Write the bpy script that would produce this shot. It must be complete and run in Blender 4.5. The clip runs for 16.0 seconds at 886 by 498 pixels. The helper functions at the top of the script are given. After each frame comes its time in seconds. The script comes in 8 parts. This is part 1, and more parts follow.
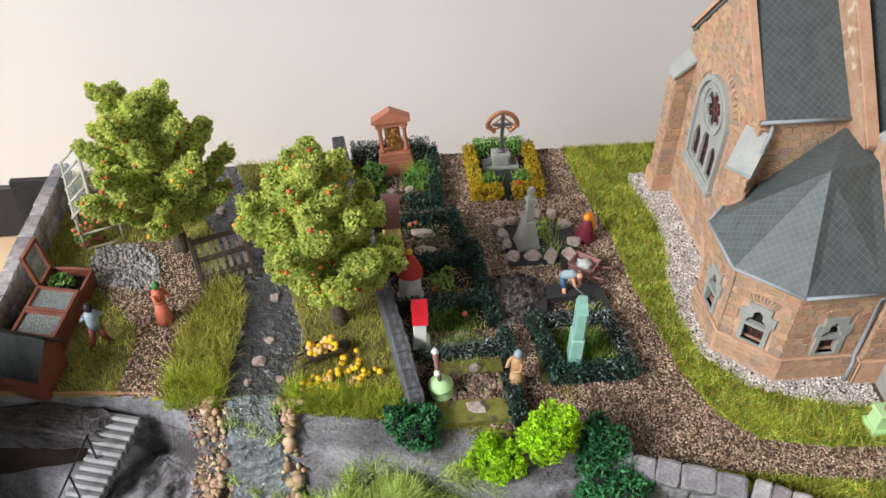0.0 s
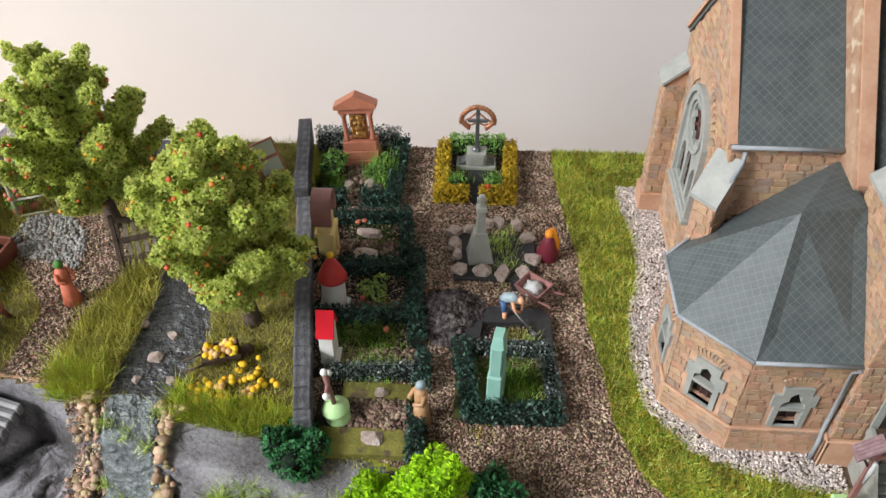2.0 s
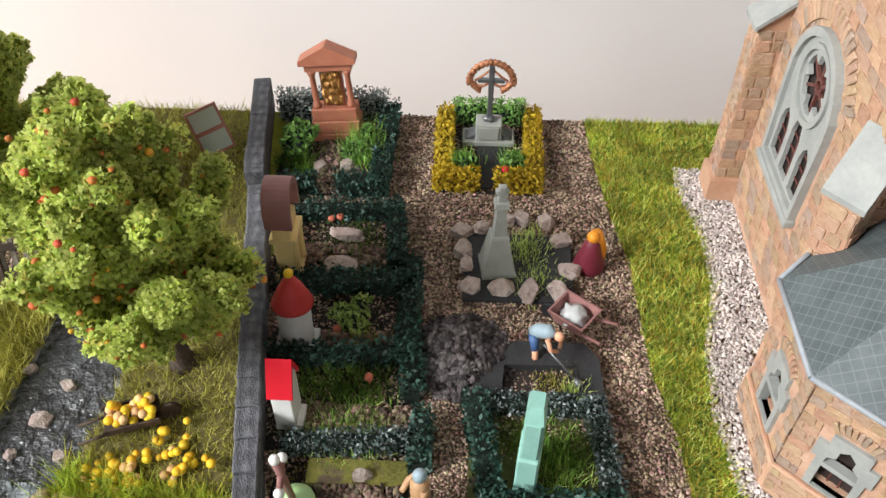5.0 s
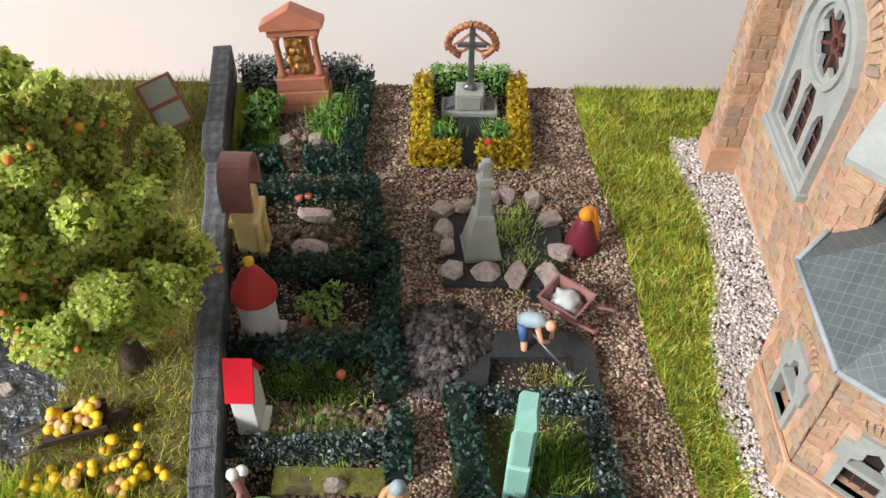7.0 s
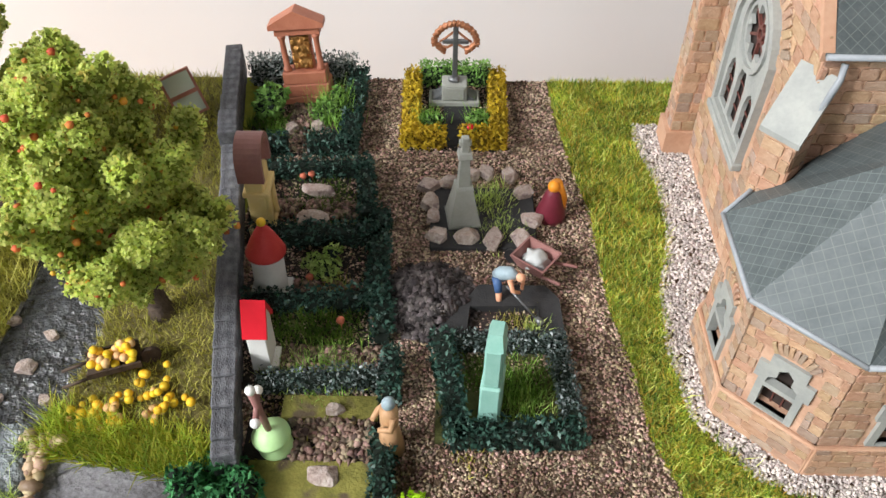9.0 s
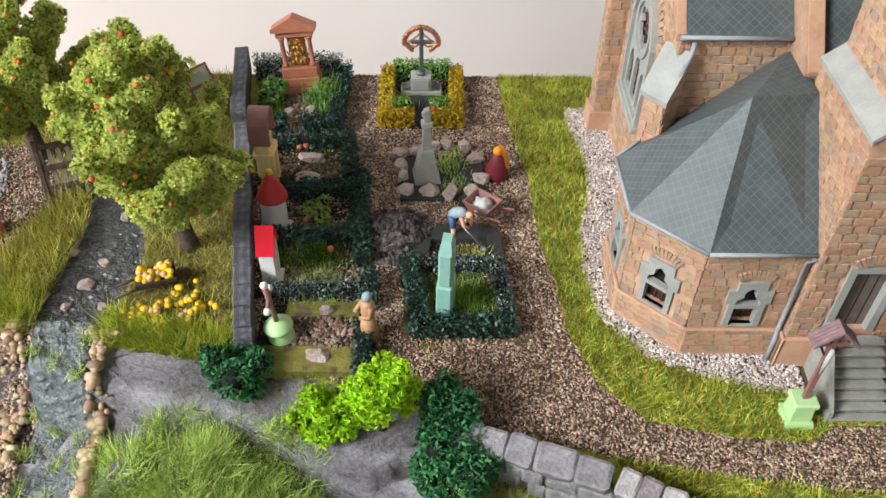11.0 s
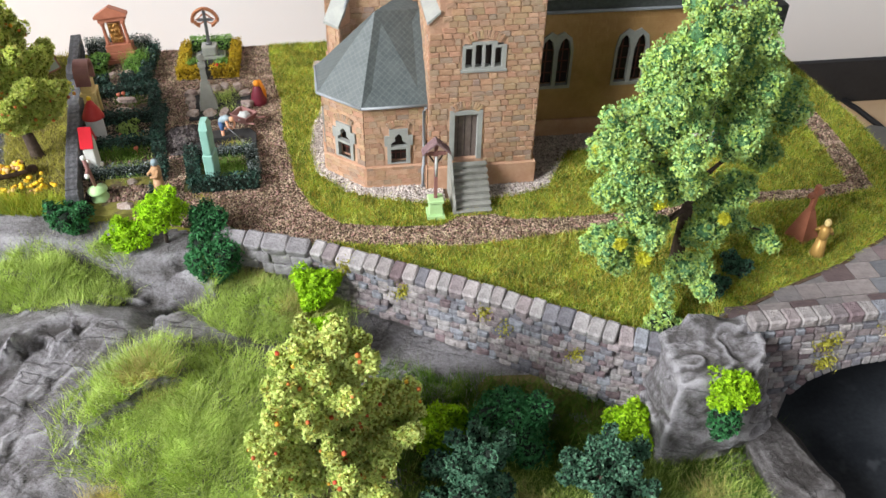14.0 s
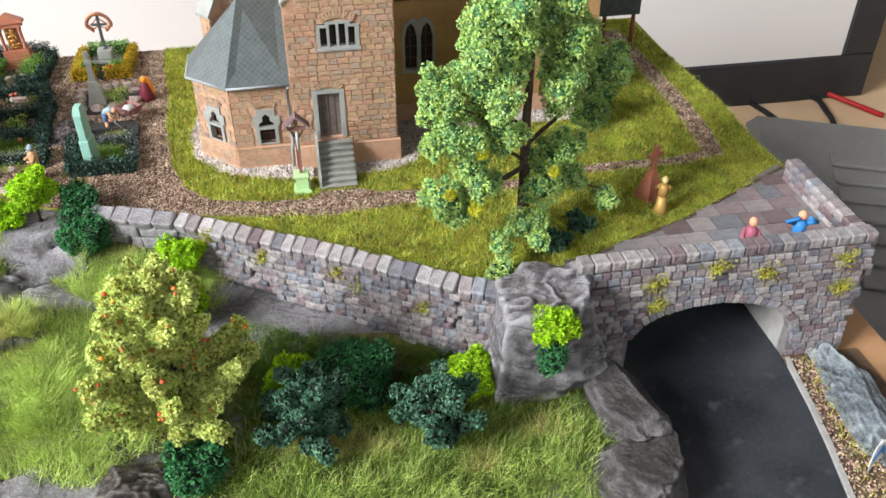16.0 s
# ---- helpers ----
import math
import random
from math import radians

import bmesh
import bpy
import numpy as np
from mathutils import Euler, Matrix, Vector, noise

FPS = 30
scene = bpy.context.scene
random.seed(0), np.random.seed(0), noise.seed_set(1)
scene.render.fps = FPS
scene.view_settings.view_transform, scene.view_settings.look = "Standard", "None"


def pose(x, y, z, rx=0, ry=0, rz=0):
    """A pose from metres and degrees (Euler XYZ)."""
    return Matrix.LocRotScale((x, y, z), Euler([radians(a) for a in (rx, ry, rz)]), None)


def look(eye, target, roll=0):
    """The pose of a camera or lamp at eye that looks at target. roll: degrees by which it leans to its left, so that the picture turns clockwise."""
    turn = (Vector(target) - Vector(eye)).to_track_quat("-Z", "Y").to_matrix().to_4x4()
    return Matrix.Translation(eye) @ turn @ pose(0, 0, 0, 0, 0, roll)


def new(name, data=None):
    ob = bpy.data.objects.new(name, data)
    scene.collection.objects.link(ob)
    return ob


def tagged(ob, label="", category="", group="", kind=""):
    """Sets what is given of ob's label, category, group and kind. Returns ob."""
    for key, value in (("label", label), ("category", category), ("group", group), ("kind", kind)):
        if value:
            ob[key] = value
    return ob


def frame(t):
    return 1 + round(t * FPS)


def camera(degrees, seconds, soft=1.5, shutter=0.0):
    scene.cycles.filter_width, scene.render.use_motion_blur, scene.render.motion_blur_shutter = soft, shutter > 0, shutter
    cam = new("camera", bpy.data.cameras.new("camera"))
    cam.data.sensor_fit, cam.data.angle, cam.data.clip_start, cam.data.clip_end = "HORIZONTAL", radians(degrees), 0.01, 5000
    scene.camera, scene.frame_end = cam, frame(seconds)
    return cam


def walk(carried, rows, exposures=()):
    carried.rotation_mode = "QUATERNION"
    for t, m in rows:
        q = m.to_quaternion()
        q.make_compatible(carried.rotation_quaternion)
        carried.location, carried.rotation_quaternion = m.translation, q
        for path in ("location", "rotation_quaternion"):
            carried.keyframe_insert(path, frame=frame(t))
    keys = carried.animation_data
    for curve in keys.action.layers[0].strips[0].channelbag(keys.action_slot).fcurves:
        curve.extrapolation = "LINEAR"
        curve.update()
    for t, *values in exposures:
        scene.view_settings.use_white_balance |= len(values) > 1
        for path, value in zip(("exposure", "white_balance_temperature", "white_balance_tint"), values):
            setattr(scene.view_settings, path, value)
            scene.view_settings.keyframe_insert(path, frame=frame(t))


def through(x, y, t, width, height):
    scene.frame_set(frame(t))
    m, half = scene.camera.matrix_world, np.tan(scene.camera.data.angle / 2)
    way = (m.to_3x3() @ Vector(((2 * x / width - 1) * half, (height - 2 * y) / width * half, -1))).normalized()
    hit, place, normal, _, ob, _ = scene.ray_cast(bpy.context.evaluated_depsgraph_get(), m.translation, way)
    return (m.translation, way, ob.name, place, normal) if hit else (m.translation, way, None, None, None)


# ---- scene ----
cam = camera(55.23, 16.0)
CM = 0.0084  # metres to one plan unit
# seconds, eye, target (plan units), roll
PATH = [
    (0, (-21.057, -19.352, 28.023), (-18.667, 3.022, 8.181), 0.56),
    (0.5, (-17.895, -18.356, 27.034), (-16.345, 4.040, 7.133), 0.99),
    (1, (-15.744, -18.630, 27.256), (-15.245, 3.672, 7.196), 0.90),
    (1.5, (-14.879, -17.871, 26.449), (-15.368, 4.331, 6.278), 0.54),
    (2, (-13.807, -15.639, 26.288), (-14.865, 6.323, 5.879), 0.25),
    (2.5, (-13.208, -14.105, 26.002), (-14.500, 7.706, 5.444), 0.28),
    (3, (-13.100, -12.641, 25.323), (-14.475, 9.020, 4.613), 0.31),
    (5.5, (-14.882, -6.401, 19.836), (-15.253, 14.472, -1.709), 0.97),
    (6, (-14.752, -5.932, 19.686), (-14.914, 14.730, -2.064), 1.09),
    (6.5, (-14.602, -5.496, 19.190), (-14.669, 14.978, -2.737), 1.16),
    (7, (-14.625, -5.344, 18.847), (-14.631, 15.084, -3.123), 1.15),
    (7.5, (-14.419, -5.496, 18.921), (-14.425, 14.908, -3.072), 1.10),
    (8, (-14.289, -5.995, 19.047), (-14.253, 14.445, -2.911), 1.18),
    (8.5, (-14.134, -7.232, 19.278), (-14.195, 13.449, -2.454), 0.80),
    (9, (-14.152, -8.906, 20.435), (-14.153, 11.877, -1.200), 0.89),
    (11.5, (-12.712, -19.745, 24.365), (-11.974, 2.158, 3.877), 1.23),
    (12, (-11.100, -23.542, 25.729), (-10.086, -1.409, 5.503), 0.81),
    (12.5, (-12.249, -27.395, 27.257), (-10.674, -5.049, 7.303), 0.74),
    (13, (-11.467, -31.369, 28.324), (-9.102, -8.817, 8.682), 1.03),
    (13.5, (-8.034, -34.233, 27.310), (-5.154, -11.578, 7.857), 0.84),
    (14, (-6.169, -35.791, 27.217), (-2.540, -12.978, 8.076), 1.18),
    (14.5, (-4.840, -37.027, 26.166), (-0.895, -13.990, 7.359), 0.94),
    (15, (-3.691, -38.787, 25.439), (0.462, -15.431, 7.075), 0.72),
    (15.5, (-2.270, -39.852, 25.136), (1.997, -16.282, 7.075), 0.40),
    (16, (-0.369, -40.946, 25.258), (3.935, -17.219, 7.411), 0.04),
]
walk(cam, [(t, look(Vector(eye) * CM, Vector(target) * CM, roll)) for t, eye, target, roll in PATH],
     exposures=[(0, -0.38), (2.5, -0.32), (5.5, -0.12), (9, -0.12), (12, -0.22), (14, 0.03), (16, 0.2)])
LAMP_LEFT, LAMP_FRONT = 222.0, 17.0

# ---- world, light, exposure ----
U = CM
world = bpy.data.worlds.new("World")
scene.world = world
world.use_nodes = True
sky = world.node_tree.nodes.new("ShaderNodeTexSky")
sky.sky_type = "NISHITA"
sky.sun_disc = False
sky.sun_elevation, sky.sun_rotation = radians(35), radians(-70)
world.node_tree.links.new(sky.outputs[0], world.node_tree.nodes["Background"].inputs[0])
world.node_tree.nodes["Background"].inputs[1].default_value = 0.08


def area_lamp(name, at, target, sx, sy, watts, colour):
    lamp = bpy.data.lights.new(name, "AREA")
    lamp.shape, lamp.size, lamp.size_y, lamp.energy, lamp.color = "RECTANGLE", sx * U, sy * U, watts, colour
    ob = new(name, lamp)
    ob.matrix_world = look(Vector(at) * U, Vector(target) * U)
    return ob


area_lamp("window_daylight", (-268, -112, 165), (-10, 2, 0), 140, 120, LAMP_LEFT, (0.97, 0.985, 1.0))
# fill lamp added in front; no window is known on that side
area_lamp("front_fill", (40, -262, 150), (0, -20, 0), 130, 110, LAMP_FRONT, (0.97, 0.985, 1.0))

# ---- materials ----


def mat(name, a, b=None, scale=3.0, rough=0.8, bump=0.0, metal=0.0, island=0.0, thing_random=0.0, fine=6.0, spots=None, spec=0.3, glow=0.0):
    """A procedural surface: two tones mixed by coarse and fine noise, relief, and variation from piece to piece."""
    m = bpy.data.materials.new(name)
    m.use_nodes = True
    nt = m.node_tree
    n, l = nt.nodes, nt.links
    bsdf = n["Principled BSDF"]
    bsdf.inputs["Roughness"].default_value = rough
    bsdf.inputs["Metallic"].default_value = metal
    bsdf.inputs["Specular IOR Level"].default_value = spec
    co = n.new("ShaderNodeTexCoord")
    mp = n.new("ShaderNodeMapping")
    mp.inputs["Scale"].default_value = (1 / U,) * 3
    l.new(co.outputs["Object"], mp.inputs["Vector"])
    n1 = n.new("ShaderNodeTexNoise")
    n1.inputs["Scale"].default_value = scale
    n1.inputs["Detail"].default_value = 4
    n2 = n.new("ShaderNodeTexNoise")
    n2.inputs["Scale"].default_value = scale * fine
    n2.inputs["Detail"].default_value = 3
    for k in (n1, n2):
        l.new(mp.outputs[0], k.inputs["Vector"])
    add = n.new("ShaderNodeMath")
    add.operation = "MULTIPLY_ADD"
    add.inputs[1].default_value = 0.45
    l.new(n2.outputs[0], add.inputs[0])
    l.new(n1.outputs[0], add.inputs[2])
    ramp = n.new("ShaderNodeMapRange")
    ramp.inputs["From Min"].default_value, ramp.inputs["From Max"].default_value = 0.52, 0.92
    l.new(add.outputs[0], ramp.inputs[0])
    mix = n.new("ShaderNodeMix")
    mix.data_type = "RGBA"
    mix.inputs[6].default_value = (*a, 1)
    mix.inputs[7].default_value = (*(b or [0.8 * v for v in a]), 1)
    l.new(ramp.outputs[0], mix.inputs[0])
    colour = mix.outputs[2]
    if spots:
        n3 = n.new("ShaderNodeTexNoise")
        n3.inputs["Scale"].default_value = spots[1]
        l.new(mp.outputs[0], n3.inputs["Vector"])
        r3 = n.new("ShaderNodeMapRange")
        r3.inputs["From Min"].default_value, r3.inputs["From Max"].default_value = spots[2], spots[2] + 0.1
        l.new(n3.outputs[0], r3.inputs[0])
        m3 = n.new("ShaderNodeMix")
        m3.data_type = "RGBA"
        l.new(r3.outputs[0], m3.inputs[0])
        l.new(colour, m3.inputs[6])
        m3.inputs[7].default_value = (*spots[0], 1)
        colour = m3.outputs[2]
    for amount, node, out in ((island, "ShaderNodeNewGeometry", "Random Per Island"), (thing_random, "ShaderNodeObjectInfo", "Random")):
        if amount:
            g = n.new(node)
            hsv = n.new("ShaderNodeHueSaturation")
            mr = n.new("ShaderNodeMapRange")
            mr.inputs["To Min"].default_value, mr.inputs["To Max"].default_value = 1 - amount, 1 + amount
            l.new(g.outputs[out], mr.inputs[0])
            l.new(mr.outputs[0], hsv.inputs["Value"])
            frac = n.new("ShaderNodeMath")
            frac.operation = "MULTIPLY"
            frac.inputs[1].default_value = 7.31
            l.new(g.outputs[out], frac.inputs[0])
            fr = n.new("ShaderNodeMath")
            fr.operation = "FRACT"
            l.new(frac.outputs[0], fr.inputs[0])
            mh = n.new("ShaderNodeMapRange")
            mh.inputs["To Min"].default_value, mh.inputs["To Max"].default_value = 0.5 - amount * 0.06, 0.5 + amount * 0.06
            l.new(fr.outputs[0], mh.inputs[0])
            l.new(mh.outputs[0], hsv.inputs["Hue"])
            l.new(colour, hsv.inputs["Color"])
            colour = hsv.outputs[0]
    l.new(colour, bsdf.inputs["Base Color"])
    if bump:
        bp = n.new("ShaderNodeBump")
        bp.inputs["Strength"].default_value = min(1.0, bump)
        bp.inputs["Distance"].default_value = 0.12 * U
        l.new(add.outputs[0], bp.inputs["Height"])
        l.new(bp.outputs[0], bsdf.inputs["Normal"])
    return m


def leaf_mat(name, tones, rough=0.7, through=0.15, own=0.5):
    """Flock or foam leaves: each flake takes one of the tones, partly its own, partly shared by its patch."""
    m = bpy.data.materials.new(name)
    m.use_nodes = True
    nt = m.node_tree
    n, l = nt.nodes, nt.links
    bsdf = n["Principled BSDF"]
    bsdf.inputs["Roughness"].default_value = rough
    bsdf.inputs["Specular IOR Level"].default_value = 0.25
    g = n.new("ShaderNodeNewGeometry")
    ramp = n.new("ShaderNodeValToRGB")
    ramp.color_ramp.interpolation = "LINEAR"
    while len(ramp.color_ramp.elements) < len(tones):
        ramp.color_ramp.elements.new(0.5)
    for k, c in enumerate(tones):
        ramp.color_ramp.elements[k].position = k / max(1, len(tones) - 1)
        ramp.color_ramp.elements[k].color = (*c, 1)
    co = n.new("ShaderNodeTexCoord")
    n0 = n.new("ShaderNodeTexNoise")
    n0.inputs["Scale"].default_value, n0.inputs["Detail"].default_value = 1.9 / U, 3
    l.new(co.outputs["Object"], n0.inputs["Vector"])
    spread = n.new("ShaderNodeMapRange")
    spread.inputs["From Min"].default_value, spread.inputs["From Max"].default_value = 0.28, 0.72
    l.new(n0.outputs[0], spread.inputs[0])
    pick = n.new("ShaderNodeMix")
    pick.inputs[0].default_value = own
    l.new(spread.outputs[0], pick.inputs[2])
    l.new(g.outputs["Random Per Island"], pick.inputs[3])
    l.new(pick.outputs[0], ramp.inputs[0])
    n1 = n.new("ShaderNodeTexNoise")
    n1.inputs["Scale"].default_value = 0.9 / U
    l.new(co.outputs["Object"], n1.inputs["Vector"])
    mr = n.new("ShaderNodeMapRange")
    mr.inputs["From Min"].default_value, mr.inputs["From Max"].default_value = 0.3, 0.7
    mr.inputs["To Min"].default_value, mr.inputs["To Max"].default_value = 0.7, 1.25
    l.new(n1.outputs[0], mr.inputs[0])
    hsv = n.new("ShaderNodeHueSaturation")
    l.new(mr.outputs[0], hsv.inputs["Value"])
    l.new(ramp.outputs[0], hsv.inputs["Color"])
    l.new(hsv.outputs[0], bsdf.inputs["Base Color"])
    if through:
        t = n.new("ShaderNodeBsdfTranslucent")
        l.new(hsv.outputs[0], t.inputs[0])
        ms = n.new("ShaderNodeMixShader")
        ms.inputs[0].default_value = through
        l.new(bsdf.outputs[0], ms.inputs[1])
        l.new(t.outputs[0], ms.inputs[2])
        l.new(ms.outputs[0], n["Material Output"].inputs["Surface"])
    return m


def slate_mat(name, a, b, size):
    """Diamond slates of an embossed model roof: two crossed sets of fine raised seams over the face's own plane."""
    m = mat(name, a, b, 2.0, 0.55, 0.1, spec=0.45)
    n, l = m.node_tree.nodes, m.node_tree.links
    bsdf = n["Principled BSDF"]
    uv = n.new("ShaderNodeUVMap")
    sep = n.new("ShaderNodeSeparateXYZ")
    l.new(uv.outputs[0], sep.inputs[0])
    best = None
    for sx in (1, -1):
        k = n.new("ShaderNodeMath")
        k.operation = "MULTIPLY_ADD"
        k.inputs[1].default_value = sx
        l.new(sep.outputs[0], k.inputs[0])
        l.new(sep.outputs[1], k.inputs[2])
        s = n.new("ShaderNodeMath")
        s.operation = "PINGPONG"
        s.inputs[1].default_value = size
        l.new(k.outputs[0], s.inputs[0])
        if best is None:
            best = s
        else:
            mn = n.new("ShaderNodeMath")
            mn.operation = "MINIMUM"
            l.new(best.outputs[0], mn.inputs[0])
            l.new(s.outputs[0], mn.inputs[1])
            best = mn
    edge = n.new("ShaderNodeMapRange")
    edge.inputs["From Max"].default_value = size * 0.13
    edge.inputs["To Min"].default_value, edge.inputs["To Max"].default_value = 1.0, 0.0
    l.new(best.outputs[0], edge.inputs[0])
    old = bsdf.inputs["Base Color"].links[0].from_socket
    mx = n.new("ShaderNodeMix")
    mx.data_type = "RGBA"
    l.new(edge.outputs[0], mx.inputs[0])
    l.new(old, mx.inputs[6])
    mx.inputs[7].default_value = (0.138, 0.158, 0.156, 1)
    l.new(mx.outputs[2], bsdf.inputs["Base Color"])
    bp = n.new("ShaderNodeBump")
    bp.inputs["Strength"].default_value = 0.15
    bp.inputs["Distance"].default_value = 0.04 * U
    l.new(edge.outputs[0], bp.inputs["Height"])
    l.new(bp.outputs[0], bsdf.inputs["Normal"])
    return m


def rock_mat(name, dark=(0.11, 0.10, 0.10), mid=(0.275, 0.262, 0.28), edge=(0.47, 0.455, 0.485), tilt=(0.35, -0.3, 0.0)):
    """Painted plaster: broad grey body, long tilted strata with a dark wash in thin cracks, dry-brushed edges, hollow
    shade put into the colour, sandy grain.
    """
    m = bpy.data.materials.new(name)
    m.use_nodes = True
    n, l = m.node_tree.nodes, m.node_tree.links
    bsdf = n["Principled BSDF"]
    bsdf.inputs["Roughness"].default_value = 0.6
    bsdf.inputs["Specular IOR Level"].default_value = 0.4

    def maths(op, a, b=None, c=None):
        k = n.new("ShaderNodeMath")
        k.operation = op
        for q, v in enumerate((a, b, c)):
            if isinstance(v, (int, float)):
                k.inputs[q].default_value = v
            elif v is not None:
                l.new(v, k.inputs[q])
        return k.outputs[0]

    def tex(vec, sc, det, distort=0.0, rough=0.5):
        t = n.new("ShaderNodeTexNoise")
        t.inputs["Scale"].default_value, t.inputs["Detail"].default_value, t.inputs["Distortion"].default_value = sc, det, distort
        t.inputs["Roughness"].default_value = rough
        l.new(vec, t.inputs["Vector"])
        return t.outputs[0]

    def band(v, lo, hi, to0, to1):
        k = n.new("ShaderNodeMapRange")
        k.inputs["From Min"].default_value, k.inputs["From Max"].default_value = lo, hi
        k.inputs["To Min"].default_value, k.inputs["To Max"].default_value = to0, to1
        l.new(v, k.inputs[0])
        return k.outputs[0]

    co = n.new("ShaderNodeTexCoord")
    mp = n.new("ShaderNodeMapping")
    mp.inputs["Scale"].default_value = (1 / U,) * 3
    l.new(co.outputs["Object"], mp.inputs["Vector"])
    lay = n.new("ShaderNodeMapping")
    lay.inputs["Rotation"].default_value = tilt
    l.new(mp.outputs[0], lay.inputs["Vector"])
    flat = n.new("ShaderNodeMapping")
    flat.inputs["Scale"].default_value = (0.28, 0.42, 0.95)
    l.new(lay.outputs[0], flat.inputs["Vector"])
    strata = tex(flat.outputs[0], 1.0, 3, 0.2, 0.45)
    seam = maths("ABSOLUTE", maths("SUBTRACT", tex(flat.outputs[0], 0.8, 3, 0.25), 0.5))
    body = tex(mp.outputs[0], 0.35, 4)
    chisel = tex(flat.outputs[0], 3.2, 6, 0.3, 0.62)
    grain = tex(mp.outputs[0], 6.5, 6, 0.0, 0.78)
    where = band(tex(mp.outputs[0], 0.5, 2), 0.43, 0.54, 0.0, 1.0)
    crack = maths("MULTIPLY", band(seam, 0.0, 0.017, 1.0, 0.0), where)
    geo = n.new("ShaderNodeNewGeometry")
    # pointiness pales edges as dry-brush and darkens hollows as shade in the tone
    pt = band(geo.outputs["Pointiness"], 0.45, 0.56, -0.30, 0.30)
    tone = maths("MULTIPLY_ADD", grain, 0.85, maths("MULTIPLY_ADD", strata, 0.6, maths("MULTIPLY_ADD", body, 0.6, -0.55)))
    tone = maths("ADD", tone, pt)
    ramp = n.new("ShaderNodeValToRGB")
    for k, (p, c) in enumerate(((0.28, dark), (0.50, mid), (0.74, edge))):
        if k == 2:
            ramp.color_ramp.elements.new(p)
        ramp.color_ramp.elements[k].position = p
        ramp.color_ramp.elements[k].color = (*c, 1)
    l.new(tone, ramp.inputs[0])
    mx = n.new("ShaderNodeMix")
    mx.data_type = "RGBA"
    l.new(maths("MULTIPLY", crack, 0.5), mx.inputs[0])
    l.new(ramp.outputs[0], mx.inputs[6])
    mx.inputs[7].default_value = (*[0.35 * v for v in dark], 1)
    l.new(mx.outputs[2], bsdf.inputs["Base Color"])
    big = n.new("ShaderNodeBump")
    big.inputs["Strength"].default_value = 0.9
    big.inputs["Distance"].default_value = 0.5 * U
    l.new(maths("MULTIPLY_ADD", crack, -0.25, maths("MULTIPLY_ADD", chisel, 0.55, maths("MULTIPLY_ADD", strata, 0.5, maths("MULTIPLY", body, 0.3)))), big.inputs["Height"])
    bp = n.new("ShaderNodeBump")
    bp.inputs["Strength"].default_value = 1.0
    bp.inputs["Distance"].default_value = 0.17 * U
    l.new(grain, bp.inputs["Height"])
    l.new(big.outputs[0], bp.inputs["Normal"])
    l.new(bp.outputs[0], bsdf.inputs["Normal"])
    return m


def glass_mat(name, tint=(0.45, 0.5, 0.48), alpha=0.22):
    m = bpy.data.materials.new(name)
    m.use_nodes = True
    b = m.node_tree.nodes["Principled BSDF"]
    b.inputs["Base Color"].default_value = (*tint, 1)
    b.inputs["Roughness"].default_value = 0.08
    b.inputs["Alpha"].default_value = alpha
    return m


SAND = mat("sandstone", (0.348, 0.196, 0.128), (0.488, 0.323, 0.234), 1.1, 0.7, 0.6, thing_random=0.13, island=0.12, spots=((0.63, 0.50, 0.40), 1.7, 0.60))
SAND_PLAIN = mat("sandstone_smooth", (0.435, 0.242, 0.152), (0.525, 0.326, 0.218), 1.0, 0.7, 0.35)
JOINT = mat("sandstone_joint", (0.43, 0.25, 0.165), (0.56, 0.36, 0.25), 1.5, 0.85, 0.5)
TRIM = mat("grey_stone_trim", (0.27, 0.28, 0.265), (0.34, 0.345, 0.32), 1.5, 0.65, 0.2)
SLATE = slate_mat("diamond_slate", (0.056, 0.07, 0.072), (0.085, 0.102, 0.104), 0.175)
DARK = mat("dark_interior", (0.035, 0.025, 0.022), None, 2, 0.6)
LEAD = mat("window_lead", (0.10, 0.035, 0.028), (0.14, 0.05, 0.04), 4, 0.5)
MOSS_O = mat("olive_moss", (0.12, 0.115, 0.025), (0.23, 0.21, 0.05), 1.8, 0.95, 0.6, spots=((0.09, 0.065, 0.04), 1.3, 0.58))
MOSSY = mat("dark_moss", (0.045, 0.05, 0.014), (0.10, 0.105, 0.03), 1.6, 0.95, 0.6, spots=((0.06, 0.045, 0.03), 1.1, 0.58))
OCHRE = mat("ochre_plastic", (0.33, 0.19, 0.075), (0.44, 0.27, 0.12), 0.5, 0.42, 0.3)
DOOR = mat("grey_brown_door", (0.11, 0.085, 0.075), (0.16, 0.125, 0.11), 3, 0.6, 0.3)
PIPE = mat("grey_pipe", (0.25, 0.27, 0.29), (0.31, 0.33, 0.35), 3, 0.5)
STEP = mat("grey_plastic_steps", (0.24, 0.24, 0.215), (0.33, 0.33, 0.30), 2, 0.65, 0.3)
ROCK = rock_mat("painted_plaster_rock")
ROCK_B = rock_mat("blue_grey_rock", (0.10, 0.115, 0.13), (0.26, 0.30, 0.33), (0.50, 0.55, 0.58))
WALLST_D = mat("dark_wall_stone", (0.15, 0.142, 0.152), (0.30, 0.288, 0.30), 1.8, 0.85, 1.0, thing_random=0.12)
WALLST = mat("dry_wall_stone", (0.20, 0.185, 0.19), (0.40, 0.38, 0.38), 1.8, 0.85, 1.0, thing_random=0.18)
WALLJ = mat("dry_wall_joint", (0.13, 0.12, 0.12), (0.20, 0.185, 0.185), 2, 0.9, 0.5)
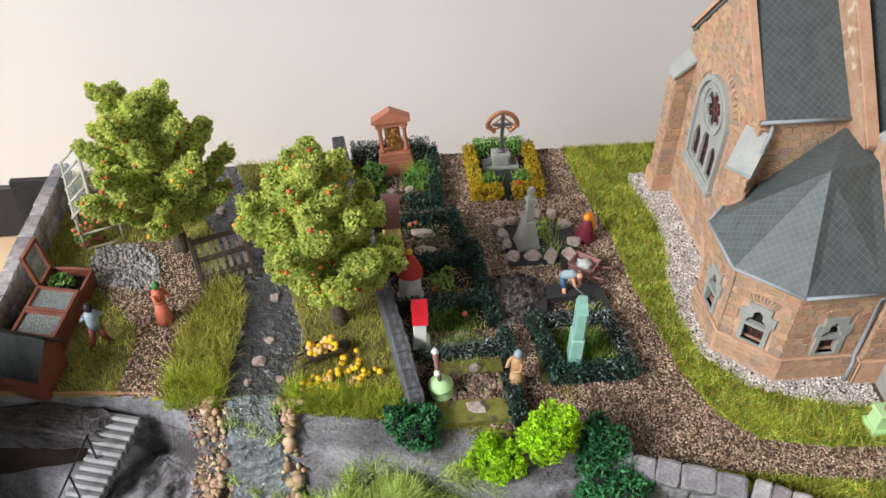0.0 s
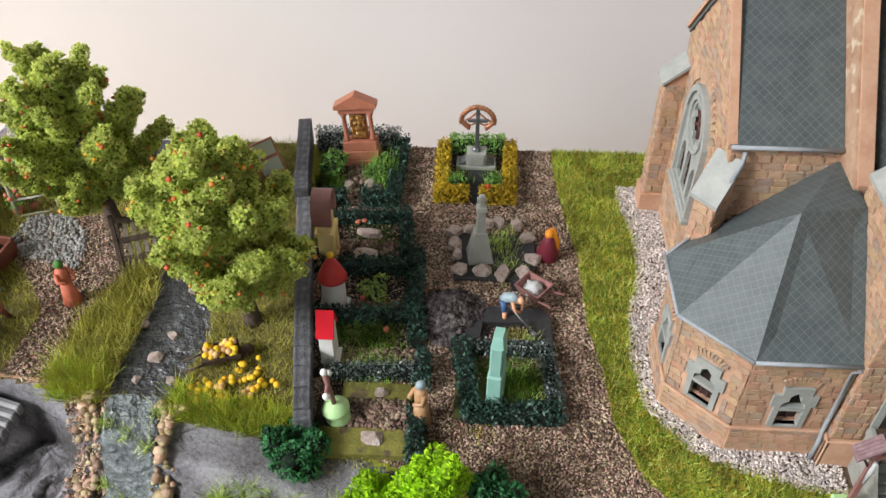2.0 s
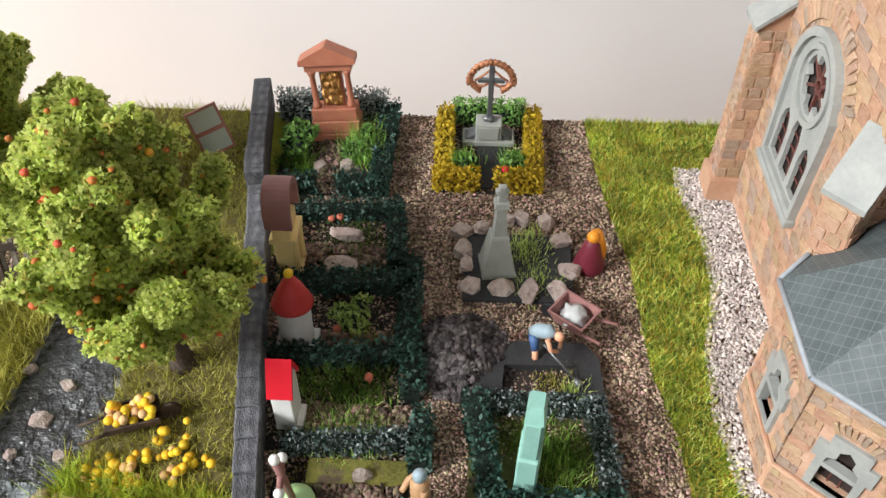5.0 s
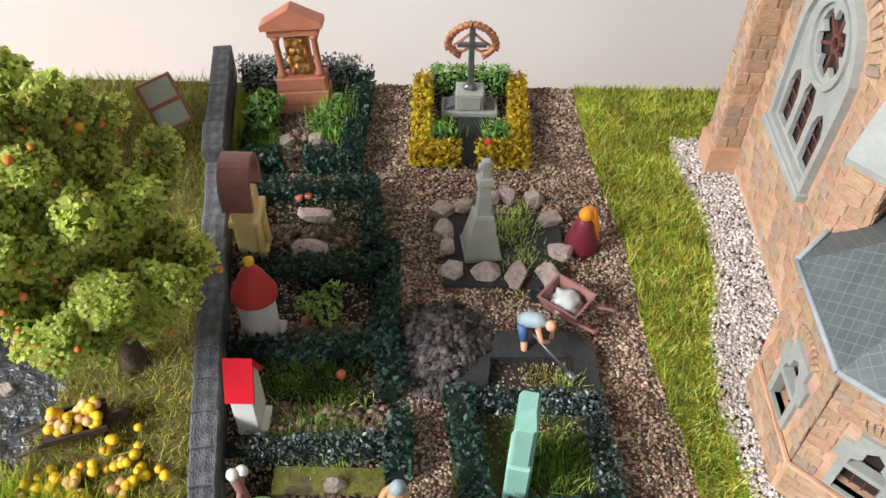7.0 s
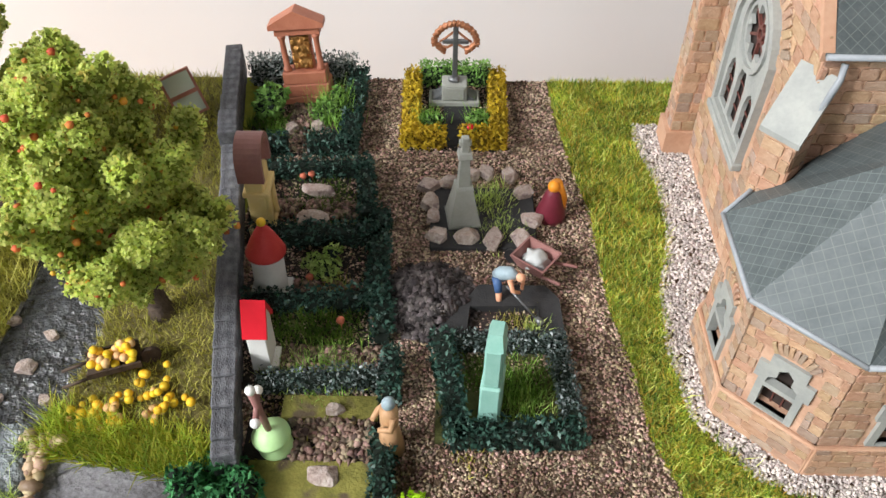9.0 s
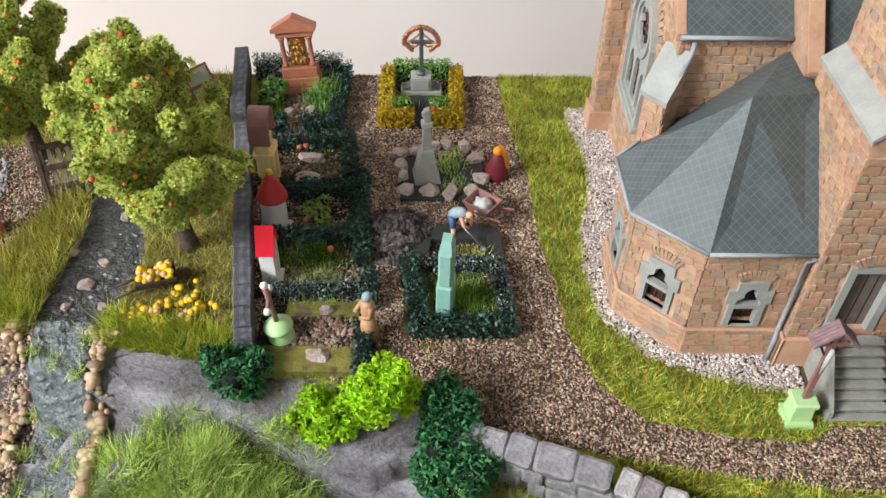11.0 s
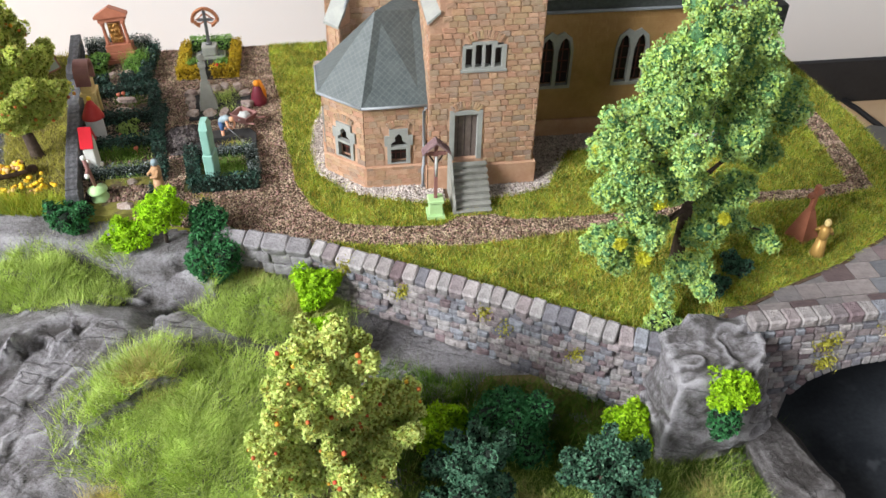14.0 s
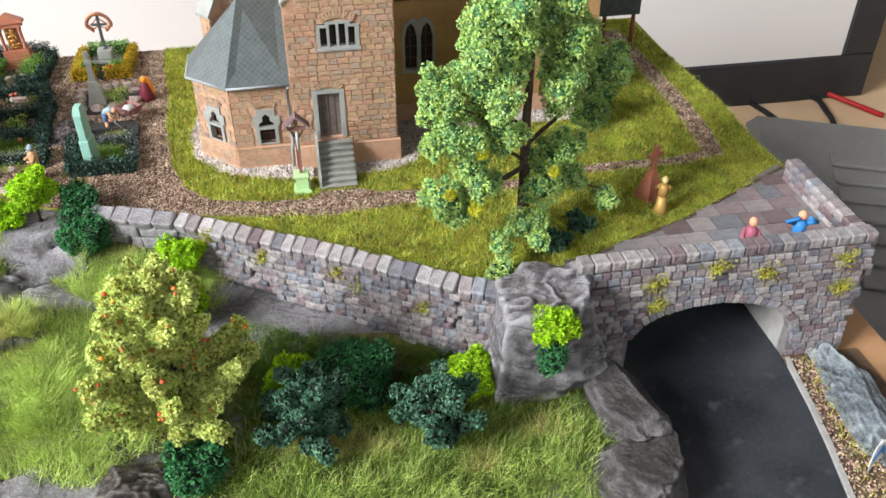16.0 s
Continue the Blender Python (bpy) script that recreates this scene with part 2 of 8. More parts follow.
CAPST = mat("slate_grey_wall", (0.065, 0.066, 0.073), (0.17, 0.17, 0.182), 2.6, 0.75, 1.0, thing_random=0.12)
EARTH = mat("brown_earth", (0.085, 0.055, 0.035), (0.15, 0.10, 0.065), 3, 0.95, 0.6)
SOIL = mat("dark_soil", (0.012, 0.010, 0.008), (0.03, 0.024, 0.019), 4, 0.95, 0.8)
TURF = mat("green_turf", (0.20, 0.23, 0.025), (0.32, 0.33, 0.045), 1.4, 0.95, 0.5, spots=((0.20, 0.16, 0.03), 0.7, 0.6))
TURF_L = mat("garden_turf", (0.11, 0.09, 0.035), (0.22, 0.185, 0.07), 1.4, 0.95, 0.5)
GRAVEL = mat("brown_gravel", (0.19, 0.118, 0.078), (0.46, 0.345, 0.26), 2, 0.8, 0.3, island=0.8)
GRAVEL_D = mat("dark_spoil", (0.028, 0.022, 0.022), (0.13, 0.11, 0.108), 2, 0.9, 0.3, island=0.75)
GRAVEL_B = mat("dark_brown_chips", (0.11, 0.07, 0.048), (0.28, 0.20, 0.15), 2, 0.8, 0.3, island=0.7)
GRAVEL_G = mat("grey_gravel", (0.20, 0.19, 0.18), (0.34, 0.33, 0.31), 2, 0.85, 0.3, island=0.4)
BALLAST = mat("pale_ballast", (0.44, 0.375, 0.345), (0.64, 0.575, 0.535), 2, 0.85, 0.3, island=0.45)
PEBBLE = mat("ochre_pebble", (0.27, 0.17, 0.09), (0.50, 0.38, 0.25), 1.5, 0.5, 0.2, island=0.45)
# darker copy of the rock; round the cave it carries shade in its colour
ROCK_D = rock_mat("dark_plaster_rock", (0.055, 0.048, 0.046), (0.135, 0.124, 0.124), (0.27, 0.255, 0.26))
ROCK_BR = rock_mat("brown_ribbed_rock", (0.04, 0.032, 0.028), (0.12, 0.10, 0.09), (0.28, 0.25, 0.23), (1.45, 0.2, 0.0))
BOULDER = mat("pink_quartz_rock", (0.25, 0.175, 0.145), (0.50, 0.43, 0.385), 2.2, 0.7, 0.7, thing_random=0.15, spots=((0.22, 0.16, 0.15), 3, 0.58))
BLADE = leaf_mat("grass_blades", [(0.18, 0.28, 0.03), (0.38, 0.50, 0.045), (0.55, 0.46, 0.06), (0.28, 0.45, 0.05), (0.60, 0.68, 0.12)], own=0.7)
BLADE_O = leaf_mat("grass_blades_olive", [(0.22, 0.20, 0.035), (0.46, 0.42, 0.08), (0.34, 0.34, 0.06), (0.64, 0.57, 0.18)], own=0.75)
BLADE_B = leaf_mat("grass_blades_bright", [(0.12, 0.21, 0.03), (0.36, 0.50, 0.08), (0.65, 0.76, 0.25), (0.25, 0.40, 0.05), (0.58, 0.62, 0.18)], own=0.5)
BLADE_D = leaf_mat("grass_blades_dark", [(0.035, 0.085, 0.012), (0.10, 0.19, 0.022), (0.20, 0.25, 0.04)])
BLADE_R = leaf_mat("grass_flecks_rust", [(0.42, 0.22, 0.03), (0.55, 0.36, 0.06), (0.35, 0.22, 0.04)])
BLADE_G = leaf_mat("grass_blades_fresh", [(0.12, 0.28, 0.03), (0.25, 0.46, 0.07), (0.42, 0.60, 0.18)])
MOSSLEAF = leaf_mat("yellow_moss", [(0.20, 0.19, 0.03), (0.40, 0.38, 0.05), (0.52, 0.48, 0.10)], own=0.7)
BLADE_L = leaf_mat("grass_flecks_light", [(0.52, 0.58, 0.10), (0.66, 0.68, 0.18), (0.44, 0.54, 0.08)])
BLADE_S = leaf_mat("grass_blades_straw", [(0.42, 0.34, 0.12), (0.60, 0.50, 0.20), (0.40, 0.40, 0.10)])
HEDGE = leaf_mat("dark_hedge", [(0.008, 0.022, 0.016), (0.018, 0.047, 0.035), (0.032, 0.08, 0.056), (0.09, 0.16, 0.13)], rough=0.45, through=0.05, own=0.75)
HEDGE_W = leaf_mat("frosted_hedge", [(0.018, 0.034, 0.028), (0.04, 0.065, 0.055), (0.08, 0.11, 0.10), (0.14, 0.17, 0.165), (0.38, 0.41, 0.41)], rough=0.45, through=0.05, own=0.9)
HEDGE_F = leaf_mat("silver_hedge", [(0.05, 0.07, 0.06), (0.22, 0.25, 0.23), (0.10, 0.13, 0.11), (0.42, 0.44, 0.43), (0.07, 0.10, 0.08)], through=0.05, own=0.85)
HEDGE_Y = leaf_mat("golden_hedge", [(0.22, 0.13, 0.01), (0.40, 0.27, 0.015), (0.50, 0.36, 0.02), (0.30, 0.20, 0.02)], through=0.1)
HEDGE_G = leaf_mat("mid_green_hedge", [(0.08, 0.19, 0.03), (0.17, 0.33, 0.07), (0.28, 0.44, 0.13)], through=0.1)
LEAF_A = leaf_mat("apple_leaf", [(0.38, 0.47, 0.07), (0.60, 0.70, 0.14), (0.78, 0.80, 0.27), (0.49, 0.64, 0.15), (0.72, 0.67, 0.18), (0.66, 0.50, 0.14)], through=0.55, own=0.4)
LEAF_YY = leaf_mat("bright_yellow_leaf", [(0.45, 0.46, 0.02), (0.62, 0.60, 0.04), (0.50, 0.52, 0.06)])
LEAF_Y = leaf_mat("yellow_green_leaf", [(0.33, 0.45, 0.08), (0.54, 0.66, 0.16), (0.70, 0.75, 0.26), (0.46, 0.62, 0.16), (0.68, 0.63, 0.19), (0.64, 0.44, 0.13)], through=0.25, own=0.4)
LEAF_M = leaf_mat("sea_green_leaf", [(0.11, 0.27, 0.09), (0.22, 0.44, 0.13), (0.42, 0.62, 0.25), (0.42, 0.54, 0.10), (0.30, 0.53, 0.19), (0.15, 0.34, 0.12)], through=0.12, own=0.35)
LEAF_B = leaf_mat("blue_green_leaf", [(0.025, 0.075, 0.045), (0.06, 0.155, 0.09), (0.16, 0.29, 0.19)], through=0.08)
LEAF_D = leaf_mat("deep_green_leaf", [(0.018, 0.09, 0.03), (0.04, 0.18, 0.06), (0.085, 0.28, 0.10)], through=0.08)
LEAF_L = leaf_mat("lime_leaf", [(0.28, 0.52, 0.01), (0.38, 0.66, 0.015), (0.48, 0.74, 0.03)], through=0.25)
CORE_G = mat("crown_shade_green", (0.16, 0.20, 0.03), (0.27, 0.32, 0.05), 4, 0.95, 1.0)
# near-black fill: shade between hedge and bush leaves, put into colour
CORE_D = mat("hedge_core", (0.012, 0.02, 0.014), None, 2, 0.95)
BARK = mat("brown_bark", (0.055, 0.037, 0.028), (0.11, 0.08, 0.06), 4, 0.85, 0.8)
FRUIT = mat("red_orange_fruit", (0.40, 0.06, 0.025), (0.58, 0.19, 0.045), 3, 0.6, thing_random=0.35)
FRUIT_Y = mat("yellow_fruit", (0.72, 0.42, 0.03), (0.75, 0.30, 0.04), 3, 0.5, thing_random=0.3)
WATER = mat("stream_water", (0.03, 0.031, 0.034), (0.085, 0.088, 0.092), 1.6, 0.16, 1.0, spec=0.6, fine=2.5)
FALL = mat("falling_water", (0.06, 0.068, 0.07), (0.19, 0.215, 0.22), 1.8, 0.24, 1.0, spec=0.6, fine=2.5, spots=((0.24, 0.265, 0.265), 2.2, 0.68))
for ripple in (WATER, FALL):
    for node in ripple.node_tree.nodes:
        if node.type == "BUMP":
            node.inputs["Distance"].default_value = 0.5 * U
TERRA = mat("terracotta_plastic", (0.37, 0.13, 0.075), (0.43, 0.165, 0.10), 2, 0.5, 0.1)
DUSTMAUVE = mat("dusty_mauve_plastic", (0.19, 0.115, 0.12), (0.27, 0.18, 0.185), 4, 0.65, 0.2)
MAUVE = mat("mauve_brown_plastic", (0.23, 0.105, 0.095), (0.28, 0.135, 0.12), 2, 0.5, 0.1)
CREAM = mat("cream_plastic", (0.68, 0.52, 0.21), (0.72, 0.57, 0.27), 2, 0.5, 0.1)
GREYPL = mat("grey_plastic", (0.24, 0.245, 0.215), (0.29, 0.295, 0.265), 2, 0.5, 0.15)
LGREY = mat("pale_grey_plastic", (0.42, 0.43, 0.42), (0.48, 0.49, 0.48), 2, 0.5, 0.1)
WHITEPL = mat("white_plastic", (0.78, 0.77, 0.74), (0.72, 0.71, 0.68), 2, 0.5)
REDPL = mat("red_plastic", (0.66, 0.015, 0.03), (0.60, 0.012, 0.025), 2, 0.4)
REDDK = mat("crimson_roof", (0.40, 0.03, 0.03), (0.46, 0.045, 0.04), 3, 0.55, 0.2)
TEAL = mat("verdigris_plastic", (0.22, 0.43, 0.36), (0.27, 0.48, 0.41), 2, 0.45, 0.1)
LIME = mat("pale_green_plastic", (0.40, 0.62, 0.28), (0.45, 0.66, 0.33), 2, 0.5, 0.05)
BRASS = mat("antique_gold", (0.36, 0.17, 0.05), (0.50, 0.28, 0.09), 4, 0.35, 0.4, metal=0.7)
COPPER = mat("copper_paint", (0.34, 0.13, 0.065), (0.42, 0.19, 0.10), 5, 0.4, 0.4, metal=0.5)
PEWTER = mat("dark_pewter", (0.12, 0.125, 0.13), (0.18, 0.185, 0.19), 4, 0.35, 0.2, metal=0.6)
BLACKCARD = mat("black_card", (0.022, 0.022, 0.023), (0.035, 0.034, 0.034), 3, 0.75, 0.3)
ORANGE = mat("orange_paint", (0.75, 0.27, 0.02), None, 3, 0.5)
WINE = mat("wine_red_paint", (0.16, 0.02, 0.035), None, 3, 0.5)
SKIN = mat("flesh_plastic", (0.66, 0.32, 0.19), (0.70, 0.36, 0.22), 3, 0.5)
BLUE = mat("blue_paint", (0.06, 0.12, 0.26), None, 3, 0.5)
BRBLUE = mat("bright_blue_paint", (0.04, 0.22, 0.55), None, 3, 0.5)
PALEBL = mat("pale_blue_paint", (0.30, 0.38, 0.42), None, 3, 0.5)
TAN = mat("tan_paint", (0.50, 0.29, 0.15), None, 3, 0.5)
GOLDP = mat("gold_paint", (0.50, 0.30, 0.09), None, 3, 0.4, metal=0.3)
PINKP = mat("dusky_pink_paint", (0.36, 0.10, 0.15), None, 3, 0.5)
CORAL = mat("coral_paint", (0.62, 0.17, 0.10), None, 3, 0.5)
MAROON = mat("maroon_wood", (0.15, 0.045, 0.03), (0.23, 0.075, 0.048), 2, 0.55, 0.2)
SASHW = mat("red_brown_sash", (0.34, 0.14, 0.10), (0.44, 0.20, 0.15), 2, 0.55, 0.2)
ROOFFELT = mat("grey_felt", (0.05, 0.057, 0.055), (0.08, 0.09, 0.087), 4, 0.85, 0.4)
PALEWOOD = mat("weathered_wood", (0.30, 0.27, 0.21), (0.50, 0.47, 0.39), 3, 0.7, 0.2)
DARKWOOD = mat("dark_brown_wood", (0.04, 0.026, 0.018), (0.085, 0.055, 0.038), 4, 0.7, 0.3)
ASPHALT = mat("black_asphalt", (0.018, 0.021, 0.026), (0.045, 0.05, 0.058), 0.3, 0.42, 0.12, fine=14, spots=((0.055, 0.06, 0.068), 0.8, 0.62))
COBBLE = mat("deck_paver", (0.15, 0.135, 0.14), (0.25, 0.23, 0.23), 1.2, 0.75, 0.5, thing_random=0.15)
LIT_EDGE = mat("lit_stair_edge", (0.36, 0.36, 0.37), (0.46, 0.46, 0.47), 2, 0.8, 0.2)
STAIR = mat("grey_stair", (0.15, 0.15, 0.155), (0.22, 0.22, 0.225), 1.2, 0.85, 0.3)
# near-black brown holds the shade of the cave recess
CAVE = mat("cave_shade_brown", (0.022, 0.015, 0.012), (0.045, 0.03, 0.024), 1.2, 0.95, 0.5)
SLATWOOD = mat("worn_slat", (0.12, 0.095, 0.075), (0.26, 0.225, 0.18), 3, 0.8, 0.3, thing_random=0.3)
PLASTER = mat("grey_plaster", (0.30, 0.29, 0.275), (0.40, 0.39, 0.37), 1.2, 0.9, 0.4)
WOOD = mat("pale_pine_table", (0.66, 0.45, 0.27), (0.74, 0.54, 0.34), 0.12, 0.45, 0.05)
BROWNW = mat("brown_board_edge", (0.36, 0.19, 0.09), (0.44, 0.25, 0.13), 0.4, 0.6, 0.1)
PANEL = mat("white_panel", (0.715, 0.69, 0.68), (0.73, 0.705, 0.69), 0.02, 0.35, 0.0)
BLACKFR = mat("black_frame", (0.026, 0.026, 0.028), (0.034, 0.034, 0.036), 0.3, 0.5)
GREYBOX = mat("dark_grey_plastic_case", (0.15, 0.145, 0.14), (0.18, 0.175, 0.17), 0.3, 0.6)
BEIGEW = mat("beige_room_paint", (0.30, 0.27, 0.24), (0.34, 0.31, 0.275), 0.02, 0.9)
FLOORW = mat("dark_wood_floor", (0.12, 0.075, 0.045), (0.17, 0.11, 0.07), 0.05, 0.5, 0.05)
ROOMW = mat("grey_room_paint", (0.085, 0.083, 0.08), (0.105, 0.102, 0.1), 0.02, 0.9)
YELLOW = mat("yellow_gourd", (0.72, 0.42, 0.02), (0.78, 0.52, 0.03), 3, 0.45, thing_random=0.2)
PEACH = mat("peach_gourd", (0.66, 0.38, 0.16), (0.70, 0.45, 0.22), 3, 0.5, thing_random=0.2)


def varied(m, tones):
    """Gives each separate stone one of several tones, kept under the grain that the surface has."""
    n, l = m.node_tree.nodes, m.node_tree.links
    bsdf = n["Principled BSDF"]
    old = bsdf.inputs["Base Color"].links[0].from_socket
    info = n.new("ShaderNodeObjectInfo")
    k = n.new("ShaderNodeMath")
    k.operation = "MULTIPLY"
    k.inputs[1].default_value = 13.7
    l.new(info.outputs["Random"], k.inputs[0])
    fr = n.new("ShaderNodeMath")
    fr.operation = "FRACT"
    l.new(k.outputs[0], fr.inputs[0])
    ramp = n.new("ShaderNodeValToRGB")
    ramp.color_ramp.interpolation = "CONSTANT"
    while len(ramp.color_ramp.elements) < len(tones):
        ramp.color_ramp.elements.new(0.5)
    for q, c in enumerate(tones):
        ramp.color_ramp.elements[q].position = q / len(tones)
        ramp.color_ramp.elements[q].color = (*c, 1)
    l.new(fr.outputs[0], ramp.inputs[0])
    mx = n.new("ShaderNodeMix")
    mx.data_type, mx.blend_type = "RGBA", "MULTIPLY"
    mx.inputs[0].default_value = 1.0
    l.new(old, mx.inputs[6])
    l.new(ramp.outputs[0], mx.inputs[7])
    l.new(mx.outputs[2], bsdf.inputs["Base Color"])


varied(WALLST, [(1, 1, 1), (0.95, 0.86, 0.87), (1.15, 1.12, 1.1), (0.62, 0.49, 0.52), (0.82, 0.9, 1.0), (1.0, 0.96, 0.95), (0.56, 0.58, 0.65), (0.75, 0.68, 0.7)])
varied(COBBLE, [(1, 1, 1), (1.0, 0.84, 0.84), (0.7, 0.56, 0.56), (0.85, 0.95, 1.02), (1.2, 1.15, 1.12)])
varied(SAND, [(1, 1, 1), (1.03, 0.94, 0.9), (0.86, 0.93, 0.97), (1.05, 1.04, 1.0), (0.97, 0.88, 0.84), (1.02, 1.02, 0.92), (0.80, 0.90, 1.02), (1, 1, 1), (0.92, 0.97, 0.86)])
GLASS = glass_mat("greenhouse_glass")
FROSTED = glass_mat("frosted_pane", (0.62, 0.70, 0.64), 0.7)
GREENP = mat("green_plant_paint", (0.08, 0.22, 0.05), None, 4, 0.6)
SIGNBLUE = mat("sign_blue", (0.02, 0.20, 0.55), None, 3, 0.4)
REDCABLE = mat("red_cable", (0.45, 0.02, 0.025), None, 3, 0.4)
IRON = mat("black_iron", (0.02, 0.02, 0.022), None, 3, 0.5)

# ---- building blocks (all in plan centimetres; scaled when linked) ----


def mesh_ob(name, me, parent, label, smooth):
    me.transform(Matrix.Scale(U, 4))
    if smooth:
        me.polygons.foreach_set("use_smooth", [True] * len(me.polygons))
    ob = new(name, me)
    if parent is not None:
        ob.parent = parent
    if label:
        ob["label"] = label
    return ob


def part(name, bm, material, parent=None, label="", smooth=False):
    """Links a bmesh as one mesh object, under a thing or a part."""
    me = bpy.data.meshes.new(name)
    bmesh.ops.recalc_face_normals(bm, faces=bm.faces)
    bm.to_mesh(me)
    bm.free()
    for m in material if isinstance(material, (list, tuple)) else [material]:
        me.materials.append(m)
    return mesh_ob(name, me, parent, label, smooth)


def raw(name, verts, faces, material, parent=None, label="", smooth=False, index=None):
    me = bpy.data.meshes.new(name)
    me.from_pydata([tuple(v) for v in verts], [], [tuple(f) for f in faces])
    for m in material if isinstance(material, (list, tuple)) else [material]:
        me.materials.append(m)
    if index is not None:
        me.polygons.foreach_set("material_index", list(index))
    me.update()
    return mesh_ob(name, me, parent, label, smooth)


def tris(name, verts, material, parent=None, label="", per=3):
    """Many loose triangles (per=3) or quads (per=4) from an array of corners."""
    n = len(verts)
    me = bpy.data.meshes.new(name)
    me.vertices.add(n)
    me.vertices.foreach_set("co", np.asarray(verts, np.float32).ravel())
    me.loops.add(n)
    me.loops.foreach_set("vertex_index", np.arange(n, dtype=np.int32))
    me.polygons.add(n // per)
    me.polygons.foreach_set("loop_start", np.arange(0, n, per, dtype=np.int32))
    me.update(calc_edges=True)
    me.materials.append(material)
    return mesh_ob(name, me, parent, label, False)


def thing(name, at, label, category, group="", rz=0.0, kind="", rx=0.0, ry=0.0):
    ob = new(name)
    ob.empty_display_size = 0.005
    ob.matrix_basis = pose(at[0] * U, at[1] * U, at[2] * U, rx, ry, rz)
    return tagged(ob, label, category, group, kind)


def box(bm, x0, x1, y0, y1, z0, z1, bev=0.0, mi=0, m=None):
    vs = [bm.verts.new((x, y, z)) for x in (x0, x1) for y in (y0, y1) for z in (z0, z1)]
    fs = [bm.faces.new([vs[k] for k in q]) for q in ((0, 1, 3, 2), (4, 6, 7, 5), (0, 4, 5, 1), (2, 3, 7, 6), (0, 2, 6, 4), (1, 5, 7, 3))]
    for f in fs:
        f.material_index = mi
    if m is not None:
        bmesh.ops.transform(bm, matrix=m, verts=vs)
    if bev:
        bmesh.ops.bevel(bm, geom=list({e for f in fs for e in f.edges}), offset=bev, segments=1, affect="EDGES", profile=0.5)
    return vs


def one_box(x0, x1, y0, y1, z0, z1, bev=0.0):
    bm = bmesh.new()
    box(bm, x0, x1, y0, y1, z0, z1, bev)
    return bm


def tube(bm, pts, radii, n=8, mi=0, cap=True):
    rings = []
    pts = [Vector(p) for p in pts]
    for k, p in enumerate(pts):
        d = (pts[min(k + 1, len(pts) - 1)] - pts[max(k - 1, 0)]).normalized()
        a = d.orthogonal().normalized() if abs(d.z) > 0.95 else d.cross(Vector((0, 0, 1))).normalized()
        b = d.cross(a)
        r = radii[k] if isinstance(radii, (list, tuple)) else radii
        rings.append([bm.verts.new(p + r * (math.cos(2 * math.pi * q / n) * a + math.sin(2 * math.pi * q / n) * b)) for q in range(n)])
    for k in range(len(rings) - 1):
        for q in range(n):
            f = bm.faces.new((rings[k][q], rings[k][(q + 1) % n], rings[k + 1][(q + 1) % n], rings[k + 1][q]))
            f.material_index, f.smooth = mi, True
    if cap:
        for r in (rings[0][::-1], rings[-1]):
            bm.faces.new(r).material_index = mi


def lathe(bm, profile, n=16, mi=0, c=(0, 0)):
    """Turned shape from (radius, height) pairs."""
    tube(bm, [(c[0], c[1], z + 1e-4 * k) for k, (r, z) in enumerate(profile)], [max(r, 1e-3) for r, z in profile], n, mi)


def ball(bm, c, r, sub=2, mi=0, squash=(1, 1, 1), rough=0.0, seed=0):
    got = bmesh.ops.create_icosphere(bm, subdivisions=sub, radius=1)
    for v in got["verts"]:
        d = v.co.copy()
        k = 1 + rough * noise.noise(d * 1.7 + Vector((seed * 3.1, seed, 0)))
        v.co = Vector(c) + Vector((d.x * squash[0], d.y * squash[1], d.z * squash[2])) * r * k
    for f in {f for v in got["verts"] for f in v.link_faces}:
        f.material_index, f.smooth = mi, True


def prism(bm, poly, z0, z1, mi=0):
    lo = [bm.verts.new((x, y, z0)) for x, y in poly]
    hi = [bm.verts.new((x, y, z1)) for x, y in poly]
    n = len(poly)
    fs = [bm.faces.new((lo[k], lo[(k + 1) % n], hi[(k + 1) % n], hi[k])) for k in range(n)]
    fs += [bm.faces.new(lo[::-1]), bm.faces.new(hi)]
    for f in fs:
        f.material_index = mi
    return lo + hi


def slab(bm, outline, holes, d0, d1, frame_m, mi=0):
    """A flat plate with holes: outlines in (u, v) of a face frame, from depth d0 to d1 along its normal."""
    loops = [outline] + list(holes)
    edges = []
    for lp in loops:
        vs = [bm.verts.new((u, v, 0)) for u, v in lp]
        edges += [bm.edges.new((vs[k], vs[(k + 1) % len(vs)])) for k in range(len(vs))]
    got = bmesh.ops.triangle_fill(bm, use_beauty=True, edges=edges, normal=(0, 0, 1))
    fs = [g for g in got["geom"] if isinstance(g, bmesh.types.BMFace)]
    # keep only triangles outside the holes
    bad = [f for f in fs if any(inside_one(f.calc_center_median().x, f.calc_center_median().y, h) for h in holes)]
    if bad:
        bmesh.ops.delete(bm, geom=bad, context="FACES_ONLY")
        fs = [f for f in fs if f.is_valid]
    ext = bmesh.ops.extrude_face_region(bm, geom=fs)
    top = [g for g in ext["geom"] if isinstance(g, bmesh.types.BMVert)]
    low = list({v for f in fs for v in f.verts})
    for v in top:
        v.co.z = d1
    for v in low:
        v.co.z = d0
    bmesh.ops.transform(bm, matrix=frame_m, verts=list(set(top + low)))
    for f in {f for v in top + low for f in v.link_faces}:
        f.material_index = mi


def face_frame(origin, along, normal):
    """Matrix whose x runs along a wall, y up, z out of it."""
    a, nrm = Vector(along).normalized(), Vector(normal).normalized()
    up = nrm.cross(a)
    return Matrix.Translation(origin) @ Matrix((a, up, nrm)).transposed().to_4x4()


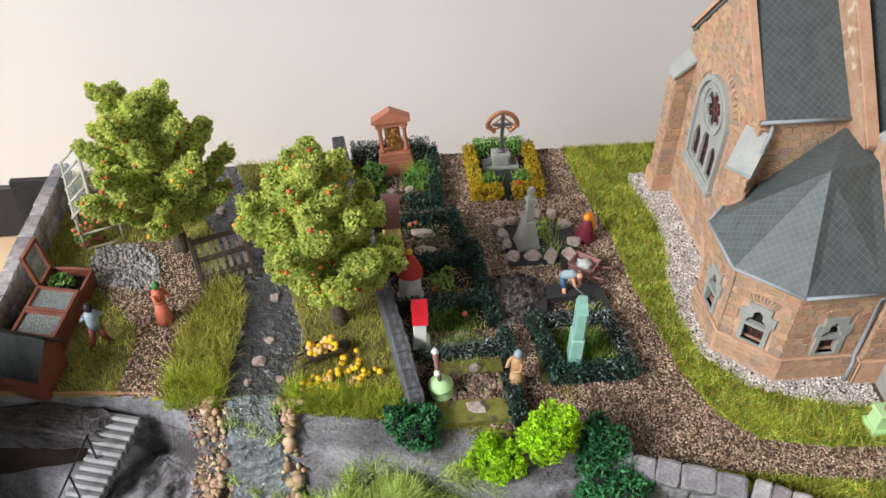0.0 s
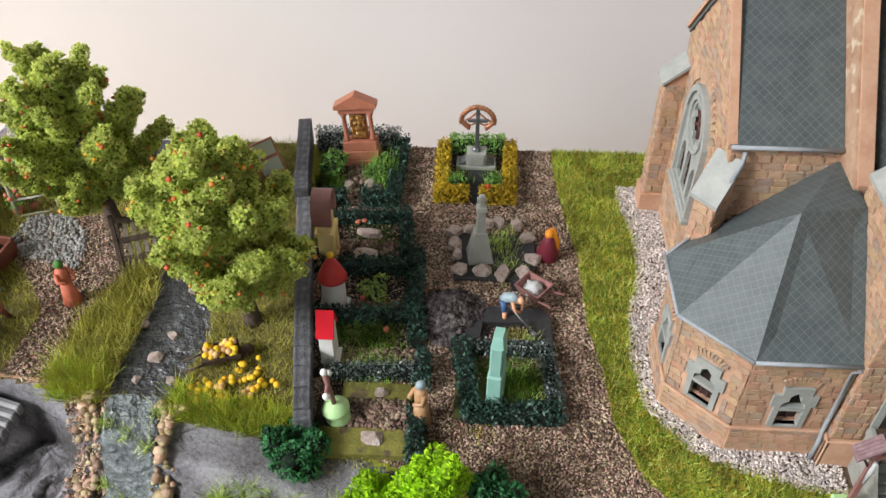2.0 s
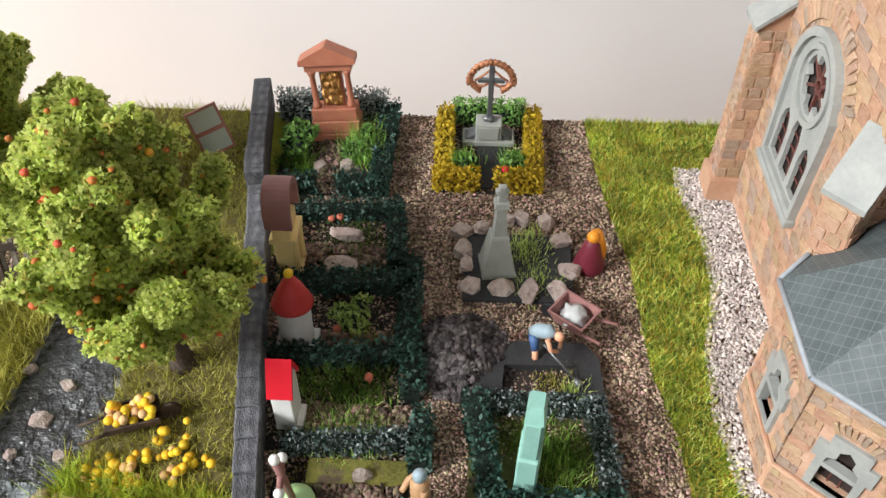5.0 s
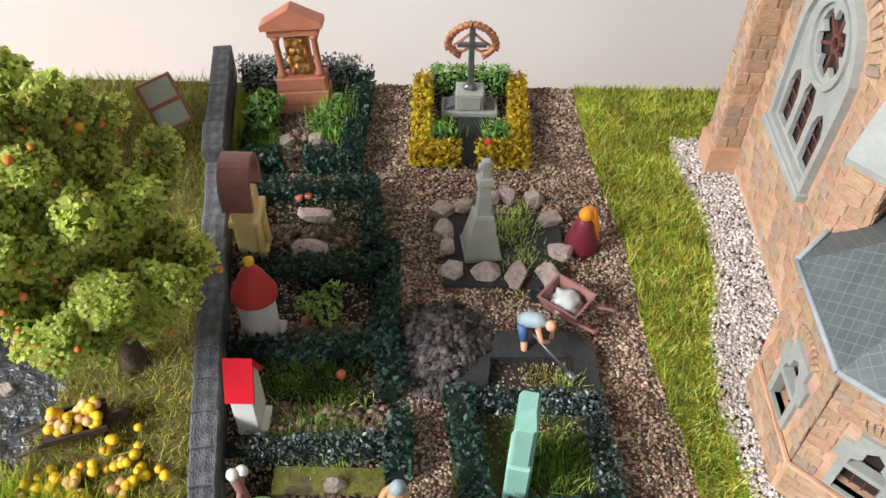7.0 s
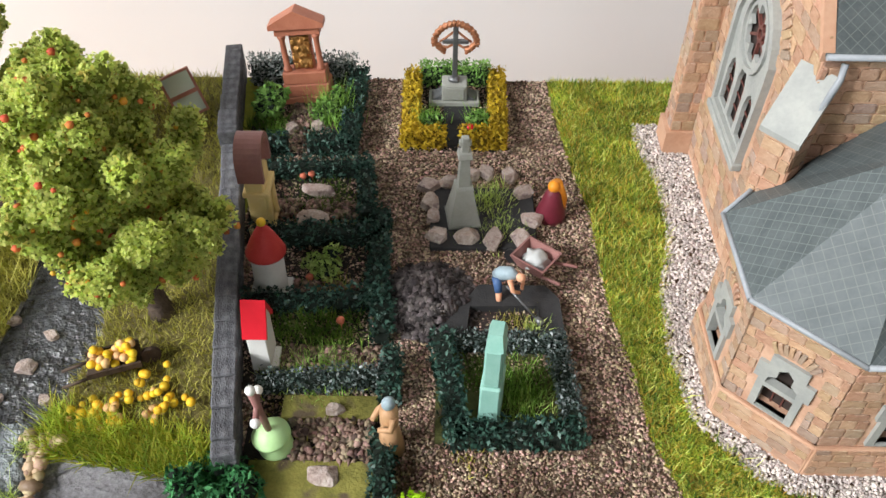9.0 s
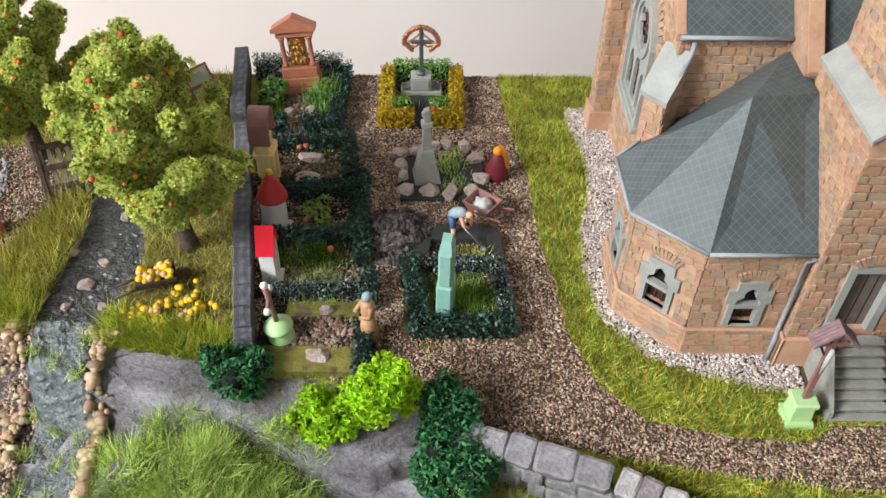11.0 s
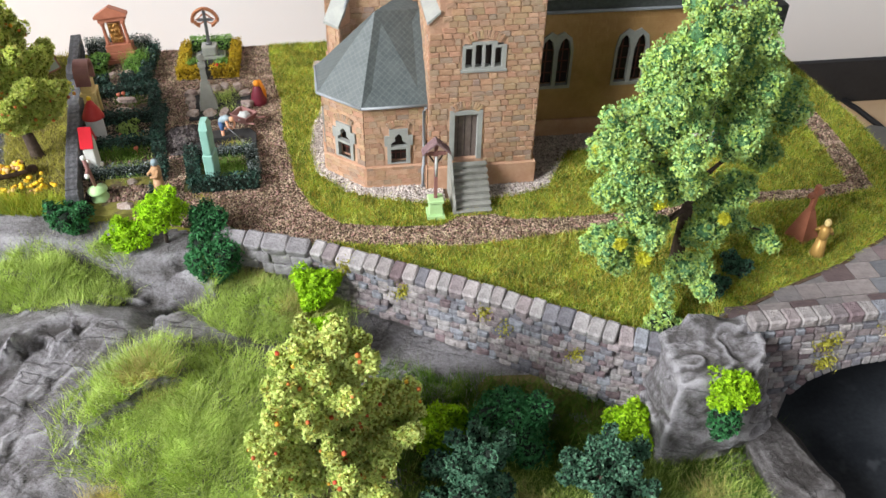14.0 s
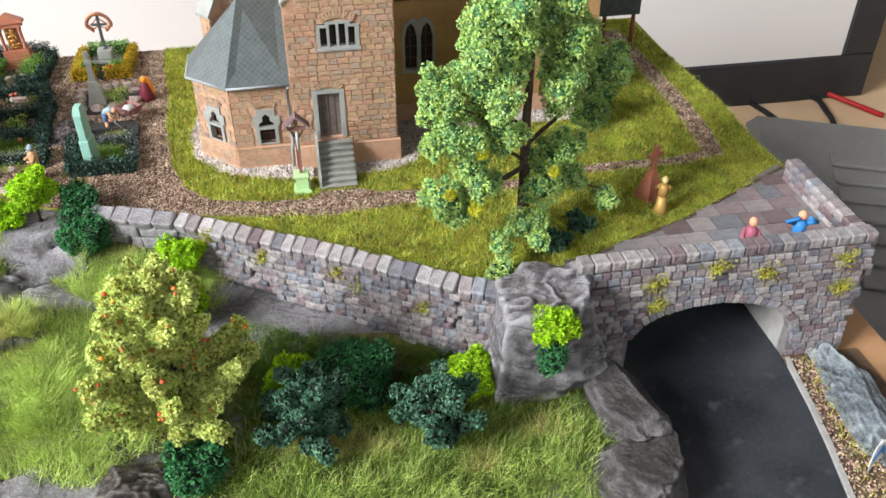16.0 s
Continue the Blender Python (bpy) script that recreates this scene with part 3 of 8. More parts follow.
def inside_one(x, y, poly):
    hit = False
    for (x0, y0), (x1, y1) in zip(poly, list(poly[1:]) + [poly[0]]):
        if (y0 > y) != (y1 > y) and x < (x1 - x0) * (y - y0) / (y1 - y0) + x0:
            hit = not hit
    return hit


def inside(x, y, poly):
    x, y = np.asarray(x), np.asarray(y)
    hit = np.zeros(x.shape, bool)
    for (x0, y0), (x1, y1) in zip(poly, list(poly[1:]) + [poly[0]]):
        if y0 != y1:
            hit ^= ((y0 > y) != (y1 > y)) & (x < (x1 - x0) * (y - y0) / (y1 - y0) + x0)
    return hit


def grow(poly, d):
    """The outline moved outwards by about d."""
    c = np.mean(poly, 0)
    return [tuple(np.array(p) + d * (np.array(p) - c) / max(1e-6, np.linalg.norm(np.array(p) - c))) for p in poly]


rng = np.random.default_rng(7)


def unit(n):
    v = rng.normal(size=(n, 3))
    return v / np.linalg.norm(v, axis=1, keepdims=True)


def flakes(points, size, slim=0.55):
    """Small leaves, each a bent pair of triangles at a random turn."""
    n = len(points)
    a = unit(n)
    b = np.cross(a, unit(n))
    b /= np.linalg.norm(b, axis=1, keepdims=True) + 1e-9
    c = np.cross(a, b)
    s = size * rng.uniform(0.6, 1.35, (n, 1))
    q = np.stack([points - a * s, points + b * s * slim + c * s * 0.2, points + a * s, points - b * s * slim + c * s * 0.2], 1)
    return q.reshape(-1, 3)


def blades(points, height, width, lean=0.4, comb=0.0):
    n = len(points)
    ang = rng.uniform(0, 2 * np.pi, n)
    w = np.stack([np.cos(ang), np.sin(ang), 0 * ang], 1) * width * 0.5
    h = height * rng.uniform(0.5, 1.3, n)
    lean_v = rng.normal(size=(n, 2)) * lean * h[:, None]
    if comb:
        turn = np.array([noise.noise(Vector((p[0] * 0.6, p[1] * 0.6, 4))) for p in points]) * 6.0
        lean_v += comb * h[:, None] * np.stack([np.cos(turn), np.sin(turn)], 1)
    tip = points + np.column_stack([lean_v, h])
    return np.stack([points - w, points + w, tip], 1).reshape(-1, 3)


def grains(name, points, size, material, parent=None, label="", flat=0.75):
    """Loose stones: skewed octahedra, one mesh."""
    n = len(points)
    base = np.array([[1, 0, 0], [-1, 0, 0], [0, 1, 0], [0, -1, 0], [0, 0, 1], [0, 0, -1]], float)
    v = base[None] * (1 + 0.5 * rng.uniform(-1, 1, (n, 6, 1))) + 0.25 * rng.uniform(-1, 1, (n, 6, 3))
    ang = rng.uniform(0, 2 * np.pi, n)
    ca, sa = np.cos(ang)[:, None], np.sin(ang)[:, None]
    v = np.stack([v[..., 0] * ca - v[..., 1] * sa, v[..., 0] * sa + v[..., 1] * ca, v[..., 2] * flat], -1)
    v = v * (size * rng.uniform(0.55, 1.25, (n, 1, 1))) + points[:, None]
    f = np.array([[0, 2, 4], [2, 1, 4], [1, 3, 4], [3, 0, 4], [2, 0, 5], [1, 2, 5], [3, 1, 5], [0, 3, 5]])
    faces = (f[None] + 6 * np.arange(n)[:, None, None]).reshape(-1, 3)
    me = bpy.data.meshes.new(name)
    me.vertices.add(n * 6)
    me.vertices.foreach_set("co", v.astype(np.float32).ravel())
    me.loops.add(faces.size)
    me.loops.foreach_set("vertex_index", faces.astype(np.int32).ravel())
    me.polygons.add(len(faces))
    me.polygons.foreach_set("loop_start", np.arange(0, faces.size, 3, dtype=np.int32))
    me.update(calc_edges=True)
    me.materials.append(material)
    return mesh_ob(name, me, parent, label, False)


def sample(poly, per_unit, holes=()):
    """Random points inside a plan outline, outside the holes."""
    p = np.array(poly)
    (x0, y0), (x1, y1) = p.min(0), p.max(0)
    n = int((x1 - x0) * (y1 - y0) * per_unit)
    x, y = rng.uniform(x0, x1, n), rng.uniform(y0, y1, n)
    keep = inside(x, y, poly)
    for h in holes:
        keep &= ~inside(x, y, h)
    return x[keep], y[keep]

# ---- plan ----


def smooth(t):
    t = np.clip(t, 0, 1)
    return t * t * (3 - 2 * t)


def plate(x, y):
    """Height of the upper ground."""
    x, y = np.asarray(x), np.asarray(y)
    return -0.45 + 0.45 * smooth(y / 6.0) + 0.25 * smooth((x - 10.5) / 3.0) * smooth((-3.0 - y) / 2.0)


FRONT = [(-41, 5.6), (-34.5, 5.0), (-30.7, 4.3), (-27.8, 4.1), (-25.0, 3.3), (-20.5, 2.4), (-18.4, 1.6), (-15, 0.4), (-12.2, -0.7), (-7.3, -2.6), (-3.5, -4.7), (1.5, -7.6), (6.1, -10.4), (8.6, -11.2),
         (10.9, -11.2), (11.2, -9.7), (15.6, -7.9), (18.5, -6.9), (26.6, -2.6), (31, -0.4)]


def front(x):
    return np.interp(x, [p[0] for p in FRONT], [p[1] for p in FRONT])


def fbm(x, y, scale, seed=0.0):
    out = np.empty(len(x))
    for k in range(len(x)):
        v = Vector((x[k] * scale, y[k] * scale, seed))
        out[k] = noise.noise(v) + 0.5 * noise.noise(v * 2.1) + 0.25 * noise.noise(v * 4.3)
    return out


def ridged(x, y, scale, seed=0.0):
    out = np.empty(len(x))
    for k in range(len(x)):
        v = Vector((x[k] * scale, y[k] * scale, seed))
        out[k] = 1 - abs(noise.noise(v)) * 1.6 + 0.5 * (1 - abs(noise.noise(v * 2.3)) * 1.6)
    return out


MOUNDS = [(-22.0, -1.2, 2.6, 1.5, 1.3, 0.0), (-14.3, -10.6, 4.2, 3.2, 1.0, 0.2), (0.0, -18.5, 6.0, 2.2, 0.7, 0.0), (9.4, -18.4, 2.4, 2.4, 0.8, 0.0), (-9.5, -3.6, 3.5, 1.4, 0.5, -0.4),
          (-26.2, -5.5, 1.2, 6.0, -0.7, 0.0), (12.2, -15.0, 1.6, 2.4, 0.7, 0.0), (-37.8, 1.4, 2.6, 2.0, -2.2, 0.0)]


def lower(x, y):
    """Height of the slope below the wall."""
    z = -2.15 - 0.08 * np.clip(x + 15, 0, 40) - 0.16 * np.clip(-24 - x, 0, 8) - 0.05 * np.clip(-8 - y, 0, 30)
    z = z - 0.10 * np.clip(-6 - y, 0, 12) * smooth((-15 - x) / 5)
    for cx, cy, sx, sy, h, turn in MOUNDS:
        c, s = math.cos(turn), math.sin(turn)
        u, v = (x - cx) * c + (y - cy) * s, -(x - cx) * s + (y - cy) * c
        z = z + h * np.exp(-((u / sx) ** 2 + (v / sy) ** 2))
    return z


def saw(t):
    """A ramp with one steep side, 0 to 1."""
    f = t - np.floor(t)
    return np.where(f < 0.82, f / 0.82, (1 - f) / 0.18)


def facets(x, y, seeds, step, tilt, along_x=0.5, along_y=0.87, long=2.1):
    """Broken slabs: each point takes the height and slope of the slab that it belongs to."""
    own = np.random.default_rng(5)
    jump, ga, gb = own.uniform(-step, step, len(seeds)), own.normal(size=len(seeds)) * tilt, own.normal(size=len(seeds)) * tilt * 0.5
    sx_, sy_ = seeds[:, 0], seeds[:, 1]
    wob = 0.35 * fbm(x, y, 0.8, 17)
    dx, dy = (x + wob)[:, None] - sx_[None], (y - wob)[:, None] - sy_[None]
    b, a = along_x * dx + along_y * dy, along_y * dx - along_x * dy
    k = np.argmin(a * a * long * long + b * b, 1)
    r = np.arange(len(x))
    return jump[k] + ga[k] * a[r, k] + gb[k] * b[r, k]


SLABS = np.column_stack([np.random.default_rng(11).uniform(-27, -12, 90), np.random.default_rng(12).uniform(-25, -2, 90)])


def rock_ridge(x, y):
    """The long plaster crest below the garden, with its face broken in slanting slabs."""
    crest = -4.2 + 0.34 * np.clip(x + 19, -7, 0) - 0.45 * np.clip(x + 19, 0, 4)
    v = crest - y
    z = -1.2 - 0.05 * np.abs(x + 20.5) - 0.40 * np.clip(v, 0, 9) - 0.30 * np.clip(-v, 0, 9)
    across = 0.87 * x - 0.5 * y
    w = fbm(x, y, 0.22, 31)
    face = smooth(v / 1.2)
    z = z + face * (0.7 * (saw(0.27 * across + 0.22 * w) - 0.5) + facets(x, y, SLABS, 0.24, 0.32) + 0.03 * fbm(x, y, 2.2, 8))
    z = z - 2.2 * smooth((-25.1 - x) / 0.9) - 1.6 * smooth((x + 16.8) / 3.0)
    return z


def cleft(x, y):
    """Depth of the broken ledge that runs across the plaster slope below the graves."""
    out = np.zeros(len(x))
    m = (x > -23.4) & (x < -12.6) & (y > -7) & (y < 3)
    if m.any():
        a, b = x[m], y[m]
        w = fbm(a, b, 0.55, 77)
        ends = smooth((a + 23.4) / 1.5) * smooth((-12.6 - a) / 1.0)
        for line, deep in (([(-22.6, 0.15), (-20.4, 0.3), (-18.6, -0.6), (-17.0, -1.3), (-15.2, -1.5), (-12.8, -1.3)], 1.15), ([(-22.6, -1.2), (-18.0, -2.3), (-15.6, -2.6), (-12.8, -2.6)], 0.8)):
            d = np.interp(a, [p[0] for p in line], [p[1] for p in line]) + 0.35 * w - b
            out[m] += ends * deep * np.clip(0.75 + 1.1 * w, 0.15, 1.3) * smooth(d / 0.22) * np.exp(-np.clip(d, 0, 9) / 0.7)
    return out


def ground_z(x, y, rough=True):
    x, y = np.atleast_1d(np.asarray(x, float)), np.atleast_1d(np.asarray(y, float))
    f = front(x)
    top, low = plate(x, y), lower(x, y)
    if rough:
        shelf = np.clip((f - y) / 1.2, 0, 1)
        low = low + (0.20 * (ridged(x, y, 0.30) - 0.9) + 0.035 * fbm(x, y, 1.6, 5)) * shelf * np.where(x > -12, 0.35, 1.0)
        shelf_rock = (x > -34) & (x < -12.5)
        if shelf_rock.any():
            low[shelf_rock] += 0.38 * facets(x[shelf_rock] + 7, y[shelf_rock] - 8, SLABS, 0.5, 0.4) * (shelf * smooth((-12.6 - x) / 2))[shelf_rock]
        here = (x > -27) & (x < -12.5) & (y < -1.5)
        crest = np.full(len(x), -20.0)
        crest[here] = rock_ridge(x[here], y[here])
        low = np.maximum(low, crest)
    bank = smooth((x - 12.9) / 1.7)
    low = low * (1 - bank) - 6.0 * bank
    # rocky ledge below the garden; sheer drop behind the built wall
    span = np.where(x < -12.4, 2.6 * smooth((x + 31) / 4) + 0.6, 0.45)
    t = np.clip((f - y) / span, 0, 1)
    ledge = np.where(x < -12.4, smooth(np.clip((t - 0.55) / 0.45, 0, 1)) * 0.85 + 0.15 * t, smooth(t))
    return top * (1 - ledge) + low * ledge - (cleft(x, y) if rough else 0.0)


GRAVEL_AREA = [(-21.6, 20.4), (-10, 20.4), (-9.87, 17.7), (-9.5, 15), (-9.06, 12.6), (-8.98, 10), (-8.9, 8), (-8.5, 6), (-8.3, 3.7), (-7.4, 1.4), (-5.9, -0.1), (-3.1, -0.7), (-0.6, -0.9), (0.2, -0.2),
               (2.3, -0.3), (3.4, -0.9), (6, -1.0), (11, -1.0), (16.4, 0), (21, -0.2), (22.9, 0.3), (23, 3), (22.9, 12), (22, 18), (24, 18), (24.3, 12), (24.5, 2), (24.2, -0.5), (21.3, -1.1), (15.7, -1.1), (11, -2),
               (5.7, -2.4), (0.2, -2.8), (-3.9, -2.2), (-7.4, -1.5), (-12.2, 0.0), (-15, 0.9), (-18.4, 2.1), (-20.3, 2.9)]
BAND = [(-6.9, 17.6), (-6.95, 16.3), (-6.5, 14), (-6.55, 11.5), (-7.2, 9), (-7.4, 6.7), (-7.1, 4.3), (-5.6, 2.5), (-3.7, 1.7), (-1.6, 1.15), (0.0, 1.0), (2.4, 1.0), (3.8, 1.15), (5.7, 1.7), (6.5, 3.0),
        (7.6, 4.7), (18.2, 4.7), (19.0, 7.0), (19.0, 9), (-4, 17.6)]
CHURCH_PLAN = [(-5, 8.8), (-6.4, 7.4), (-6.4, 4.6), (-4.4, 2.75), (-1.0, 2.75), (-1.0, 2.4), (5.0, 2.4), (5.0, 6.5), (17.8, 6.5), (17.8, 17), (-5, 17)]
STREAM = [(-28.6, 20.5), (-30.6, 20.5), (-30.4, 17), (-29.0, 14), (-27.6, 11), (-27.3, 8.4), (-27.8, 4.0), (-25.2, 3.2), (-24.5, 7), (-25.3, 10.5), (-26.5, 14), (-27.8, 18)]
GARDEN_PATH = [(-32.2, 4.4), (-30.0, 4.1), (-30.2, 7), (-28.9, 10.6), (-29.6, 12.5), (-31, 14.2), (-34.6, 14), (-35, 11.5), (-33, 9.5), (-31.8, 7.8)]
GARDEN = [(-38, 20.5), (-38, 5), (-30.7, 4.2), (-25, 3.2), (-20.4, 2.5), (-22.6, 20.5)]

# ---- terrain ----
GX = np.arange(-41.0, 30.01, 0.16)
GY = np.arange(-26.0, 20.5, 0.16)
xx, yy = [a.ravel() for a in np.meshgrid(GX, GY)]
zz = ground_z(xx, yy)
zz = np.where(inside(xx, yy, STREAM), zz - 0.25, zz)
nx, ny = len(GX), len(GY)
ids = np.arange(nx * ny).reshape(ny, nx)
quads = np.stack([ids[:-1, :-1], ids[:-1, 1:], ids[1:, 1:], ids[1:, :-1]], -1).reshape(-1, 4)
cx, cy = xx[quads].mean(1), yy[quads].mean(1)
drop = zz[quads].max(1) - zz[quads].min(1)
keep = ~((cx > 14.0) & (drop > 0.4)) & ~((cx < -38.2) & (cy > 5.2)) & ~((cx > 27) & (cy < -2.8)) & ~((cx > 14.4) & (cy < front(cx) - 0.2))
keep &= ~((cx > 26.0) & (cy > front(cx)) & (cx > 26.9 - 0.08 * (cy + 2.5)))
quads, cx, cy = quads[keep], cx[keep], cy[keep]
zone = np.zeros(len(quads), int)
up = cy > front(cx) + np.where((cx > -20) & (cx < -12.4), 0.3, -0.15)
zone[up] = 2
zone[~up & (fbm(cx, cy, 0.35, 12) > -0.25) & (((cx - 2.5) / 10.5) ** 2 + ((cy + 14.5) / 5.5) ** 2 < 1)] = 3
zone[up & inside(cx, cy, GRAVEL_AREA)] = 1
zone[up & inside(cx, cy, BAND)] = 1
zone[up & inside(cx, cy, GARDEN)] = 3
zone[up & inside(cx, cy, GARDEN_PATH)] = 1
zone[up & inside(cx, cy, STREAM)] = 0
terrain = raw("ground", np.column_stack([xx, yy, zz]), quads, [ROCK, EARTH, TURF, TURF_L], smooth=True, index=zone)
tagged(terrain, "modelled ground with grey plaster rock slopes, earth and turf", "ground", kind="structure")

# skirt that closes the back and sides of the model down to its base
bm = bmesh.new()
box(bm, -41, 26, 20.35, 20.75, -7.5, -0.35)
box(bm, -38.5, -38.15, 5.3, 20.35, -7.5, -0.1)
tagged(part("trim", bm, BLACKCARD), "black board edge of the model base", "base edge", kind="structure")


def lawn(name, poly, density, height, width, material, label, holes=(), lean=0.45, parent=None, clumps=0.0, fade=False, comb=0.0):
    x, y = sample(poly, density, holes)
    if clumps:
        f = fbm(x, y, 0.8, 3)
        keep = f > rng.uniform(-0.9, -0.9 + clumps * 2, len(x))
        x, y = x[keep], y[keep]
    if fade:
        p = np.array(poly)
        c, half = p.mean(0), (p.max(0) - p.min(0)) / 2
        r = np.hypot((x - c[0]) / half[0], (y - c[1]) / half[1])
        keep = r + 0.35 * fbm(x, y, 0.7, 8) < rng.uniform(0.45, 1.05, len(x))
        x, y = x[keep], y[keep]
    z = ground_z(x, y)
    ob = tris(name, blades(np.column_stack([x, y, z - 0.02]), height, width, lean, comb=comb), material)
    return tagged(ob, label, "grass", kind="stuff")


LAWN = [(-9.9, 20.4), (-4, 20.4), (-5, 2), (5, 2.2), (7.6, 4.8), (17.8, 5.4), (19, 20), (25.4, 20), (26.5, 5), (26.9, -2.5), (18.5, -6.8), (15.6, -7.8), (11.2, -9.6), (10, -10.9), (8.4, -11), (6.1, -10.1), (1.5, -7.2),
        (-3.5, -4.4), (-6.4, -2.5), (-7.3, -1.6), (-8.4, 2), (-9, 9)]
lawn("lawn_grass", LAWN, 640, 0.19, 0.04, BLADE, "short yellow-green static grass lawn round the church", (GRAVEL_AREA, grow(BAND, -0.1), CHURCH_PLAN), 0.65)
lawn("lawn_tufts", LAWN, 150, 0.28, 0.06, BLADE_D, "darker green tufts in the church lawn", (GRAVEL_AREA, grow(BAND, -0.1), CHURCH_PLAN), clumps=0.6)
lawn("lawn_flecks", LAWN, 110, 0.26, 0.055, BLADE_R, "orange-brown flecks in the church lawn", (GRAVEL_AREA, grow(BAND, -0.1), CHURCH_PLAN), clumps=0.6)
lawn("lawn_lights", LAWN, 90, 0.27, 0.055, BLADE_L, "pale bright blades in the church lawn", (GRAVEL_AREA, grow(BAND, -0.1), CHURCH_PLAN), 0.8, clumps=0.5)
NOT_GARDEN = (GARDEN_PATH, STREAM, [(-37.2, 6.5), (-34.4, 6.5), (-34.4, 11.6), (-37.2, 11.6)])
lawn("garden_grass", GARDEN, 150, 0.34, 0.04, BLADE_O, "rough olive grass of the cottage garden", NOT_GARDEN, 0.55)
lawn("tall_garden_grass", [(-30.2, 4.0), (-27.7, 3.8), (-27.2, 8.4), (-27.6, 10.8), (-28.9, 10.4), (-30.0, 7.2)], 120, 0.85, 0.05, BLADE_O, "tall olive grass strip along the stream bank", (), 0.5)
lawn("bank_edge_grass", [(-25.2, 2.9), (-20.4, 2.1), (-20.4, 3.4), (-25.2, 4.3)], 420, 0.7, 0.045, BLADE, "yellow-green grass fringe on the rock edge", (), 0.45)
lawn("bank_corner_grass", [(-30.2, 3.7), (-27.9, 3.3), (-27.9, 4.9), (-30.2, 5.1)], 380, 0.85, 0.045, BLADE, "bright grass fringe above the rock edge", (), 0.5)


def ellipse(cx, cy, rx, ry, turn=0.0, n=20):
    return [(cx + rx * math.cos(a) * math.cos(turn) - ry * math.sin(a) * math.sin(turn), cy + rx * math.cos(a) * math.sin(turn) + ry * math.sin(a) * math.cos(turn)) for a in [2 * math.pi * k / n for k in range(n)]]


lawn("meadow_grass", ellipse(-20.8, -1.6, 4.5, 2.1, -0.1), 520, 0.70, 0.036, BLADE_B, "bright long grass on a rock knoll", (), 0.5, fade=True, comb=0.35)
lawn("meadow_grass", ellipse(-9.6, -4.2, 5.6, 2.4, -0.42), 390, 0.66, 0.038, BLADE_B, "long bright grass at the foot of the wall", (), 0.55, clumps=0.3, fade=True, comb=0.35)
lawn("meadow_grass", ellipse(-13.6, -10.4, 5.6, 4.1, 0.25), 386, 0.79, 0.038, BLADE_B, "long bright grass on the lower knoll", (), 0.55, clumps=0.3, fade=True, comb=0.35)
lawn("meadow_grass", ellipse(3.0, -17.5, 11.0, 4.6, -0.1), 180, 0.79, 0.038, BLADE_B, "long bright grass in the hollow below the wall", (), 0.55, clumps=0.45, fade=True, comb=0.35)
lawn("meadow_grass", ellipse(-3.0, -10.5, 4.2, 2.0, -0.5), 200, 0.5, 0.042, BLADE_D, "dark grass among bushes below the wall", (), 0.6, clumps=0.4, fade=True, comb=0.5)
lawn("meadow_grass", ellipse(-11.8, -13.6, 4.6, 3.2, -0.4), 326, 0.79, 0.038, BLADE_B, "long bright grass on the near knoll", (), 0.55, clumps=0.3, fade=True, comb=0.35)
lawn("meadow_grass", ellipse(12.3, -13.9, 1.6, 2.8, 0.2), 200, 0.6, 0.042, BLADE_D, "dark grass between rock and bridge", (), 0.6, fade=True, comb=0.5)
# dark tufts, thickened to put the shrubs' shade into the grass colour
lawn("meadow_grass", ellipse(3.0, -16.4, 11.0, 4.6, -0.1), 280, 0.65, 0.045, BLADE_D, "dark grass between the bright tufts", (), 0.6, clumps=0.4, fade=True, comb=0.5)
lawn("meadow_grass", ellipse(1.5, -12.6, 9.8, 3.2, -0.25), 190, 0.5, 0.042, BLADE_D, "dark grass under the bushes", (), 0.6, clumps=0.3, fade=True, comb=0.5)
for (ex, ey, er) in ((-8.3, -4.6, 1.1), (-14.8, -9.6, 1.3), (8.6, -16.6, 0.9), (-1.5, -16.2, 1.6), (-10.5, -2.4, 0.7), (1.0, -16.8, 1.2), (5.5, -18.0, 0.8), (-16.5, -14.5, 1.0)):
    lawn("dry_grass_patch", ellipse(ex, ey, er, er * 0.7), 420, 0.8, 0.045, BLADE_S, "straw-coloured dry grass patch", (), 0.7, fade=True)


def gravel(name, poly, density, size, material, label, holes=(), dz=0.02):
    x, y = sample(poly, density, holes)
    z = ground_z(x, y) + rng.uniform(-0.03, 0.05, len(x)) + dz
    return tagged(grains(name, np.column_stack([x, y, z]), size, material), label, "gravel", kind="stuff")


gravel("path_gravel", GRAVEL_AREA, 280, 0.053, GRAVEL, "brown gravel of the churchyard path", (grow(BAND, -0.2),))
gravel("church_ballast", BAND, 330, 0.064, BALLAST, "pale pinkish ballast strip round the church walls", (grow(CHURCH_PLAN, -0.3), [(-0.2, -0.3), (2.2, -0.3), (2.2, 2.3), (-0.2, 2.3)]), 0.05)
gravel("garden_gravel", GARDEN_PATH, 190, 0.058, GRAVEL, "brown gravel of the garden path", ())
gravel("garden_stone_chips", [(-35, 11.2), (-31.2, 10.4), (-31.6, 12.6), (-33, 14), (-34.8, 13.8)], 80, 0.13, GRAVEL_G, "grey stone chips beside the greenhouse", (), 0.06)

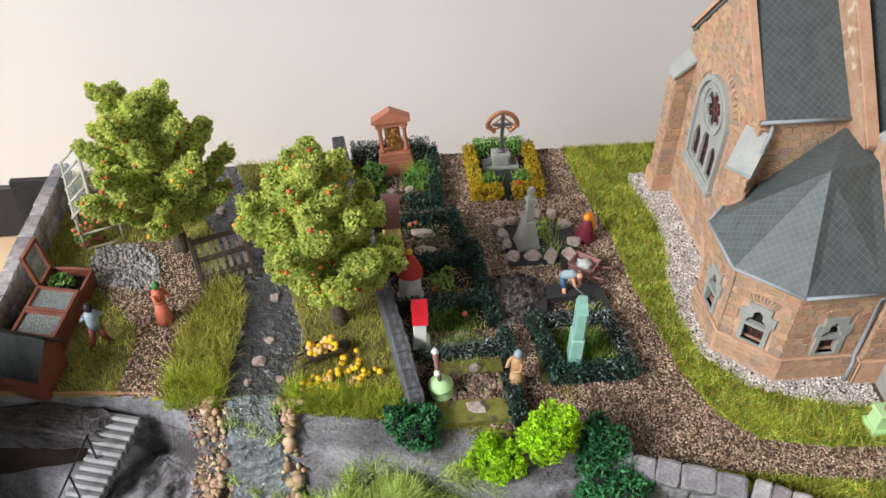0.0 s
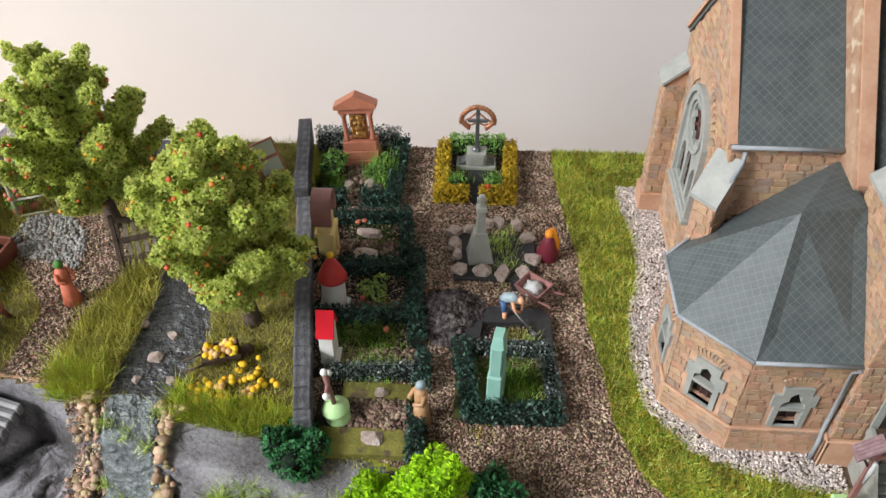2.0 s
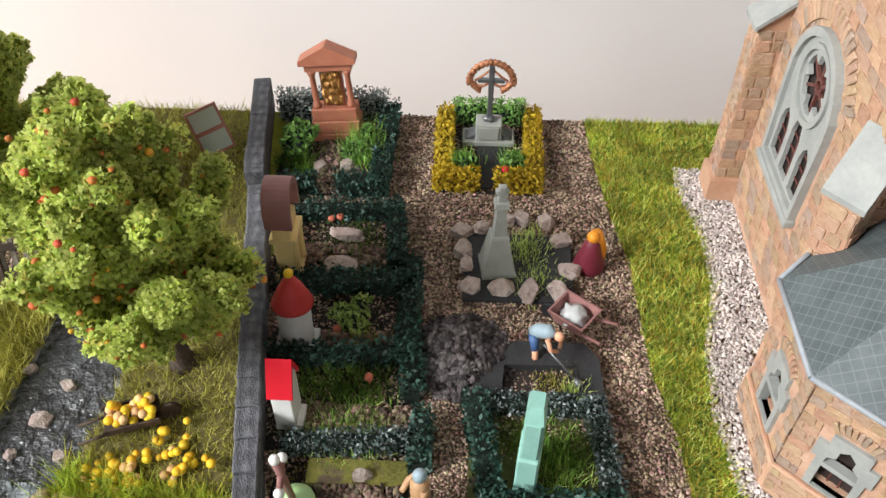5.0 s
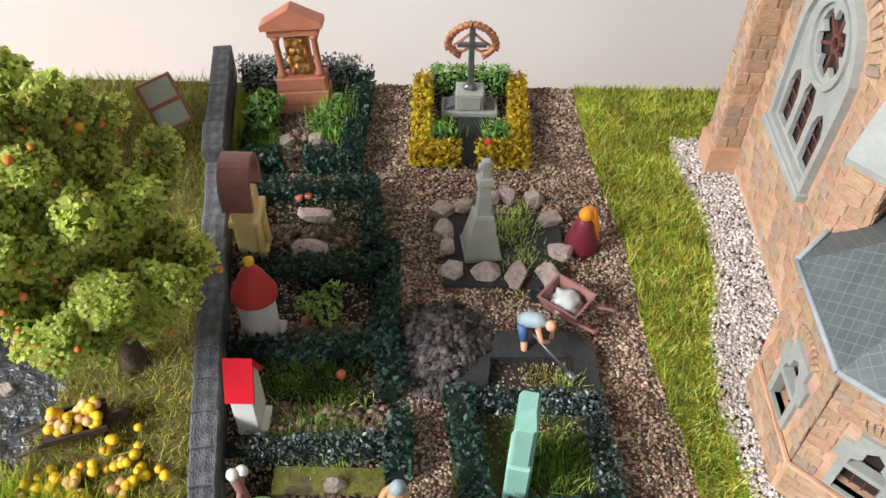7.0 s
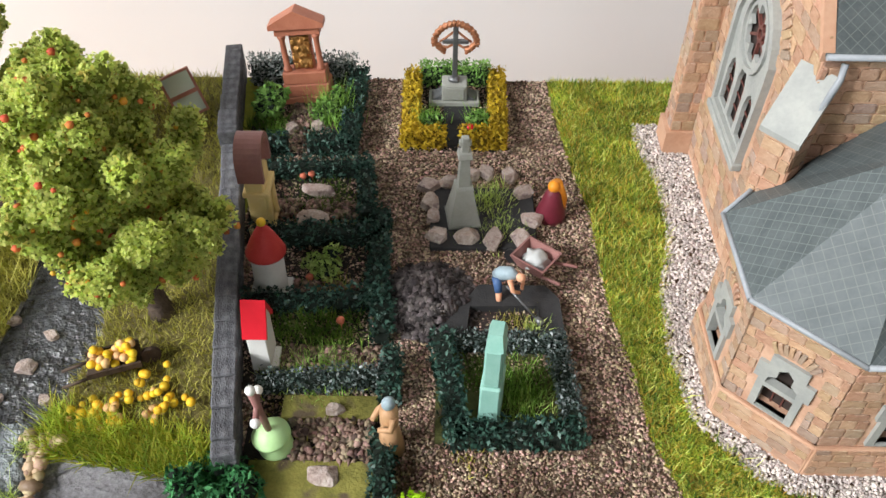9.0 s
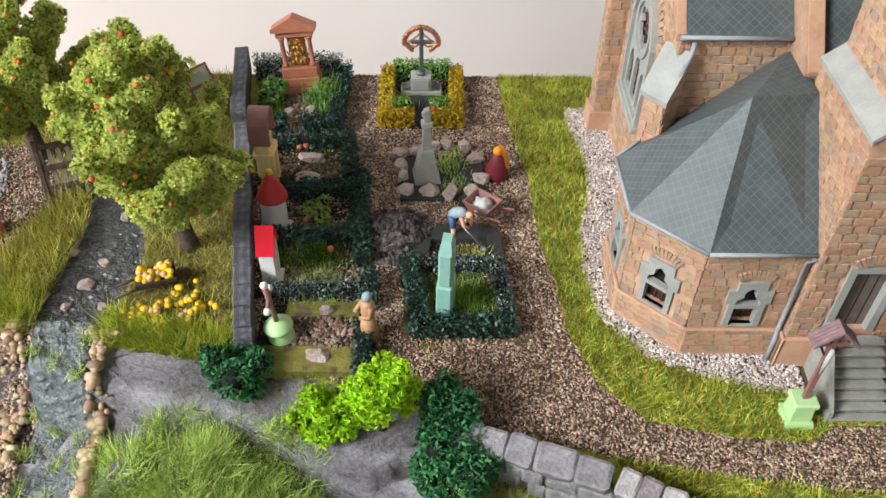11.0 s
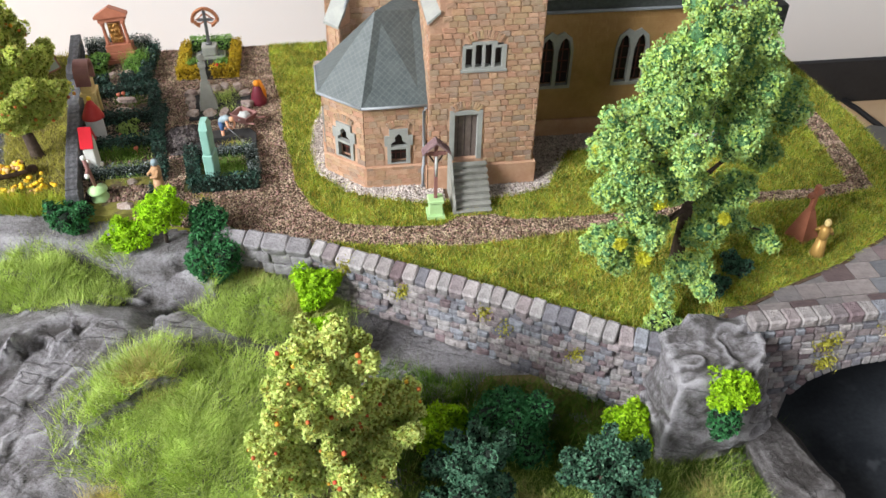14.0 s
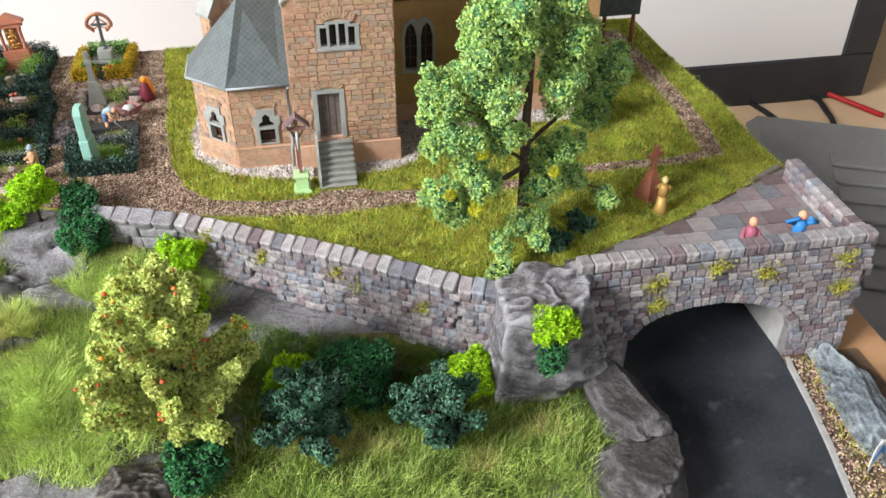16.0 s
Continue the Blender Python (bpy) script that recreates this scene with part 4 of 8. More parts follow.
# stream and falls
bm = bmesh.new()
prism(bm, STREAM, -0.5, -0.14)
tagged(part("stream_water", bm, WATER), "dark glossy stream water in a shallow bed", "water", kind="structure")
wv, wf = [], []
for k in range(81):
    t = k / 80
    y = 3.7 - 11.5 * t
    c = -26.5 + 0.25 * math.sin(4 * t)
    for q in range(17):
        x = c + (q - 8) * 0.16
        drop_z = float(ground_z(x, y, False)[0]) + 0.27 + 0.10 * noise.noise(Vector((x * 3.2, y * 0.7, 9))) + 0.05 * noise.noise(Vector((x * 8, y * 2.0, 2))) - 0.3 * (abs(q - 8) / 8) ** 6
        wv.append((x, y, drop_z))
    if k:
        wf += [(17 * k - 17 + q, 17 * k - 16 + q, 17 * k + 1 + q, 17 * k + q) for q in range(16)]
tagged(raw("waterfall", wv, wf, FALL, smooth=True), "glossy grey-blue water running down the rock", "water", kind="structure")


def pebble_bank(x0, x1, y0, y1, n, size, label):
    y = rng.uniform(y1, y0, n)
    f = (y0 - y) / (y0 - y1)
    c = x0 + (x1 - x0) * f + rng.normal(size=n) * (0.36 if x0 < -27 else 0.2) * (0.75 + 0.45 * np.sin(2.3 * y + x0))
    z = ground_z(c, y, False) + 0.26
    bm = bmesh.new()
    for k in range(n):
        ball(bm, (c[k], y[k], z[k]), size * min(0.42 + rng.exponential(0.42), 1.6), 1, 0, (rng.uniform(0.75, 1.3), rng.uniform(0.65, 1.35), 0.75), 0.3, k)
    return tagged(part("pebble_bank", bm, PEBBLE, smooth=True), label, "pebbles", kind="stuff")


pebble_bank(-28.3, -28.1, 3.8, -7.5, 420, 0.165, "ochre pebbles heaped along the stream")
pebble_bank(-25.05, -24.7, 3.4, -3.5, 200, 0.19, "pale ochre pebbles lining the falling stream")
gravel("bank_grit", [(-29.2, 3.9), (-27.6, 3.9), (-27.2, -7), (-29, -7)], 150, 0.085, GRAVEL, "brown grit between the stream pebbles", (), 0.12)


def hewn(bm, r, squash, seed, sub, planes, rough):
    """A rock broken along flat faces: a ball cut by planes, with a little grain."""
    own = np.random.default_rng(seed + 100)
    n = own.normal(size=(planes, 3))
    n /= np.linalg.norm(n, axis=1, keepdims=True)
    n = np.concatenate([n, [[0, 0, 1], [0, 0, -1], [1, 0, 0], [-1, 0, 0], [0, 1, 0], [0, -1, 0]]])
    n[-6:] += own.normal(size=(6, 3)) * 0.18
    n /= np.linalg.norm(n, axis=1, keepdims=True)
    h = own.uniform(0.72, 1.0, len(n))
    got = bmesh.ops.create_icosphere(bm, subdivisions=sub, radius=1)
    off = Vector((seed * 2.7, seed, 0))
    for v in got["verts"]:
        d = v.co.copy()
        dot = n @ np.array(d)
        k = float((h[dot > 0.05] / dot[dot > 0.05]).min())
        q = Vector((d.x * squash[0], d.y * squash[1], d.z * squash[2])) * r
        k = min(k, 1.25) * (1 + rough * noise.noise(d * 2.5 + off) + 0.5 * rough * noise.noise(d * 7 + off))
        v.co = q * k


def boulder(at, r, squash, material=BOULDER, label="rough pink quartz stone", name="rock", seed=0, group="", sub=3, turn=None):
    bm = bmesh.new()
    hewn(bm, r, squash, seed, 4, 13, 0.05)
    ob = part(name, bm, material)
    ob.matrix_basis = pose(at[0] * U, at[1] * U, at[2] * U, 0, 0, 47 * seed if turn is None else turn)
    return tagged(ob, label, "stone", group)


for k, (x, y, r) in enumerate([(-25.9, 9.6, 0.35), (-26.0, 6.9, 0.3), (-26.4, 5.7, 0.38), (-27.3, 7.4, 0.25), (-28.0, 13.5, 0.3), (-29, 16.5, 0.35), (-25.4, 4.6, 0.3), (-26.8, 4.6, 0.25)]):
    boulder((x, y, -0.08), r * 0.78, (1.1, 0.9, 0.6), seed=k + 40, label="pinkish stone lying in the stream", group="stones in the stream", sub=2)

# ---- church ----


def stone_mesh(name, seed=0, round_top=False, worn=0.09, rag=0.06):
    """A squared rubble stone of unit size, edges worn off."""
    bm = bmesh.new()
    box(bm, -0.5, 0.5, -0.5, 0.5, -0.5, 0.5, worn)
    for v in bm.verts:
        v.co += rag * Vector((noise.noise(v.co * 2 + Vector((seed, 0, 0))), noise.noise(v.co * 2 + Vector((0, seed, 3))), noise.noise(v.co * 2 + Vector((seed, 7, 0)))))
        if round_top and v.co.z > 0.3:
            v.co.z -= 0.28 * abs(v.co.y) ** 1.5
    bmesh.ops.recalc_face_normals(bm, faces=bm.faces)
    me = bpy.data.meshes.new(name)
    bm.to_mesh(me)
    bm.free()
    me.transform(Matrix.Scale(U, 4))
    return me


def block_set(material, seeds, rounded=False):
    worn, rag = {"dry_wall_stone": (0.115, 0.07), "dark_wall_stone": (0.10, 0.06), "sandstone": (0.10, 0.035)}.get(material.name, (0.055, 0.05))
    out = [stone_mesh("stone", k, rounded, worn, rag) for k in seeds]
    for me in out:
        me.materials.append(material)
    return out


BLOCKS = block_set(SAND, (61, 62, 63, 64, 65))
church = thing("church", (0, 0, 0), "sandstone model church with slate roofs and a square tower", "church")


def quads_to_mesh(name, blocks, material, parent, label=""):
    """Squared stones given as (matrix, u0, u1, v0, v1, proud), joined in one mesh."""
    v, f = [], []
    for m, u0, u1, v0, v1, d in blocks:
        i = 0.045
        base = len(v)
        for uu, vv, zz_ in ((u0, v0, -0.02), (u1, v0, -0.02), (u1, v1, -0.02), (u0, v1, -0.02), (u0 + i, v0 + i, d), (u1 - i, v0 + i, d), (u1 - i, v1 - i, d), (u0 + i, v1 - i, d)):
            v.append(m @ Vector((uu, vv, zz_)))
        f += [(base + 4, base + 5, base + 6, base + 7)] + [(base + k, base + (k + 1) % 4, base + 4 + (k + 1) % 4, base + 4 + k) for k in range(4)]
    ob = raw(name, v, f, material, parent, label)
    return ob


def place_blocks(blocks, parent, name="stone_block", material=None):
    """The same stones as objects of their own on shared meshes."""
    for k, (m, u0, u1, v0, v1, d) in enumerate(blocks):
        ob = new(name, BLOCKS[k % 5])
        ob.parent = parent
        mm = m @ Matrix.Translation(((u0 + u1) / 2, (v0 + v1) / 2, 0))
        ob.matrix_basis = Matrix.LocRotScale(mm.translation * U, mm.to_quaternion(), (u1 - u0, v1 - v0, 2 * d + 0.02))


def coursed(m, width, height, holes=(), course=0.36, length=0.62, gap=0.025, v_start=0.0, clip=None, proud=0.05):
    """Stones laid in courses over a wall face; openings and a clip test leave some out."""
    out, v, row = [], v_start, 0
    while v < height - 0.05:
        c = course * rng.uniform(0.85, 1.15)
        top = min(v + c, height)
        u = -rng.uniform(0, length * 0.6)
        while u < width:
            w = length * rng.uniform(0.7, 1.35)
            a, b = max(0, u), min(width, u + w)
            for h0, h1, g0, g1 in holes:
                if b > h0 and a < h1 and top > g0 and v < g1:
                    if (a + b) / 2 < (h0 + h1) / 2:
                        b = min(b, h0)
                    else:
                        a = max(a, h1)
            if b - a > 0.14 and (clip is None or clip((a + b) / 2, (v + top) / 2)):
                out.append((m, a + gap, b - gap, v + gap, top - gap, proud * rng.uniform(0.4, 1.3)))
            u += w
        v = top
    return out


def fan_of(m, cu, cv, r0, r1, a0, a1, n):
    """A relieving arch of wedge stones over an opening."""
    out = []
    for k in range(n):
        a = radians(a0 + (a1 - a0) * (k + 0.5) / n)
        turn = Matrix.Translation((cu, cv, 0.03)) @ Matrix.Rotation(a - math.pi / 2, 4, "Z")
        w = (r0 + r1) / 2 * radians(a1 - a0) / n * 0.46
        out.append((m @ turn, -w, w, r0, r1, 0.07))
    return out


def lead_bar(parent, b, m):
    bm = bmesh.new()
    box(bm, *b, 0, 0, m)
    return part("glazing_bar", bm, LEAD, parent)


def wall_box(name, bm, label=""):
    return part(name, bm, JOINT, church, label)


# tower
F_TOWER = face_frame((-1.0, 2.4, 0), (1, 0, 0), (0, -1, 0))
F_TOWER_L = face_frame((-1.0, 6.67, 0), (0, -1, 0), (-1, 0, 0))
F_TOWER_R = face_frame((4.8, 2.4, 0), (0, 1, 0), (1, 0, 0))
bm = bmesh.new()
slab(bm, [(0.55, -0.5), (5.8, -0.5), (5.8, 21), (0.55, 21)], [[(1.35, 1.5), (2.65, 1.5), (2.65, 4.3), (1.35, 4.3)], [(1.75, 6.95), (3.8, 6.95), (3.8, 8.25), (1.75, 8.25)], [(2.45, 11.1), (2.8, 11.1), (2.8, 12.3), (2.45, 12.3)]], -0.5, 0.0, F_TOWER)
tower_wall = wall_box("tower_wall", bm)
for b_ in ((4.3, 4.8, 2.9, 6.67, -0.5, 21), (-0.45, 4.3, 6.2, 6.67, -0.5, 21), (-0.45, 0.05, 2.9, 6.2, -0.5, 21)):
    bm = bmesh.new()
    box(bm, *b_)
    wall_box("tower_wall", bm)
bm = bmesh.new()
vs = box(bm, -1.0, -0.455, 2.4, 6.62, -0.5, 9.42)
for v in vs:
    if v.co.z > 1 and v.co.x > -0.6:
        v.co.z = 9.95
wall_box("tower_buttress", bm)
bm = bmesh.new()
vs = box(bm, -1.1, -0.44, 2.28, 6.7, 0, 0.14)
for v in vs:
    v.co.z += 9.40 + (0.56 if v.co.x > -0.6 else 0)
part("buttress_cap", bm, TRIM, church, "smooth grey sloping stone cap")
bm = bmesh.new()
box(bm, -1.15, 5.0, 2.2, 2.399, -0.5, 1.15, 0.06)
box(bm, 4.801, 5.0, 2.4, 7.5, -0.5, 1.15, 0.06)
box(bm, -1.15, -1.001, 2.2, 2.8, -0.5, 1.15, 0.04)
part("tower_plinth", bm, SAND_PLAIN, church)
tower_holes = [(1.05, 2.95, -1, 4.62), (1.62, 3.95, 6.72, 8.42), (2.4, 2.85, 11.0, 12.4)]
TOWER_FRONT = coursed(F_TOWER, 5.8, 12.9, tower_holes, 0.315, 0.54, gap=0.018, v_start=1.16, proud=0.06, clip=lambda u, v: u > 0.8 or v < 9.0)
fans = fan_of(F_TOWER, 2.0, 3.7, 0.95, 1.4, 50, 130, 11) + fan_of(F_TOWER, 2.8, 7.2, 1.35, 1.8, 55, 125, 11)
side = coursed(F_TOWER_L, 4.27, 9.3, (), 0.34, 0.56, v_start=1.16, proud=0.03)
side += coursed(face_frame((-0.45, 6.67, 0), (0, -1, 0), (-1, 0, 0)), 4.27, 16, (), 0.34, 0.56, v_start=9.9, proud=0.03)
side += coursed(F_TOWER_R, 4.1, 14, (), 0.34, 0.56, v_start=1.16, proud=0.03) + fans
place_blocks(side, tower_wall)

# door and its frame
tower_door = part("tower_door", one_box(0.28, 1.72, 2.62, 2.75, 1.5, 4.35), DOOR, church, "grey-brown plank door")
bm = bmesh.new()
for x in (0.62, 0.98, 1.34):
    box(bm, x - 0.012, x + 0.012, 2.60, 2.62, 1.52, 4.3)
part("plank_seam", bm, DARK, tower_door)
bm = bmesh.new()
slab(bm, [(1.12, 1.5), (1.12, 4.52), (2.88, 4.52), (2.88, 1.5), (2.62, 1.5), (2.62, 4.27), (1.38, 4.27), (1.38, 1.5)], [], -0.3, 0.09, F_TOWER)
part("door_frame", bm, TRIM, church, "grey stone door surround")

# belfry window: four lights between mullions
bell = part("belfry_window_frame", one_box(0.6, 3.0, 2.27, 2.42, 6.72, 6.9, 0.02), TRIM, church, "grey stone frame of a four-light window")
bm = bmesh.new()
slab(bm, [(1.68, 6.9), (3.92, 6.9), (3.92, 8.18), (3.45, 8.18), (3.45, 8.38), (2.15, 8.38), (2.15, 8.18), (1.68, 8.18)],
     [[(1.84 + 0.50 * k, 7.0), (2.20 + 0.50 * k, 7.0), (2.20 + 0.50 * k, 8.05 + (0.18 if k in (1, 2) else 0)), (1.84 + 0.50 * k, 8.05 + (0.18 if k in (1, 2) else 0))] for k in range(4)], -0.3, 0.1, F_TOWER)
part("mullions", bm, TRIM, bell)
part("dark_light", one_box(0.7, 2.9, 2.72, 2.76, 6.9, 8.3), DARK, bell)
part("slit_window", one_box(1.42, 1.82, 2.75, 2.8, 11.0, 12.4), DARK, church, "dark slit opening")

# entrance steps, a plastic piece that leans on the tower
steps = thing("entrance_steps", (0, 0, 0), "grey plastic flight of steps up to the tower door", "steps")
for k in range(8):
    z1 = -0.45 + (k + 1) * 0.24
    y0 = -0.1 + k * 0.275
    part("step", one_box(0.18, 2.1, y0, 2.195, z1 - 0.24, z1 - 0.06, 0.0), STEP, steps)
    part("tread", one_box(0.16, 2.14, y0 - 0.08, y0 + 0.25, z1 - 0.058, z1, 0.015), STEP, steps)
for x in (0.0, ):
    bm = bmesh.new()
    v = [bm.verts.new(p) for p in ((0.02, -0.15, -0.5), (0.02, 2.19, -0.5), (0.02, 2.19, 2.1), (0.02, 1.7, 2.1), (0.02, -0.15, 0.15))]
    w = [bm.verts.new((0.17, p.co.y, p.co.z)) for p in v]
    bm.faces.new(v)
    bm.faces.new(w[::-1])
    for k in range(5):
        bm.faces.new((v[k], w[k], w[(k + 1) % 5], v[(k + 1) % 5]))
    part("stringer", bm, STEP, steps)

# apse: half octagon
APSE = [(-4.9, 8.9), (-6.4, 7.35), (-6.4, 4.62), (-4.38, 2.8), (-1.0, 2.8)]
EAVE = [(-4.9, 9.25), (-6.7, 7.5), (-6.7, 4.5), (-4.5, 2.5), (-1.03, 2.5)]


def gothic_small(cu, v0):
    """Outlines of the little chapel window: stepped surround, lower light, trefoil head."""
    o = [(-0.62, v0), (0.62, v0), (0.62, v0 + 1.15), (0.76, v0 + 1.15), (0.76, v0 + 1.75), (0.50, v0 + 1.75), (0.50, v0 + 2.15), (-0.50, v0 + 2.15), (-0.50, v0 + 1.75), (-0.76, v0 + 1.75), (-0.76, v0 + 1.15), (-0.62, v0 + 1.15)]
    low = [(-0.42, v0 + 0.05), (0.42, v0 + 0.05), (0.42, v0 + 0.92), (-0.42, v0 + 0.92)]
    tre = [(-0.42, v0 + 1.08)] + [(-0.4, v0 + 1.3), (-0.2, v0 + 1.45), (-0.2, v0 + 1.7), (0, v0 + 1.88), (0.2, v0 + 1.7), (0.2, v0 + 1.45), (0.4, v0 + 1.3)] + [(0.42, v0 + 1.08)]
    sh = lambda p: [(x + cu, y) for x, y in p]
    return sh(o), [sh(low), sh(tre)]


for k in range(4):
    (x0, y0), (x1, y1) = APSE[k], APSE[k + 1]
    d = Vector((x1 - x0, y1 - y0, 0))
    width = d.length
    nrm = Vector((d.y, -d.x, 0)).normalized()
    fm = face_frame((x0, y0, 0), d, nrm)
    if nrm.cross(d).z < 0:
        fm = face_frame((x1, y1, 0), -d, nrm)
    bm = bmesh.new()
    hole = []
    if k:
        cu = width / 2 + (0.12 if k == 3 else 0)
        o, hs = gothic_small(cu, 1.25)
        hole = [[(cu - 0.48, 1.3), (cu + 0.48, 1.3), (cu + 0.48, 3.2), (cu - 0.48, 3.2)]]
    slab(bm, [(0.1, -0.5), (width - 0.1, -0.5), (width - 0.1, 4.85), (0.1, 4.85)], hole, -0.4, 0.0, fm)
    apse_wall = wall_box("apse_wall", bm)
    apse_stones = []
    bm = bmesh.new()
    box(bm, -0.06, width + 0.06, -0.5, 1.12, 0.001, 0.16, 0.04, 0, fm)
    part("apse_plinth", bm, SAND_PLAIN, church)
    holes = [(cu - 0.8, cu + 0.8, 1.1, 3.45)] if k else []
    apse_stones += coursed(fm, width, 4.8, holes, 0.34, 0.55, gap=0.015, v_start=1.13, proud=0.028)
    apse_stones += coursed(Matrix.Translation(nrm * 0.16) @ fm, width, 1.1, (), 0.3, 0.6, gap=0.015, v_start=-0.05, proud=0.02)
    if k:
        bm = bmesh.new()
        slab(bm, o, hs, -0.15, 0.11, fm)
        w = part("chapel_window", bm, TRIM, church, "grey stone window with trefoil head")
        bm = bmesh.new()
        box(bm, cu - 0.5, cu + 0.5, 1.28, 3.2, -0.36, -0.32, 0, 0, fm)
        part("dark_pane", bm, DARK, w)
        for q in (-0.14, 0.14):
            lead_bar(w, (cu + q - 0.02, cu + q + 0.02, 1.3, 2.2, -0.3, -0.26), fm)
        lead_bar(w, (cu - 0.45, cu + 0.45, 1.75, 1.79, -0.26, -0.22), fm)
        apse_stones += fan_of(fm, cu, 2.75, 0.85, 1.2, 55, 125, 9)
    place_blocks(apse_stones, apse_wall)


def roof(name, polys, material, parent, label="", thick=0.12):
    """Roof slopes with their own plane coordinates for the slates."""
    bm = bmesh.new()
    uvl = bm.loops.layers.uv.new("UVMap")
    for poly in polys:
        p = [Vector(q) for q in poly]
        nrm = (p[1] - p[0]).cross(p[2] - p[0]).normalized()
        if nrm.z < 0:
            p, nrm = p[::-1], -nrm
        e = Vector((0, 0, 1)).cross(nrm).normalized()
        s = nrm.cross(e)
        top = [bm.verts.new(q) for q in p]
        low = [bm.verts.new(q - nrm * thick) for q in p]
        fs = [bm.faces.new(top), bm.faces.new(low[::-1])] + [bm.faces.new((top[(k + 1) % len(p)], top[k], low[k], low[(k + 1) % len(p)])) for k in range(len(p))]
        for f in fs:
            for lp in f.loops:
                lp[uvl].uv = (lp.vert.co.dot(e), lp.vert.co.dot(s))
    me = bpy.data.meshes.new(name)
    bm.to_mesh(me)
    bm.free()
    me.materials.append(material)
    return mesh_ob(name, me, parent, label, False)


A, B, C = (-3.4, 5.45, 8.85), (-1.03, 6.1, 8.6), (-1.12, 8.69, 8.68)
ez = 4.88
EV = [(x, y, ez) for x, y in EAVE]
for slope in ([EV[4], EV[3], A, B], [EV[3], EV[2], A], [EV[2], EV[1], A], [EV[1], (-5.3, 8.69, 4.9), A], [(-5.3, 8.69, 4.9), C, A], [A, B, C]):
    roof("apse_roof", [slope], SLATE, church, "slate slope with diamond pattern")
bm = bmesh.new()
for k in range(4):
    tube(bm, [EV[k], EV[k + 1]], 0.075, 8)
part("gutter", bm, PIPE, church, "grey gutter round the eaves")
bm = bmesh.new()
tube(bm, [(-1.15, 2.42, 4.8), (-1.22, 2.55, 4.5), (-1.22, 2.62, 1.2), (-1.3, 2.42, 1.0), (-1.3, 2.42, -0.3)], 0.085, 8)
part("downpipe", bm, PIPE, church, "grey rainwater pipe")

# transept with the rose window; its gable faces away from the tower
TX = -5.0
F_GABLE = face_frame((TX, 17.0, 0), (0, -1, 0), (-1, 0, 0))
RIDGE_Y, RIDGE_Z, EZ = 12.85, 13.3, 9.15


def gable_uv(y):
    return 17.0 - y


rose_out = [(gable_uv(14.55), 3.5), (gable_uv(11.15), 3.5), (gable_uv(11.0), 6.4)]
rose_out += [(gable_uv(12.85) + 1.9 * math.sin(radians(a)), 6.5 + 2.15 * math.cos(radians(a))) for a in range(75, -76, -15)] + [(gable_uv(14.7), 6.4)]
bm = bmesh.new()
slab(bm, [(0.4, -0.5), (8.3, -0.5), (8.3, EZ), (gable_uv(RIDGE_Y), RIDGE_Z), (0.4, EZ)], [[(gable_uv(14.3), 3.7), (gable_uv(11.4), 3.7), (gable_uv(11.3), 6.4), (gable_uv(11.9), 7.9), (gable_uv(12.85), 8.35), (gable_uv(13.8), 7.9), (gable_uv(14.4), 6.4)]], -0.5, 0, F_GABLE)
box(bm, TX + 0.5, -1, 8.7, 9.2, -0.5, EZ)
box(bm, TX + 0.5, -1, 16.1, 16.6, -0.5, EZ)
transept_wall = wall_box("transept_wall", bm)
gw = coursed(F_GABLE, 8.3, 13.2, [(gable_uv(14.8), gable_uv(10.9), 3.4, 7.0), (gable_uv(14.1), gable_uv(11.5), 6.9, 8.3)], 0.42, 0.75, v_start=0.3, proud=0.03, clip=lambda u, v: v < EZ + (RIDGE_Z - EZ) * (1 - abs(u - gable_uv(RIDGE_Y)) / 4.1) - 0.1)
gw += coursed(face_frame((TX, 8.7, 0), (1, 0, 0), (0, -1, 0)), 4.0, EZ, (), 0.36, 0.6, v_start=4.9)
gw += fan_of(F_GABLE, gable_uv(12.85), 6.6, 2.2, 2.75, 25, 155, 21)
place_blocks(gw, transept_wall)
part("slit_window", one_box(TX - 0.01, TX + 0.1, 12.62, 12.92, 10.4, 11.4), MAUVE, church, "narrow slit opening in the gable")

# rose window: stone plate, wheel of petals over three lancets
rose_c = (gable_uv(12.85), 7.05)


def ring_pts(c, r, n=16, a0=0.0):
    return [(c[0] + r * math.cos(a0 + 2 * math.pi * k / n), c[1] + r * math.sin(a0 + 2 * math.pi * k / n)) for k in range(n)]


lancets = []
for cu_, h in ((gable_uv(13.85), 5.0), (gable_uv(12.85), 5.35), (gable_uv(11.85), 5.0)):
    lancets.append([(cu_ - 0.36, 3.85), (cu_ + 0.36, 3.85), (cu_ + 0.36, h), (cu_ + 0.22, h + 0.4), (cu_, h + 0.6), (cu_ - 0.22, h + 0.4), (cu_ - 0.36, h)])
bm = bmesh.new()
slab(bm, rose_out, lancets + [ring_pts(rose_c, 0.86, 30)], -0.04, 0.1, F_GABLE)
rose = part("rose_window", bm, TRIM, church, "grey stone traceried window with a wheel over three lancets")
bm = bmesh.new()
slab(bm, rose_out, [[(rose_c[0] + (p[0] - rose_c[0]) * 0.88, 5.95 + (p[1] - 5.95) * 0.9) for p in rose_out]], 0.1, 0.24, F_GABLE)
part("hood_mould", bm, TRIM, rose)
bm = bmesh.new()
slab(bm, ring_pts(rose_c, 1.18, 24), [ring_pts(rose_c, 1.0, 24)], 0.1, 0.2, F_GABLE)
part("wheel_rim", bm, TRIM, rose)
bm = bmesh.new()
